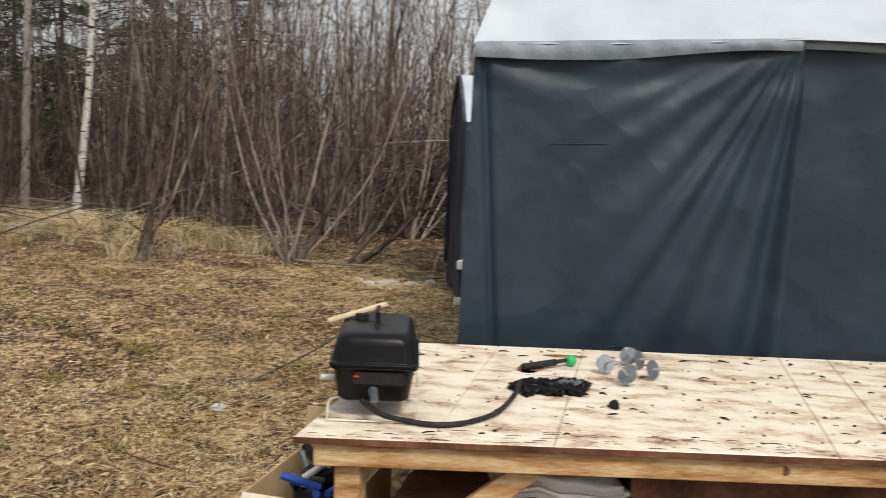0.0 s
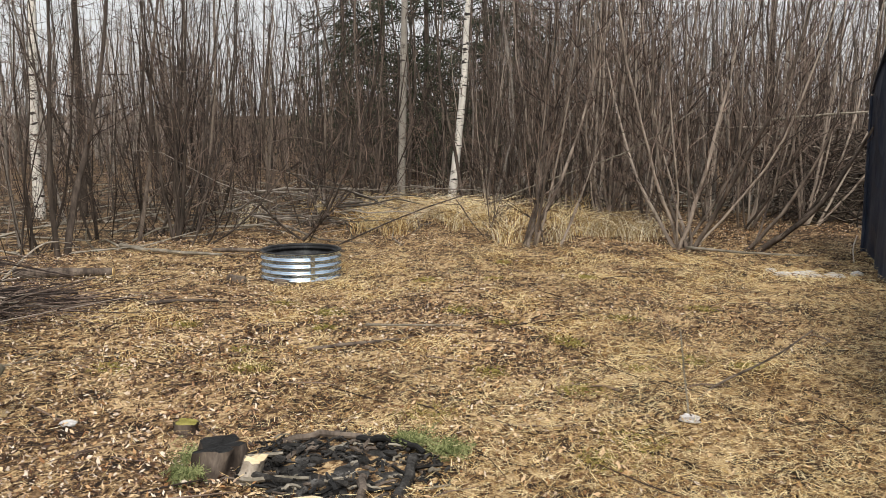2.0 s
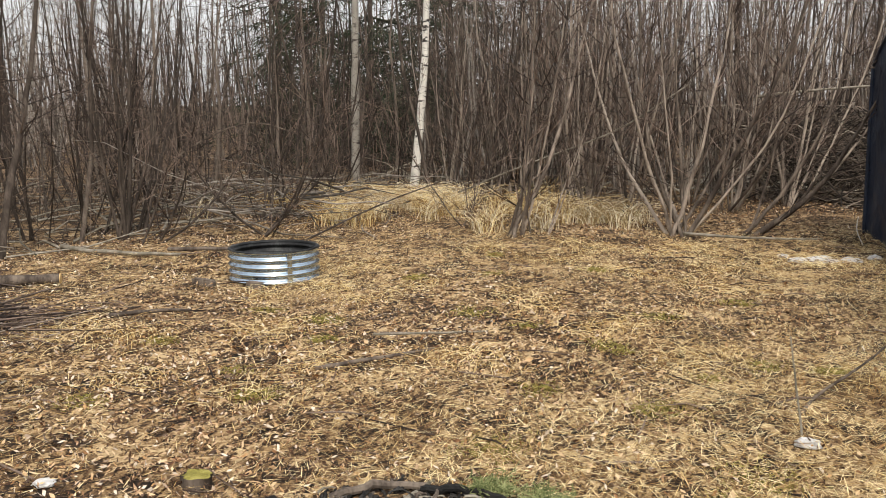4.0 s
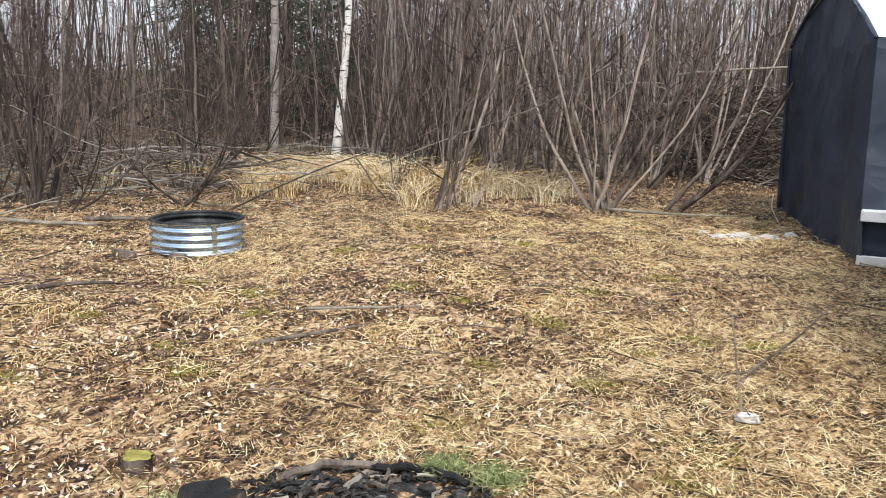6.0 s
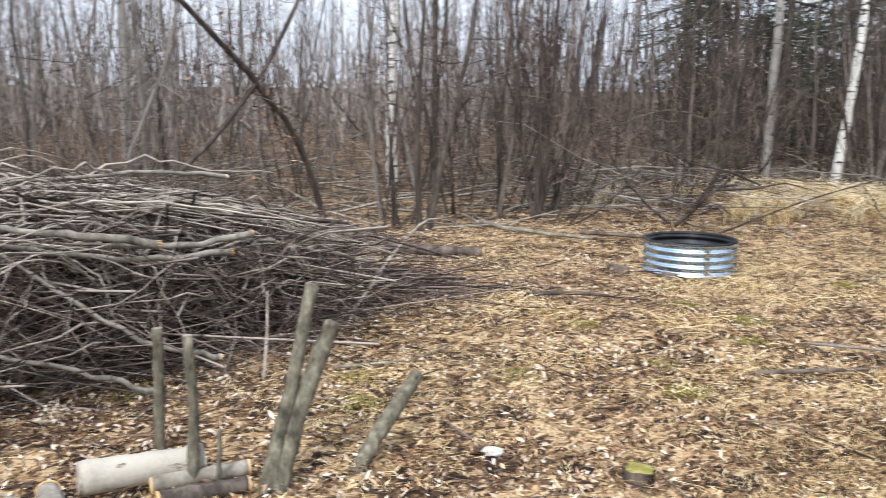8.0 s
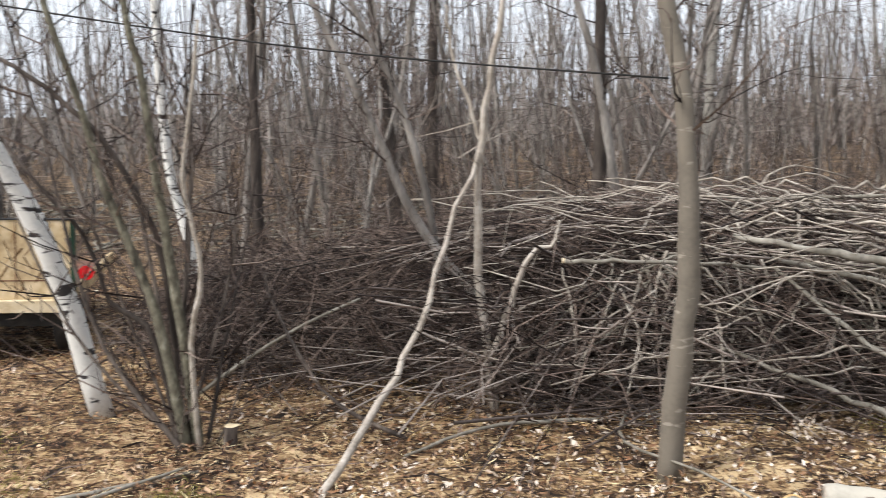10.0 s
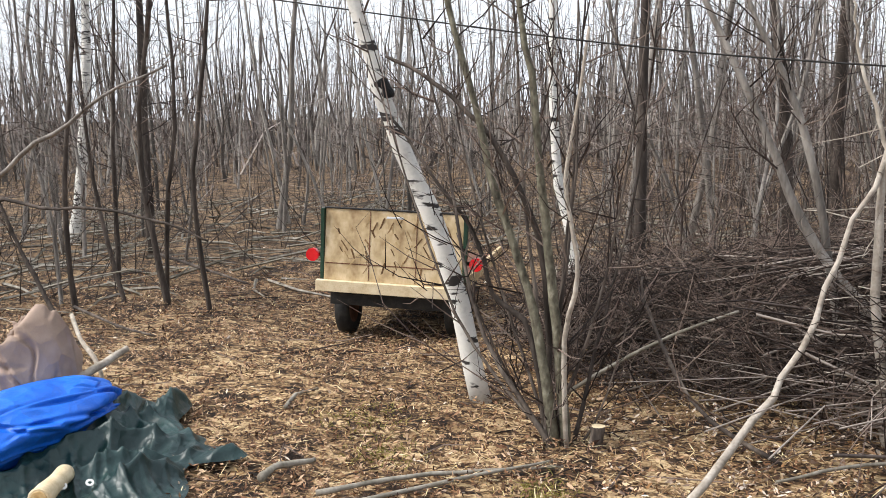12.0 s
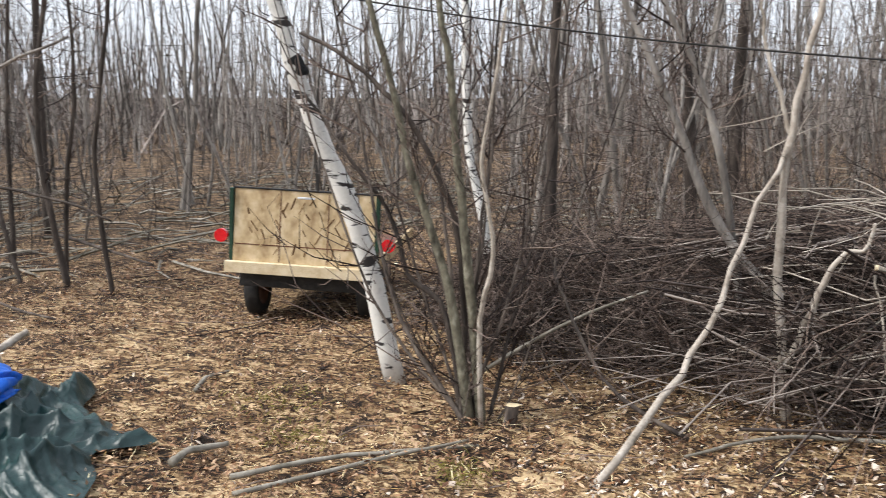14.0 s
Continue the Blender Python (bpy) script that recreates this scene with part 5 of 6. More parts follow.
stump(-2.83, 4.14, 0.13, 0.11, "short round log seat with pale sawn top by the fire", bark=BARK)
# the second stump's hollow is not modelled: its dark is a black top face
stump(-3.62, 4.50, 0.11, 0.125, "old brown stump, hollow painted black, beside the fire pit", wood=CHAR, lean=(0.03, 0.02), rough=0.6)
stump(-3.44, 4.50, 0.05, 0.10, "small pale split log beside the fire pit", bark=PALEBARK, lean=(0.06, 0.02), rough=0.5)
stump(-4.19, 4.95, 0.062, 0.022, "small mossy cut stump in the litter", bark=BARK, wood=MOSS, rough=0.6)
stump(-6.44, 0.64, 0.034, 0.10, "small cut stump with pale top", bark=BARK, lean=(-0.02, 0.02))
for x, y, s in ((-3.78, 4.6, 0.18), (-2.72, 5.18, 0.14), (-2.95, 5.22, 0.14), (-3.65, 4.35, 0.12)):
    TP = []
    for _ in range(70):
        a = rng.uniform(0, 2 * np.pi)
        q = np.array([x, y, 0.03 + float(height(x, y))])
        e = q + [math.cos(a) * s * rng.uniform(0.3, 1), math.sin(a) * s * rng.uniform(0.3, 1), rng.uniform(0, 0.05)]
        for g in np.linspace(0.2, 1, 7):
            b = q + (e - q) * g
            TP.append([b, b + rng.normal(0, 0.012, 3), b + rng.normal(0, 0.024, 3)])
    tagged(part("spruce_sprig", tubes(np.array(TP), np.tile([0.0022, 0.002, 0.001], (len(TP), 1)), 3), SPRUCE), "green spruce sprig lying by the fire pit", "branch", "spruce sprigs", kind="stuff")

# ---- steel fire ring ----
ring = thing("fire_ring", "round corrugated galvanized steel fire ring", "fire ring", at=(-6.70, 9.45, -0.095))
prof = [(0.434 + 0.013 * math.cos(q * 2 * math.pi), 0.045 + 0.285 * q / 4.0) for q in np.linspace(0, 4, 33)]


def lathe(profile, segments=64):
    V, k = [], len(profile)
    for j in range(segments):
        a = 2 * math.pi * j / segments
        V += [(r * math.cos(a), r * math.sin(a), z) for r, z in profile]
    Q = [(j * k + i, ((j + 1) % segments) * k + i, ((j + 1) % segments) * k + i + 1, j * k + i + 1) for j in range(segments) for i in range(k - 1)]
    return np.array(V), np.array(Q)


part("wall", lathe(prof), RINGSTEEL, ring, smooth=True)
part("liner", lathe([(r - 0.022, z + 0.002) for r, z in prof[::-1]]), SOOT, ring, "sooty dark inside", smooth=True)
part("rim", lathe([(0.442, 0.325), (0.444, 0.338), (0.43, 0.345), (0.412, 0.340), (0.408, 0.326)]), SOOT, ring, "dark rolled rim", smooth=True)
part("seam", box(0.012, 0.05, 0.27, (0.437, 0, 0.19), bevel=0.003), RINGSTEEL, ring)
ring.rotation_euler.z = radians(-38)
ring.scale = (0.97, 0.97, 0.97)
part("ash", lathe([(0.40, 0.02), (0.25, 0.06), (0.001, 0.07)], 24), ASH, ring, smooth=True)
for x, y, sx, sy, sz, m, lab in ((-6.60, 8.96, 0.15, 0.10, 0.07, BARK, "brown wood block under the fire ring"), (-7.0, 8.75, 0.20, 0.09, 0.07, BARK, "brown split wood block beside the fire ring")):
    tagged(part("wood_block", box(sx, sy, sz, (x, y, 0.03 + float(height(x, y))), (0, 8, 25), 0.012, 2), m), lab, "wood block")

# ---- sticks and scraps in the clearing ----
for pts, r in (([(-4.55, 6.55, 0.02), (-4.3, 6.75, 0.05), (-4.05, 7.2, 0.03)], 0.016), ([(-4.6, 7.4, 0.03), (-4.2, 7.55, 0.04), (-3.9, 7.75, 0.03)], 0.010), ([(-6.7, 7.2, 0.03), (-6.5, 7.35, 0.05), (-6.25, 7.6, 0.03)], 0.02),
               ([(-1.83, 6.45, 0.0), (-1.82, 6.8, 0.05), (-1.55, 7.3, 0.16), (-1.35, 7.6, 0.30)], 0.010), ([(-1.82, 6.3, 0), (-1.86, 6.32, 0.25), (-1.9, 6.35, 0.5)], 0.006), ([(-8.4, 10.0, 0.04), (-7.6, 10.2, 0.06), (-6.9, 10.6, 0.05)], 0.025), ([(-9.6, 9.7, 0.05), (-8.9, 9.5, 0.06), (-8.0, 9.7, 0.05)], 0.03),
               ([(-7.4, 11.2, 0.02), (-6.9, 12.1, 0.35), (-6.4, 13.0, 0.6)], 0.012), ([(-6.6, 13.9, 0.35), (-5.6, 13.9, 0.75), (-4.4, 13.75, 1.2), (-3.5, 13.6, 1.75)], 0.013), ([(-9.5, 11.0, 0.3), (-9.3, 11.2, 0.87), (-8.6, 11.7, 1.33), (-8.1, 12.0, 1.25), (-7.8, 12.2, 1.05)], 0.009), ([(-2.9, 15.5, 1.6), (-1.9, 15.6, 1.7), (-0.9, 15.7, 1.75)], 0.022), ([(-3.4, 12.9, 0.05), (-2.6, 12.7, 0.06), (-1.9, 12.9, 0.05)], 0.018),
               ([(-5.45, -0.62, 0.02), (-5.55, -0.6, 0.04), (-5.72, -0.5, 0.03)], 0.022), ([(-5.4, -0.3, 0.02), (-5.7, 0.05, 0.04), (-6.05, 0.6, 0.03)], 0.014), ([(-5.25, -0.2, 0.02), (-5.75, 0.25, 0.04), (-6.05, 0.55, 0.05)], 0.012), ([(-6.4, -1.1, 0.02), (-6.6, -1.15, 0.03), (-6.75, -1.1, 0.03)], 0.014),
               ([(-8.1, -4.3, 0.05), (-7.6, -3.4, 0.06), (-7.45, -2.9, 0.05)], 0.014), ([(-9.5, -4.6, 0.3), (-8.8, -3.8, 0.38), (-8.2, -2.6, 0.33)], 0.018), ([(-6.5, 1.5, 0.0), (-6.6, 1.1, 0.2), (-6.9, 0.8, 0.6), (-7.0, 0.75, 0.75)], 0.012), ([(-7.2, 0.28, 0.02), (-7.2, 0.60, 0.24), (-7.2, 0.93, 0.43), (-7.2, 1.22, 0.56)], 0.013), ([(-6.7, 2.5, 0.02), (-6.5, 1.9, 0.06), (-6.2, 1.5, 0.03)], 0.012),
               ([(-7.0, 2.7, 0.02), (-6.3, 2.5, 0.06), (-5.75, 2.75, 0.1), (-5.5, 3.0, 0.02)], 0.008), ([(-6.2, 4.9, 0.02), (-6.0, 5.3, 0.03), (-6.1, 5.7, 0.02)], 0.01)):
    tagged(part("fallen_stick", limb(pts, r, r * 0.55, 12, 7, 0.12 * r), GREYBARK if rng.uniform() < 0.6 else BARK, smooth=True), "bare fallen stick lying across the leaf litter", "stick", "sticks about the clearing")
n = 1500
XY = clear_of_pit(in_view(n, 2.4, 13, -28, 140))
n = len(XY)
yaw, L = rng.uniform(0, np.pi, n), rng.uniform(0.08, 0.5, n)
o = np.stack([XY[:, 0], XY[:, 1], height(XY[:, 0], XY[:, 1]) + 0.02], -1)
d = np.stack([np.cos(yaw), np.sin(yaw), rng.normal(0, 0.06, n)], -1) * L[:, None]
rr = rng.uniform(0.002, 0.006, n)
tagged(part("scattered_twigs", tubes(np.stack([o, o + d * 0.5 + rng.normal(0, 0.012, (n, 3)), o + d], 1), np.stack([rr, rr, rr * 0.5], 1), 4), TWIG), "small broken twigs scattered over the ground", "twigs", kind="stuff")


def blob(name, x, y, sx, sy, sz, mat, label, category, seed=0):
    bm = bmesh.new()
    bmesh.ops.create_icosphere(bm, subdivisions=3, radius=1)
    for v in bm.verts:
        v.co *= 1 + 0.35 * noise.noise(v.co * 2.2 + Vector((seed, 0, 0)))
        v.co = Vector((v.co.x * sx, v.co.y * sy, max(-0.01, v.co.z * sz)))
    bm.transform(pose(x, y, float(height(x, y)) + 0.01))
    return tagged(part(name, bm, mat, smooth=True), label, category)


for j, (x, y, r) in enumerate(((-2.1, 11.7, 0.10), (-1.95, 11.8, 0.14), (-1.78, 11.72, 0.09), (-1.86, 11.95, 0.08), (-1.62, 11.9, 0.10), (-1.4, 12.0, 0.07), (-2.25, 11.85, 0.06))):
    blob("snow_patch", x, y, r * 1.0, r * 0.7, 0.036, SNOW, "last thin patch of old snow in the grass", "snow", 1.7 * j)["group"] = "snow patches"
blob("paper_scrap", -1.80, 6.22, 0.06, 0.04, 0.025, SNOW, "pale crumpled paper scrap on the ground", "litter", 2)
blob("paper_scrap", -4.75, 4.65, 0.05, 0.04, 0.015, SNOW, "small pale scrap on the ground", "litter", 7)

# ---- work table ----
U, W = Vector((0.988, 0.152, 0)), Vector((0.06, 0.998, 0))
T0 = Vector((-0.55, 3.70, 0))


def on_table(u, w, z=0.76):
    q = T0 + U * u + W * w
    return Vector((q.x, q.y, z))


def slab(u0, u1, w0, w1, z0, z1, bevel=0.003):
    """A board in the table's own directions."""
    bm = bmesh.new()
    vs = [bm.verts.new((*on_table(u, w).xy, z)) for z in (z0, z1) for u, w in ((u0, w0), (u1, w0), (u1, w1), (u0, w1))]
    for f in ((3, 2, 1, 0), (4, 5, 6, 7), (0, 1, 5, 4), (1, 2, 6, 5), (2, 3, 7, 6), (3, 0, 4, 7)):
        bm.faces.new([vs[i] for i in f])
    if bevel:
        bmesh.ops.bevel(bm, geom=bm.edges[:], offset=bevel, segments=1, affect="EDGES")
    return bm


table = thing("work_table", "rough outdoor work table of plywood sheets on pine lumber", "table")
for u0, u1 in ((0.0, 0.452), (0.455, 0.870), (0.873, 1.838), (1.841, 2.08), (2.083, 3.3)):
    part("plywood_panel", slab(u0, u1, 0, 1.56, 0.742, 0.76), PLY, table)
part("edge_strip", slab(-0.002, 3.3, -0.004, 0.0, 0.735, 0.757, 0.001), DARKWOOD, table, "reddish stained plywood edge")
part("front_rail", slab(0.06, 3.28, 0.02, 0.06, 0.652, 0.742), LUMBER, table)
part("back_rail", slab(0.06, 3.28, 1.48, 1.52, 0.652, 0.742), LUMBER, table)
part("side_rail", slab(0.06, 0.10, 0.062, 1.478, 0.652, 0.742), LUMBER, table)
for u, w in ((0.12, 0.064), (0.12, 1.39), (0.33, 0.75), (3.1, 0.064), (3.1, 1.39), (1.7, 1.39)):
    part("leg", slab(u, u + 0.088, w, w + 0.088, -0.03, 0.742 if w > 0.5 else 0.741), LUMBER, table)
part("brace", beam(on_table(0.36, 0.10, 0.30), on_table(0.80, 0.085, 0.66), 0.038, 0.085), LUMBER, table)
knot = part("knot", rod(on_table(1.66, 0.019, 0.70), on_table(1.66, 0.0185, 0.70) + Vector((0, 0.004, 0)), 0.017, sides=14), DARKWOOD, table, "dark round knot")

# charcoal crumbs and leaf scraps on the table
pieces, slivers = [], []
for _ in range(240):
    q = on_table(rng.uniform(0.1, 3.2), rng.uniform(0.06, 1.5), 0.762)
    L, a = 0.006 + 0.05 * rng.uniform() ** 3, rng.normal(0.15, 0.6)
    r = rng.uniform(0.0012, 0.0042)
    d = np.array([math.cos(a), math.sin(a), 0]) * L
    p = np.array(q)
    pieces.append(tubes(np.array([[p, p + d * 0.5 + rng.normal(0, 0.004, 3) * (1, 1, 0) + [0, 0, r], p + d]]), np.array([[r, r, r * 0.5]]), 4))
for _ in range(130):
    q = on_table(rng.uniform(0.0, 3.2), 0.012 + 0.16 * rng.uniform() ** 2, 0.7615)
    L, a, r = rng.uniform(0.01, 0.07), rng.normal(0.15, 0.12), rng.uniform(0.0006, 0.0015)
    d = np.array([math.cos(a), math.sin(a), 0]) * L
    p = np.array(q)
    slivers.append(tubes(np.array([[p, p + d * 0.5 + [0, 0, r], p + d]]), np.array([[r, r, r * 0.4]]), 4))
tagged(part("wood_slivers", join(*slivers), DARKWOOD), "red-brown plywood slivers along the table's worn edge", "debris", kind="stuff")
tagged(part("table_debris", join(*pieces), CHAR), "dark crumbs and bark scraps strewn on the table", "debris", kind="stuff")
def stain(u, w, su, sw, mat, name, label, z=0.7615, seed=0):
    bm = bmesh.new()
    vs = []
    for j in range(22):
        a = 2 * math.pi * j / 22
        k = 1 + 0.45 * noise.noise(Vector((math.cos(a) * 1.7 + seed, math.sin(a) * 1.7, 0)))
        vs.append(bm.verts.new(on_table(u + math.cos(a) * su * k, w + math.sin(a) * sw * k, z)))
    f = bm.faces.new(vs)
    r = bmesh.ops.extrude_face_region(bm, geom=[f])
    bmesh.ops.translate(bm, verts=[v for v in r["geom"] if isinstance(v, bmesh.types.BMVert)], vec=(0, 0, 0.003))
    bmesh.ops.recalc_face_normals(bm, faces=bm.faces[:])
    return tagged(part(name, bm, mat), label, "scrap")


stain(0.66, 1.10, 0.07, 0.10, STAIN, "rusty_leaf_heap", "rust-brown wet leaf scraps on the table", seed=3)
stain(0.80, 1.38, 0.10, 0.02, STAIN, "rusty_leaf_heap", "rust-brown strip of bark on the table", seed=9)
stain(0.70, 1.02, 0.09, 0.035, WHITE, "white_rag", "crumpled white paper rag on the table", seed=5)
# charcoal lumps in a black heap
gloves = thing("work_gloves", "black heap of charcoal lumps lying on the table", "gloves", at=tuple(on_table(0.80, 0.70)))
for j in range(18):
    bm = bmesh.new()
    bmesh.ops.create_icosphere(bm, subdivisions=3, radius=1)
    for v in bm.verts:
        v.co *= 1 + 0.7 * noise.noise(v.co * 2.2 + Vector((j * 3.1, 0, 0)))
    bm.transform(pose(-0.13 + 0.015 * j, 0.07 * math.sin(j * 2.4) + 0.004 * j, 0.016, 0, 0, 47 * j) @ Matrix.Diagonal((0.045, 0.026, 0.019, 1)))
    part("glove_fold", bm, BLACK, gloves, smooth=True)
for j in range(3):
    part("steel_fitting", rod((0.02 + 0.03 * j, 0.03, 0.03), (0.05 + 0.03 * j, 0.07, 0.035), 0.012, sides=8), GALV, gloves, "grey metal fitting")
blob_at = on_table(1.06, 0.50)
bm = bmesh.new()
bmesh.ops.create_icosphere(bm, subdivisions=2, radius=0.022)
for v in bm.verts:
    v.co *= 1 + 0.3 * noise.noise(v.co * 60)
    v.co.z = max(v.co.z, -0.014)
bm.transform(Matrix.Translation(blob_at + Vector((0, 0, 0.014))))
tagged(part("charcoal_lump", bm, CHAR), "lump of black charcoal on the table", "charcoal")
# green-headed torch
torch = thing("hand_torch", "black hand tool with bright green knob on the table", "tool", at=tuple(on_table(0.80, 1.16)))
part("body", rod((-0.17, -0.14, 0.02), (-0.03, -0.02, 0.025), 0.016), RUBBER, torch, smooth=True)
part("neck", rod((-0.03, -0.02, 0.025), (0.02, 0.02, 0.03), 0.010), RUBBER, torch, smooth=True)
bm = bmesh.new()
bmesh.ops.create_uvsphere(bm, u_segments=14, v_segments=10, radius=0.026)
bm.transform(pose(0.04, 0.03, 0.026))
part("knob", bm, GREENPLASTIC, torch, "bright green plastic knob", smooth=True)
# galvanized disc anchors
for u, w, tilt, turn in ((1.00, 1.06, 62, 20), (1.10, 1.24, 55, -10), (1.15, 1.17, 70, 60), (1.10, 0.86, 50, -25), (1.21, 0.98, 72, 50)):
    a = thing("disc_anchor", "galvanized steel disc on a short threaded rod", "anchor", "disc anchors", tuple(on_table(u, w)))
    a.rotation_euler.z = radians(turn)
    m4 = pose(0, 0, 0.048, tilt, 0, 0)
    bm = rod((0, 0, -0.002), (0, 0, 0.002), 0.042, sides=26)
    bm.transform(m4)
    part("disc", bm, GALV, a)
    bm = rod((0, 0, 0.0), (0, 0.01, 0.13), 0.005, sides=8)
    bm.transform(pose(0, 0, 0.048, tilt + 12, 0, 0))
    part("threaded_rod", bm, WIRE, a)

# ---- portable grill ----
grill = thing("portable_grill", "closed black portable gas grill on wire legs", "grill", at=(-0.375, 4.16, 0.76))
grill.rotation_euler.z = radians(10)


def loft(sections):
    """Rounded rectangles (half x, half y, corner, z) skinned from bottom to top."""
    V, k = [], 40
    for hx, hy, c, z in sections:
        for j in range(k):
            a = 2 * math.pi * (j + 0.5) / k
            cx, cy = math.copysign(hx - c, math.cos(a)), math.copysign(hy - c, math.sin(a))
            V.append((cx + math.cos(a) * c, cy + math.sin(a) * c, z))
    bm = bmesh.new()
    vs = [bm.verts.new(v) for v in V]
    for i in range(len(sections) - 1):
        for j in range(k):
            bm.faces.new((vs[i * k + j], vs[i * k + (j + 1) % k], vs[(i + 1) * k + (j + 1) % k], vs[(i + 1) * k + j]))
    bm.faces.new(vs[:k][::-1])
    bm.faces.new(vs[-k:])
    return bm


part("firebox", loft([(0.115, 0.20, 0.03, 0.065), (0.128, 0.215, 0.04, 0.075), (0.145, 0.235, 0.04, 0.185), (0.146, 0.236, 0.04, 0.187), (0.157, 0.247, 0.04, 0.188), (0.158, 0.248, 0.04, 0.190), (0.158, 0.248, 0.04, 0.196)]), BLACK, grill, smooth=True)
part("lid", loft([(0.160, 0.250, 0.04, 0.197), (0.160, 0.250, 0.04, 0.207), (0.158, 0.248, 0.04, 0.209), (0.147, 0.237, 0.04, 0.210), (0.146, 0.236, 0.042, 0.213), (0.141, 0.230, 0.05, 0.270), (0.136, 0.224, 0.055, 0.290), (0.127, 0.214, 0.055, 0.303), (0.115, 0.200, 0.055, 0.310), (0.095, 0.180, 0.05, 0.3135), (0.05, 0.12, 0.03, 0.315)]), BLACK, grill, smooth=True)
part("lid_handle", box(0.016, 0.10, 0.016, (0.0, 0.02, 0.358), bevel=0.004), RUBBER, grill)
part("handle_post", box(0.018, 0.02, 0.046, (0.0, 0.02, 0.334), bevel=0.003), RUBBER, grill)
part("vent_cap", rod((-0.06, 0.05, 0.311), (-0.06, 0.05, 0.335), 0.026, sides=16), RUBBER, grill)
part("lid_slot", box(0.10, 0.008, 0.004, (0.01, -0.07, 0.3135), bevel=0.001), RUBBER, grill)
part("control_panel", box(0.19, 0.03, 0.05, (0.02, -0.232, 0.155), bevel=0.008, segments=2), RUBBER, grill)
part("red_button", box(0.018, 0.006, 0.008, (-0.06, -0.249, 0.165), bevel=0.002), RED, grill, "small red button")
part("regulator", rod((0.0, -0.245, 0.115), (0.01, -0.31, 0.10), 0.018, 0.013, 12), GALV, grill, "silver gas regulator")
part("side_knob", rod((-0.155, -0.02, 0.10), (-0.205, -0.02, 0.10), 0.012, sides=10), WHITE, grill, "pale side handle")
for sx in (-1, 1):
    for sy in (-1, 1):
        part("wire_leg", limb([(0.12 * sx, 0.20 * sy, 0.075), (0.155 * sx, 0.23 * sy, 0.07), (0.158 * sx, 0.26 * sy, 0.0), (0.158 * sx, 0.25 * sy, 0.004)], 0.004, 0.004, 10, 6), WIRE, grill, "pale wire leg", smooth=True)
part("cross_wire", limb([(-0.158, -0.25, 0.006), (0, -0.252, 0.006), (0.158, -0.25, 0.006)], 0.0035, 0.0035, 6, 6), WIRE, grill)
hose_pts = [(-0.36, 3.86, 0.855), (-0.30, 3.90, 0.80), (-0.22, 3.93, 0.775), (-0.10, 3.92, 0.772), (0.0, 3.98, 0.772), (0.09, 4.12, 0.775), (0.14, 4.32, 0.79), (0.15, 4.50, 0.80)]
tagged(part("gas_hose", limb(hose_pts, 0.010, 0.010, 40, 8), RUBBER, smooth=True), "black rubber gas hose curling across the table", "hose")
for pts, m in (([(-0.57, 4.17, 1.062), (-0.48, 4.22, 1.09), (-0.36, 4.25, 1.128)], PALECUT),):
    st = thing("split_stick", "pale split kindling stick lying on the grill lid", "stick", at=pts[0])
    bm = beam((0, 0, 0), Vector(pts[2]) - Vector(pts[0]), 0.026, 0.018, 0.004)
    part("wood", bm, m, st)

# ---- cardboard box with tools ----
carton = thing("cardboard_box", "open cardboard box with tools beside the table", "box", at=(-0.61, 4.30, 0))
carton.rotation_euler.z = radians(-6)
for sx, sy, x, y in ((0.40, 0.006, 0, -0.30), (0.40, 0.006, 0, 0.30), (0.006, 0.594, -0.197, 0), (0.006, 0.594, 0.197, 0)):
    part("side", box(sx, sy, 0.41, (x, y, 0.21), bevel=0), CARD, carton)
part("bottom", box(0.38, 0.58, 0.006, (0, 0, 0.012), bevel=0), CARD, carton)
part("flap", box(0.40, 0.005, 0.17, (0, 0.312, 0.50), (-8, 0, 0), bevel=0), CARD, carton)
part("flap", box(0.40, 0.005, 0.16, (0, -0.35, 0.352), (142, 0, 0), bevel=0), CARDPALE, carton, "pale folded flap")
tools = thing("tool_heap", "jumble of dark tools and blue handles in a box", "tools", at=(-0.60, 4.28, 0.02))
for j in range(22):
    a = rng.uniform(0, 2 * np.pi)
    c = Vector((rng.uniform(-0.10, 0.10), rng.uniform(-0.14, 0.14), 0.25 + 0.008 * j))
    d = Vector((math.cos(a), math.sin(a), rng.normal(0, 0.5))) * 0.075
    part("tool", rod(c - d, c + d, rng.uniform(0.008, 0.02), sides=8), (BLUEPLASTIC, RUBBER, GALV, RUBBER, WHITE)[j % 5], tools)
part("bin", lathe([(0.001, 0.0), (0.11, 0.0), (0.12, 0.36), (0.112, 0.36), (0.10, 0.02)], 20), RUBBER, tools, "round black bucket", smooth=True)
# stored things beneath the table
bm = box(0.50, 0.26, 0.075, (*on_table(0.87, 0.27).xy, 0.538), (0, 2, 9), 0.03, 3)
bmesh.ops.subdivide_edges(bm, edges=bm.edges[:], cuts=5, use_grid_fill=True)
for v in bm.verts:
    v.co += 0.03 * noise.noise_vector(v.co * 9)
    v.co.z = max(v.co.z, 0.501)
lower = thing("storage_shelf", "rough board shelf fixed beneath the table top", "shelf")
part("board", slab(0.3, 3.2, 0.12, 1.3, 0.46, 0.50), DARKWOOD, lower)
part("bracket", slab(0.3, 0.36, 0.3, 1.2, 0.0, 0.458), DARKWOOD, lower)
part("bracket", slab(2.6, 2.66, 0.3, 1.2, 0.0, 0.458), DARKWOOD, lower)
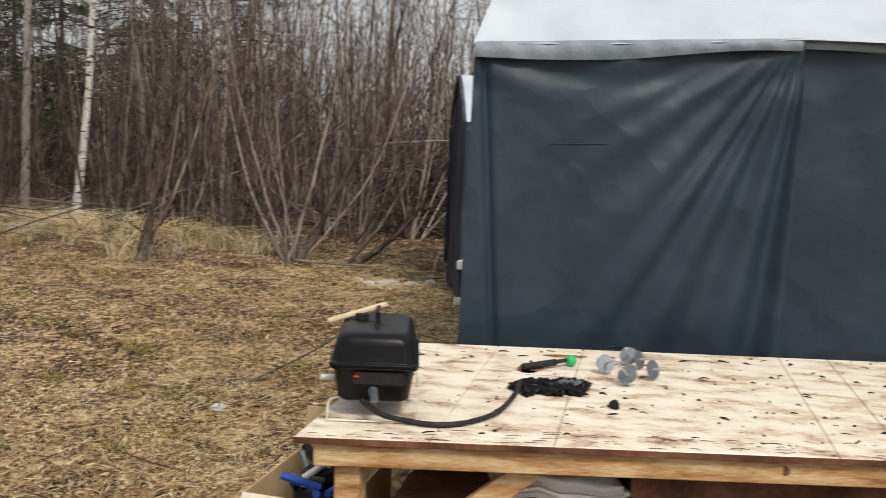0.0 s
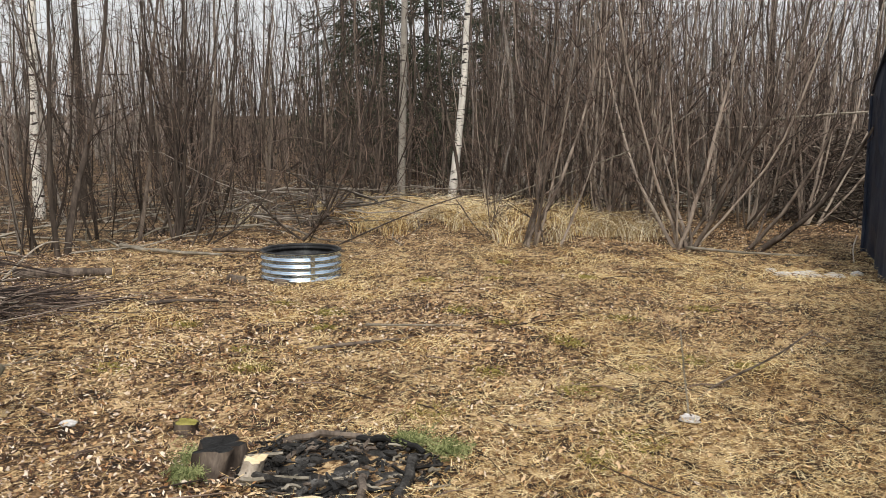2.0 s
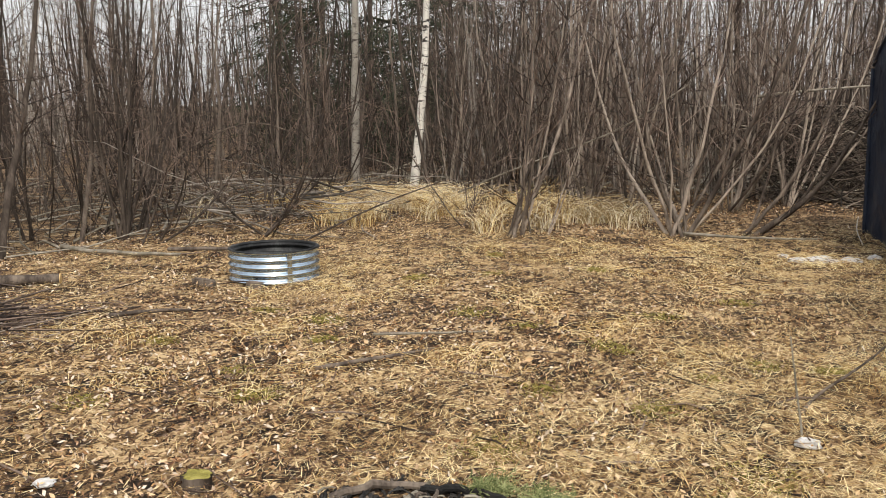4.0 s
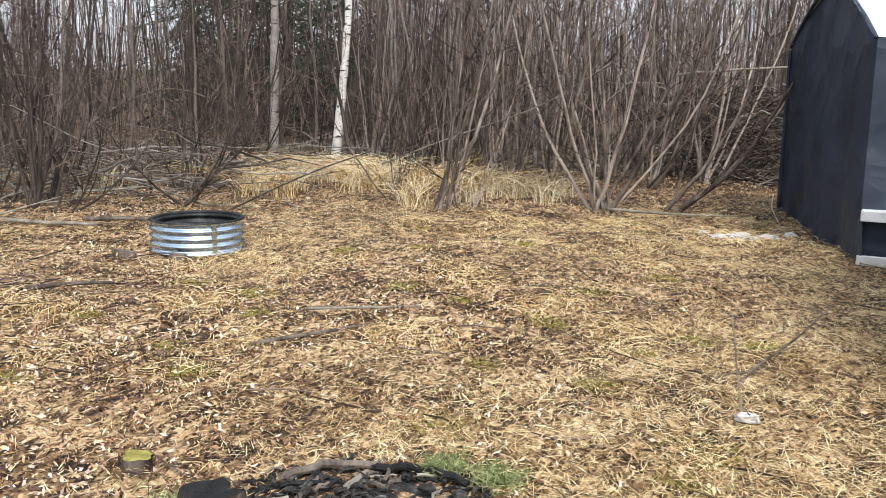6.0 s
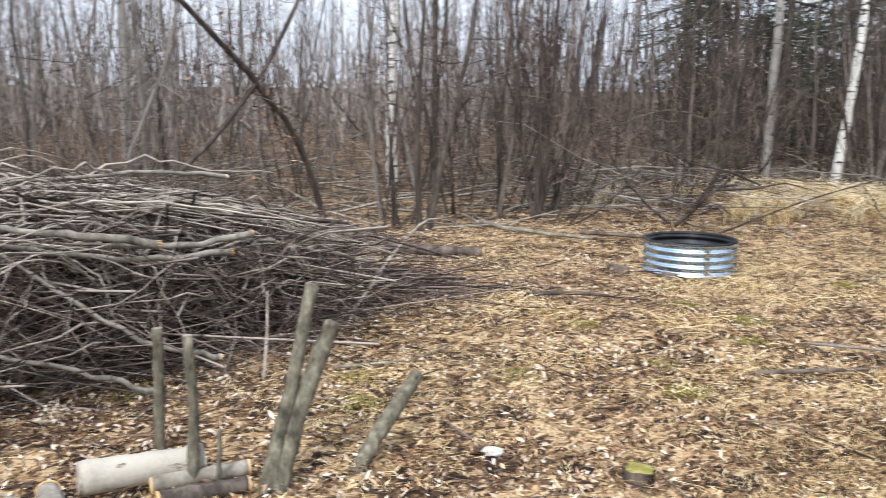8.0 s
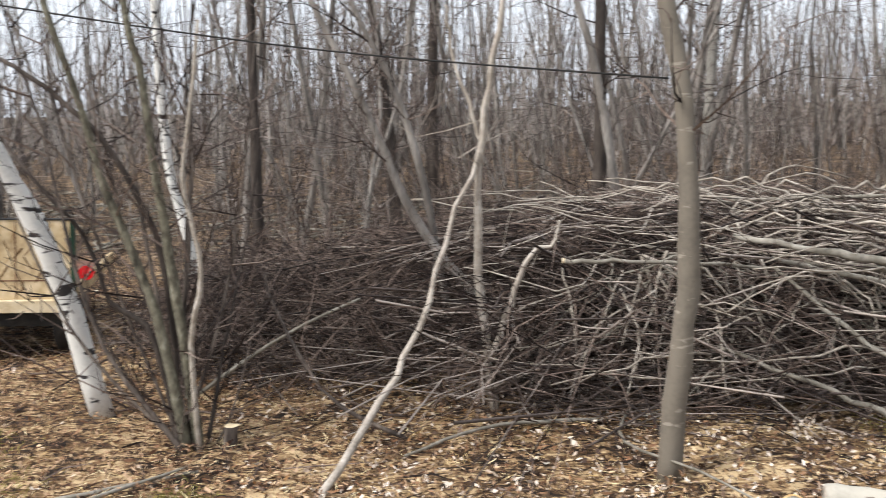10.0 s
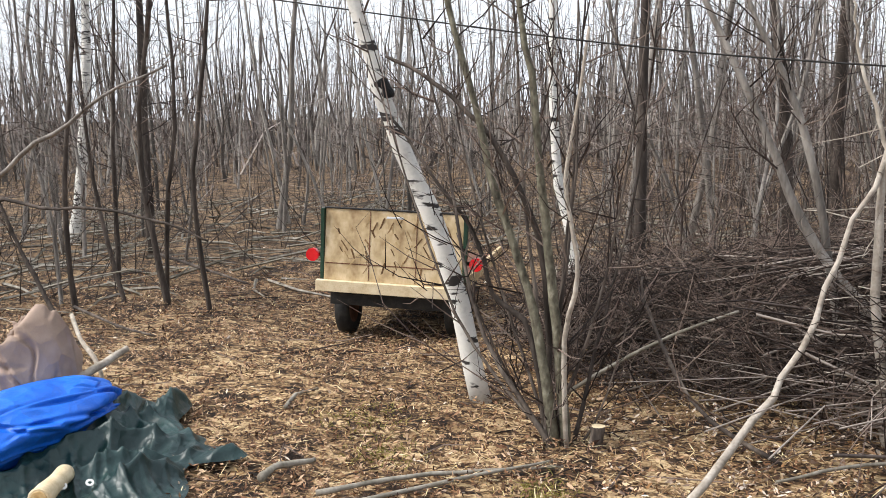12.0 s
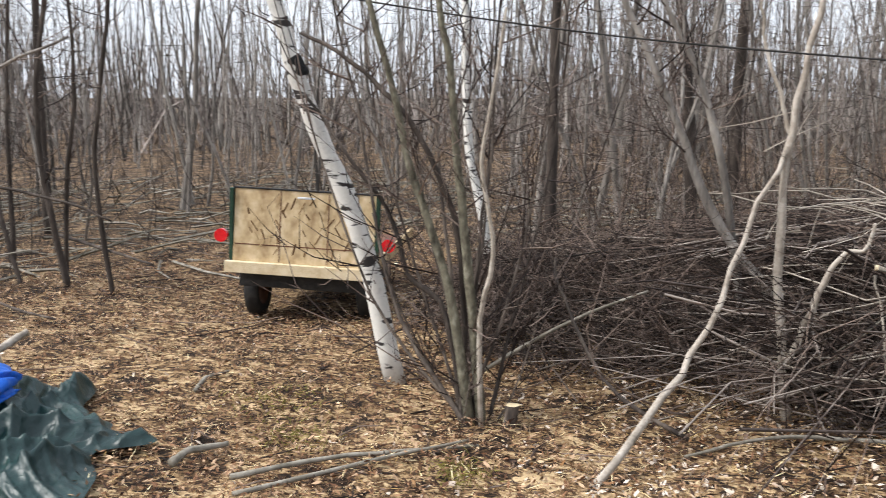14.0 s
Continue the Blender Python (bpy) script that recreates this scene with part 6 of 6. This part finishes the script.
tagged(part("white_plastic_sheet", bm, WHITE, smooth=True), "white crumpled plastic sheet stored under the table", "plastic sheet")
# dark flat slab on the shelf, below the front rail
tagged(part("dark_slab", slab(1.14, 2.9, 0.16, 1.1, 0.501, 0.61, 0.008), DARKWOOD), "dark flat slab under the table", "crate")


# ---- tarp shelters ----
def sheet(fn, nu, nv):
    """A draped sheet from a function of (u, v) in 0..1."""
    u, v = np.meshgrid(np.linspace(0, 1, nu), np.linspace(0, 1, nv), indexing="ij")
    V = fn(u, v).reshape(-1, 3)
    i = np.arange(nu * nv).reshape(nu, nv)[:-1, :-1]
    return V, np.stack([i, i + nv, i + nv + 1, i + 1], -1).reshape(-1, 4)


shed = thing("tarp_shelter", "large shelter with charcoal tarp walls and white roof", "shelter", at=(0, 0, 0))
S0, SU, SN = np.array([-0.245, 5.735, 0]), np.array([0.989, 0.145, 0]), np.array([0.145, -0.989, 0])
EAVE = 2.25


def front(u, v):
    """Wall from the left corner, 1.72 m wide, gathered at its top right corner."""
    s = u * 1.72
    top = EAVE + 0.09 * u
    fold = np.clip((s - 0.45) / 1.2, 0, 1) ** 0.8
    ang = np.arctan2(1.74 - s, (1 - v) * 2.2 + 0.12)
    wave = 0.055 * np.sin(ang * 34 + 0.8 * np.sin(ang * 11)) * fold * (1 - v) ** 0.7
    crease = -0.028 * np.exp(-(((s - (0.05 + 0.18 * (1 - v))) / 0.022) ** 2))
    belly = 0.03 * np.sin(np.pi * v) + 0.012 * np.sin(6 * s + 3 * v)
    swag = 0.018 * np.sin(40 * v + 6 * np.sin(s * 2)) * np.exp(-((v - 0.93) / 0.05) ** 2)
    flare = -0.03 * (1 - v) * (1 - u) ** 6
    z = 0.0 + (top - 0.0) * v
    out = wave + crease + belly + swag
    P = S0[None, None] + SU * (s + flare)[..., None] + SN * out[..., None]
    P[..., 2] = z
    return P


part("front_wall", sheet(front, 150, 70), TARP, shed, smooth=True)


def right_panel(u, v):
    s = 1.725 + u * 2.6
    out = -0.05 + 0.018 * np.sin(9 * s + np.sin(7 * v)) * (1 - 0.5 * v) - 0.02 * u
    P = S0[None, None] + SU * s[..., None] + SN * out[..., None]
    P[..., 2] = (EAVE + 0.085 - 0.05 * np.sin(np.pi * np.minimum(u * 1.4, 1))) * v
    return P


part("side_panel", sheet(right_panel, 60, 30), TARP, shed, smooth=True)


def roof(u, v):
    s = -0.01 + u * 4.3
    sag = 0.03 * np.sin(np.pi * np.clip(s / 1.72, 0, 1)) + 0.02 * np.abs(np.sin(np.pi * s / 0.9)) * v
    edge = EAVE + 0.09 * np.clip(s / 1.72, 0, 1) + 0.012
    P = S0[None, None] + SU * (s + 0.42 * v * (1 - u))[..., None] - SN * (v * 1.7 - 0.04)[..., None]
    P[..., 2] = edge + v * 1.15 - sag * (0.4 + v)
    return P


part("roof_slope", sheet(roof, 70, 20), ROOF, shed, "bright white roof sheet", smooth=True)


def hem(u, v):
    s = u * 4.28
    q = np.clip(s / 1.72, 0, 1)
    out = np.where(s < 1.72, 0.035, -0.02)
    P = S0[None, None] + SU * s[..., None] + SN * (out + 0.012 * np.sin(np.pi * v) + 0.008 * np.sin(14 * s) + 0.004 * np.sin(37 * s + 3 * v))[..., None]
    drop = np.where(s < 1.72, 0.065 + 0.02 * np.sin(3.3 * s + 0.6) + 0.035 * np.exp(-((s - 0.9) / 0.5) ** 2), 0.05)
    P[..., 2] = EAVE + 0.02 + 0.09 * q - drop * (1 - v)
    return P


part("roof_hem", sheet(hem, 160, 6), material("grey_roof_hem", [(0.15, 0.185, 0.215), (0.22, 0.262, 0.30), (0.32, 0.365, 0.41)], 3, 0.5, 0.2), shed, "grey overlapping hem of the roof sheet", smooth=True)


def left_wall(u, v):
    P = S0[None, None] - SN * (u * 3.4)[..., None] + SU * (0.02 * np.sin(8 * u) + 0.85 * u)[..., None]
    P[..., 2] = (EAVE + 1.1 * (1 - np.abs(2 * u - 1))) * v
    return P


part("gable_wall", sheet(left_wall, 30, 16), TARP, shed, smooth=True)


def back_roof(u, v):
    P = roof(u, 1 + 0 * v) - SN * (v * 1.7)[..., None]
    P[..., 2] -= v * 1.15
    return P


part("back_roof_slope", sheet(back_roof, 20, 8), ROOF, shed, smooth=True)
part("back_wall", sheet(lambda u, v: S0 - SN * 3.42 + SU * (0.85 + u * 3.45)[..., None] + np.array([0, 0, 1]) * (EAVE * v)[..., None], 10, 6), TARP, shed)
# fold lines pressed in the front tarp
for v0, s0, s1 in ((0.775, 0.43, 0.72), (0.30, 0.78, 1.0)):
    pts = [tuple(front(np.array([[q / 1.72]]), np.array([[v0]]))[0, 0] + SN * 0.004) for q in np.linspace(s0, s1, 6)]
    part("fold_line", limb(pts, 0.002, 0.002, 12, 6), TARP, shed, smooth=True)

# dark tent-like shelter further back
hut = thing("gable_shelter", "dark navy tarp shelter with pale roof, closed front", "shelter")
HA, HB = np.array([-0.90, 10.75, 0]), np.array([-1.47, 13.75, 0])
HU = (HB - HA) / np.linalg.norm(HB - HA)
HR = np.array([HU[1], -HU[0], 0])
HW = float(np.linalg.norm(HB - HA))


def gable_top(u):
    """Height of the rounded gable over its width."""
    return 1.93 + 0.58 * (1 - np.abs(2 * u - 1) ** 1.5)


def hut_end(u, v):
    b = 0.03 * np.sin(5 * u + 2 * v) + 0.05 * np.exp(-((u - 0.4) / 0.03) ** 2) * (1 - v) + 0.022 * np.sin(23 * u + 1.5 * v) * (1.2 - v)
    b = b * np.minimum(1, u / 0.06) * np.minimum(1, (1 - u) / 0.06)
    P = HA[None, None] + HU * (u * HW)[..., None] - HR * b[..., None]
    P[..., 2] = gable_top(u) * v
    return P


part("gable_wall", sheet(hut_end, 60, 30), NAVY, hut, smooth=True)


def hut_side(u, v):
    s = u * 3.6
    b = (0.03 * np.sin(9 * s + 3.5 * v) * (1.1 - v) + 0.05 * (1 - v)) * np.minimum(1, s / 0.35)
    P = HA[None, None] + HR * s[..., None] - HU * b[..., None]
    P[..., 2] = 1.93 * v
    return P


HUTSIDE = material("blue_grey_tarp", [(0.020, 0.028, 0.043), (0.030, 0.041, 0.060), (0.045, 0.059, 0.082)], 2.0, 0.5, 0.12, fine=200, spec=0.35)
wrinkles(HUTSIDE, (1.8, 6), (0.5, 0.2))
part("side_wall", sheet(hut_side, 60, 20), HUTSIDE, hut, smooth=True)


def hut_roof(u, v):
    P = HA[None, None] + HR * (u * 3.6 - 0.03)[..., None] + HU * (v * HW)[..., None]
    P[..., 2] = gable_top(v) + 0.01 - 0.02 * np.sin(np.pi * np.clip(u * 2 % 1, 0, 1))
    return P


part("roof_sheet", sheet(hut_roof, 24, 30), ROOF, hut, "pale white roof sheet", smooth=True)
part("far_wall", sheet(lambda u, v: HB + HR * (u * 3.6)[..., None] + np.array([0, 0, 1]) * (1.93 * v)[..., None], 8, 6), NAVY, hut)
part("end_wall", sheet(lambda u, v: HA + HR * 3.6 + HU * (u * HW)[..., None] + np.array([0, 0, 1]) * (gable_top(u) * v)[..., None], 20, 6), NAVY, hut)
trim = [tuple(HA + HU * (u * HW) + HR * -0.012 + np.array([0, 0, gable_top(u) + 0.005])) for u in np.linspace(0, 1, 16)]
part("roof_rope", limb(trim, 0.018, 0.018, 40, 8), NAVY, hut, "dark rolled roof edge", smooth=True)
part("corner_pole", rod(HB - HR * 0.01, HB - HR * 0.01 + np.array([0, 0, 1.9]), 0.025), NAVY, hut)
part("tie_rope", limb([tuple(HB - HR * 0.08 + np.array([0, 0, 0.22])), tuple(HB - HR * 0.15 - HU * 0.3 + np.array([0, 0, 0.10])), tuple(HB - HR * 0.2 - HU * 0.9 + np.array([0, 0, 0.02]))], 0.006, 0.006, 10, 6), WIRE, hut, "white tie cord", smooth=True)
# low white-edged step before the shelter
step = thing("doorstep_frame", "low step with weathered white boards before the shelter", "step", at=(-0.93, 10.72, 0))
step.rotation_euler.z = radians(-9.5)
part("top_board", box(1.5, 0.20, 0.09, (0.78, 0, 0.43), bevel=0.004), GREYPAINT, step)
part("bottom_board", box(1.5, 0.06, 0.08, (0.78, -0.12, 0.05), bevel=0.004), GREYPAINT, step)
part("side_flap", beam((0.02, -0.02, 0.40), (0.05, -0.10, 0.0), 0.012, 0.12), TARP, step, "dark grey side flap")
part("riser", box(1.46, 0.02, 0.36, (0.78, 0.03, 0.21), bevel=0.002), NAVY, step, "dark sheet behind the boards")

# ---- utility trailer ----
tr = thing("utility_trailer", "small homemade trailer with strand board tailgate, red lights", "trailer", at=(-8.345, -1.40, 0))
tr.rotation_euler = (0, radians(0), radians(101.5))
TL = 2.8  # the body hangs lower on one side, degrees


def body_part(name, bm, m, label="", parent=None):
    bm.transform(pose(0, 0, 0.36, 0, TL, 0) @ pose(0, 0, -0.36))
    return part(name, bm, m, parent or tr, label)


gate = body_part("tailgate", box(1.06, 0.02, 0.54, (0, 0, 0.64), (-4, 0, 0), bevel=0.003), OSB, "tan strand board tailgate")
for j in range(46):
    a = rng.uniform(-40, 40) + 90
    up = rng.uniform(0.44, 0.84)
    body_part("wood_strand", box(rng.uniform(0.04, 0.11), 0.002, rng.uniform(0.006, 0.014), (rng.uniform(-0.46, 0.46), -0.0115 + 0.07 * (up - 0.64), up), (-4, a, 0), bevel=0), STRAND, parent=gate)
for x in (-0.18, 0.18):
    body_part("groove", box(0.006, 0.002, 0.52, (x, -0.012, 0.64), (-4, 0, 0), bevel=0), DARKWOOD, parent=gate)
body_part("groove", box(1.04, 0.003, 0.007, (0, -0.021, 0.50), bevel=0), DARKWOOD, parent=gate)
body_part("latch_handle", box(0.13, 0.012, 0.016, (0.02, -0.035, 0.865), bevel=0.003), GREYPAINT, "white latch handle", gate)
body_part("bumper_board", box(1.16, 0.05, 0.085, (0, -0.05, 0.33), bevel=0.004), PALECUT, "pale fresh lumber bumper board")
for sx in (-1, 1):
    body_part("side_board", box(0.03, 1.7, 0.09, (0.55 * sx, 0.88, 0.40), bevel=0.003), OSB)
    body_part("corner_post", box(0.028, 0.045, 0.56, (0.547 * sx, 0.0, 0.63), bevel=0.003), GREENP, "green painted corner post")
    lamp = body_part("tail_light", rod((0.63 * sx, -0.012, 0.55), (0.63 * sx, 0.022, 0.55), 0.05, sides=20), RED, "round red tail light")
    body_part("light_bracket", box(0.06, 0.012, 0.03, (0.585 * sx, 0.036, 0.55), bevel=0.002), RUBBER, parent=lamp)
    wheel = thing("wheel", "black rubber trailer wheel", "")
    wheel.parent = tr
    wheel.location = (0.43 * sx, 0.26, 0.14)
    wheel.rotation_euler.y = radians(90)
    t_ob = part("tyre", lathe([(0.13, -0.045), (0.19, -0.055), (0.215, -0.045), (0.222, 0.0), (0.215, 0.045), (0.19, 0.055), (0.13, 0.045)], 32), RUBBER, wheel, smooth=True)
    part("rim", lathe([(0.001, -0.02), (0.10, -0.03), (0.135, -0.042), (0.135, 0.042), (0.10, 0.03), (0.001, 0.02)], 24), DARKWOOD, wheel)
body_part("floor_board", box(1.08, 1.7, 0.03, (0, 0.86, 0.355), bevel=0.003), DARKWOOD)
body_part("frame_beam", box(0.98, 0.05, 0.12, (0, 0.12, 0.265), bevel=0.003), RUBBER)
# black strip and panel added to give the deep shade under the body
body_part("underside_shade_strip", box(1.0, 0.03, 0.13, (0, 0.06, 0.235), bevel=0.003), RUBBER)
body_part("underside_shade_panel", box(1.0, 0.9, 0.03, (0, 0.50, 0.20), bevel=0.003), RUBBER)
body_part("axle", rod((-0.45, 0.30, 0.25), (0.45, 0.30, 0.25), 0.025), RUBBER)
for sx in (-1, 1):
    body_part("mudguard", box(0.16, 0.50, 0.03, (0.47 * sx, 0.30, 0.325), bevel=0.004), RUBBER)
body_part("gate_cap", box(1.08, 0.03, 0.012, (0, 0.018, 0.914), bevel=0.002), RUBBER, "dark strip along the top edge")
body_part("tow_bar", beam((0, 1.7, 0.31), (0, 2.7, 0.31), 0.06, 0.06), RUBBER)
part("jockey_post", rod((0, 2.65, -0.03), (0, 2.65, 0.34), 0.025), RUBBER, tr)

# ---- tarps on the ground ----
def spread_sheet(name, cx, cy, base, lobes, mat, n=190):
    """A sheet lying on the ground with pointed corners and long sharp folds."""
    r = random.Random(4)
    ways = [(1.9 + r.uniform(-0.75, 0.75), r.uniform(0, 9), f, k) for f, k in ((1.9, 0.11), (2.8, 0.11), (3.9, 0.095), (5.3, 0.065), (7.7, 0.032), (11.0, 0.014))]
    bm = bmesh.new()
    bmesh.ops.create_grid(bm, x_segments=n, y_segments=n, size=1)
    for v in bm.verts:
        x, y = v.co.x, v.co.y
        q = max(abs(x), abs(y))
        a = math.atan2(y, x)
        far = base * (1 + 0.10 * noise.noise(Vector((math.cos(a) * 5, math.sin(a) * 5, 2))))
        for at, width, more in lobes:
            gap = (math.degrees(a) - at + 180) % 360 - 180
            far += more * math.exp(-((gap / width) ** 2))
        p = Vector((math.cos(a), math.sin(a), 0)) * far * q
        warp = noise.noise_vector(p * 1.3 + Vector((5, 2, 0))) * 0.30
        z = 0.0
        for turn, shift, f, k in ways:
            t = (p.x + warp.x) * math.cos(turn) + (p.y + warp.y) * math.sin(turn)
            local = 0.55 + 1.3 * noise.noise(p * 1.1 + Vector((shift, f, 0)))
            z += k * max(0.0, min(1.0, local)) * (1 - abs(math.sin(math.pi * (t * f + shift)))) ** 1.6
        v.co = Vector((cx + p.x, cy + p.y, 0.022 + z * (1.02 - q**10) * (1.1 - 0.65 * q) + 0.05 * math.exp(-((q / 0.5) ** 2))))
    return part(name, bm, mat, None, smooth=True)


def folded(name, at, size, mat, turn=0.0, seed=1, planes=15, creases=12, deep=0.10, tilt=0.0, detail=6, flat=0.84):
    """A soft mass of folded sheet: flat facets meeting in soft edges, cut by long creases."""
    r = np.random.default_rng(seed)
    bm = bmesh.new()
    bmesh.ops.create_icosphere(bm, subdivisions=detail, radius=1)
    D = np.array([v.co[:] for v in bm.verts])
    D /= np.linalg.norm(D, axis=1)[:, None]
    N = r.normal(0, 1, (planes, 3))
    N /= np.linalg.norm(N, axis=1)[:, None]
    reach = r.uniform(flat, 1.0, planes)[None] / np.maximum(D @ N.T, 0.08)
    rad = np.minimum(-np.log(np.exp(-16 * reach).sum(1) + np.exp(-16 * 1.15)) / 16, 1.15)
    for _ in range(creases):
        m = r.normal(0, 1, 3) * (0.35, 1, 1)
        m /= np.linalg.norm(m)
        c = r.normal(0, 1, 3)
        c /= np.linalg.norm(c)
        bend = 0.16 * np.sin(3.5 * D @ r.normal(0, 1, 3))
        g = D @ m + bend + r.uniform(-0.4, 0.4)
        k = np.clip((D @ c + 0.1) * 1.6, 0, 1) * deep * r.uniform(0.5, 1.3)
        rad += k * (0.7 * np.exp(-np.abs((g - 0.10) / 0.07)) - np.exp(-((g / 0.05) ** 2)))
    for v, k, d in zip(bm.verts, rad, D):
        v.co = Vector(d * k)
        v.co.z = max(v.co.z, -0.9)
    bm.transform(pose(*at, tilt, 0, turn) @ Matrix.Diagonal((*size, 1)))
    return part(name, bm, mat, None, smooth=True)


green = thing("green_tarp", "dark green crumpled tarp spread on the ground", "tarp")
spread_sheet("sheet", -5.45, -1.55, 0.50, ((187, 9, 0.27), (212, 18, 0.40), (107, 9, 0.26), (150, 14, -0.06), (56, 20, 0.46), (-30, 55, 0.35)), GREENTARP).parent = green
for x, y, z in ((-4.91, -1.23, 0.10), (-5.01, -1.18, 0.085)):
    eye = part("eyelet", lathe([(0.008, 0.0), (0.018, 0.0), (0.018, 0.004), (0.008, 0.004), (0.008, 0.0)], 14), WHITE, green, "white eyelet")
    eye.location = (x, y, z)
    eye.rotation_euler = (radians(-30), radians(20), 0)
blue = thing("blue_tarp", "bright blue folded tarp lying on the green one", "tarp")
folded("folded_sheet", (-5.22, -1.80, 0.19), (0.54, 0.29, 0.16), BLUETARP, 3, 12, 18, 11, 0.10, 8).parent = blue
folded("loose_corner", (-5.50, -1.76, 0.22), (0.21, 0.2, 0.12), BLUETARP, -30, 7, 14, 7, 0.12).parent = blue
tagged(folded("canvas_sack", (-5.62, -2.10, 0.33), (0.22, 0.20, 0.33), CANVAS, 40, 35, 10, 9, 0.17, flat=0.74), "taupe canvas sack slumped against the blue tarp", "sack")
peeled = log("peeled_log", (-4.72, -1.16, 0.13), (-5.02, -1.33, 0.10), 0.043, PALECUT, "peeled log end sticking out of the green tarp", wood=PALECUT)
part("heartwood", rod((0.006, 0.004, 0.0), (0.0125, 0.0075, 0.0005), 0.033, sides=16), CUT, peeled, "brown heartwood")
for pts, r in (([(-5.70, -1.94, 0.27), (-5.9, -1.93, 0.31), (-6.08, -1.91, 0.36)], 0.024), ([(-6.01, -2.02, 0.02), (-6.03, -2.06, 0.21), (-6.06, -2.14, 0.30), (-6.17, -2.34, 0.37), (-6.28, -2.5, 0.47)], 0.015)):
    tagged(part("forked_stick", limb(pts, r, r * 0.8, 12, 8, 0.0015), PALEBARK, smooth=True), "pale forked stick propped on the tarps", "stick", "sticks about the clearing")
# ---- line strung between the trees ----
line = [(-5.96, 2.62, 1.69), (-6.3, 1.1, 1.86), (-6.68, -0.72, 2.17), (-7.6, -3.4, 2.7), (-9.2, -5.0, 3.3)]
tagged(part("cord", limb(line, 0.0045, 0.0045, 30, 6), RUBBER, smooth=True), "dark cord strung from the grey trunk to trees", "cord")
# brown leaves still clinging to twigs behind the pile
TP, tips = [], []
for j in range(60):
    g = rng.uniform(0, 1)
    q = np.array([-9.69, 7.27, 0.93]) * (1 - g) + np.array([-9.5, 6.0, 2.2]) * g
    e = q + rng.normal(0, 1, 3) * (0.2, 0.32, 0.22)
    TP.append([q, (q + e) / 2 + rng.normal(0, 0.03, 3), e])
    tips += [e * k + q * (1 - k) for k in (0.6, 0.8, 1.0)]
tagged(part("leafy_twigs", tubes(np.array(TP), np.tile([0.004, 0.003, 0.0015], (len(TP), 1)), 3), TWIG), "thin twigs on the leaning trunks behind the pile", "twigs", kind="stuff")
tips = np.array(tips)
V, Q = thin_bits(tips[:, :2], rng.uniform(0.03, 0.07, len(tips)), rng.uniform(0.015, 0.035, len(tips)), 0.0, 0.8)
V = V.reshape(-1, 4, 3)
V[..., 2] += (tips[:, 2] - height(tips[:, 0], tips[:, 1]))[:, None]
tagged(part("clinging_leaves", (V.reshape(-1, 3), Q), MOULD), "red-brown dead leaves clinging to twigs", "leaves", kind="stuff")
# crossed dark leaning trunks behind the pile
for pts, r in (([(-9.75, 7.6, 0.0), (-9.69, 7.27, 0.93), (-9.6, 6.68, 1.59), (-9.46, 5.77, 2.36), (-9.3, 5.0, 3.0)], 0.035), ([(-9.4, 5.2, 0.4), (-9.5, 6.0, 0.99), (-9.61, 6.74, 1.69), (-9.7, 7.3, 2.5)], 0.03)):
    tagged(part("leaning_trunk", limb(pts, r, r * 0.6, 14, 8, 0.01), DARKBARK, smooth=True), "dark bent trunk leaning behind the brush pile", "tree", "leaning trunks")
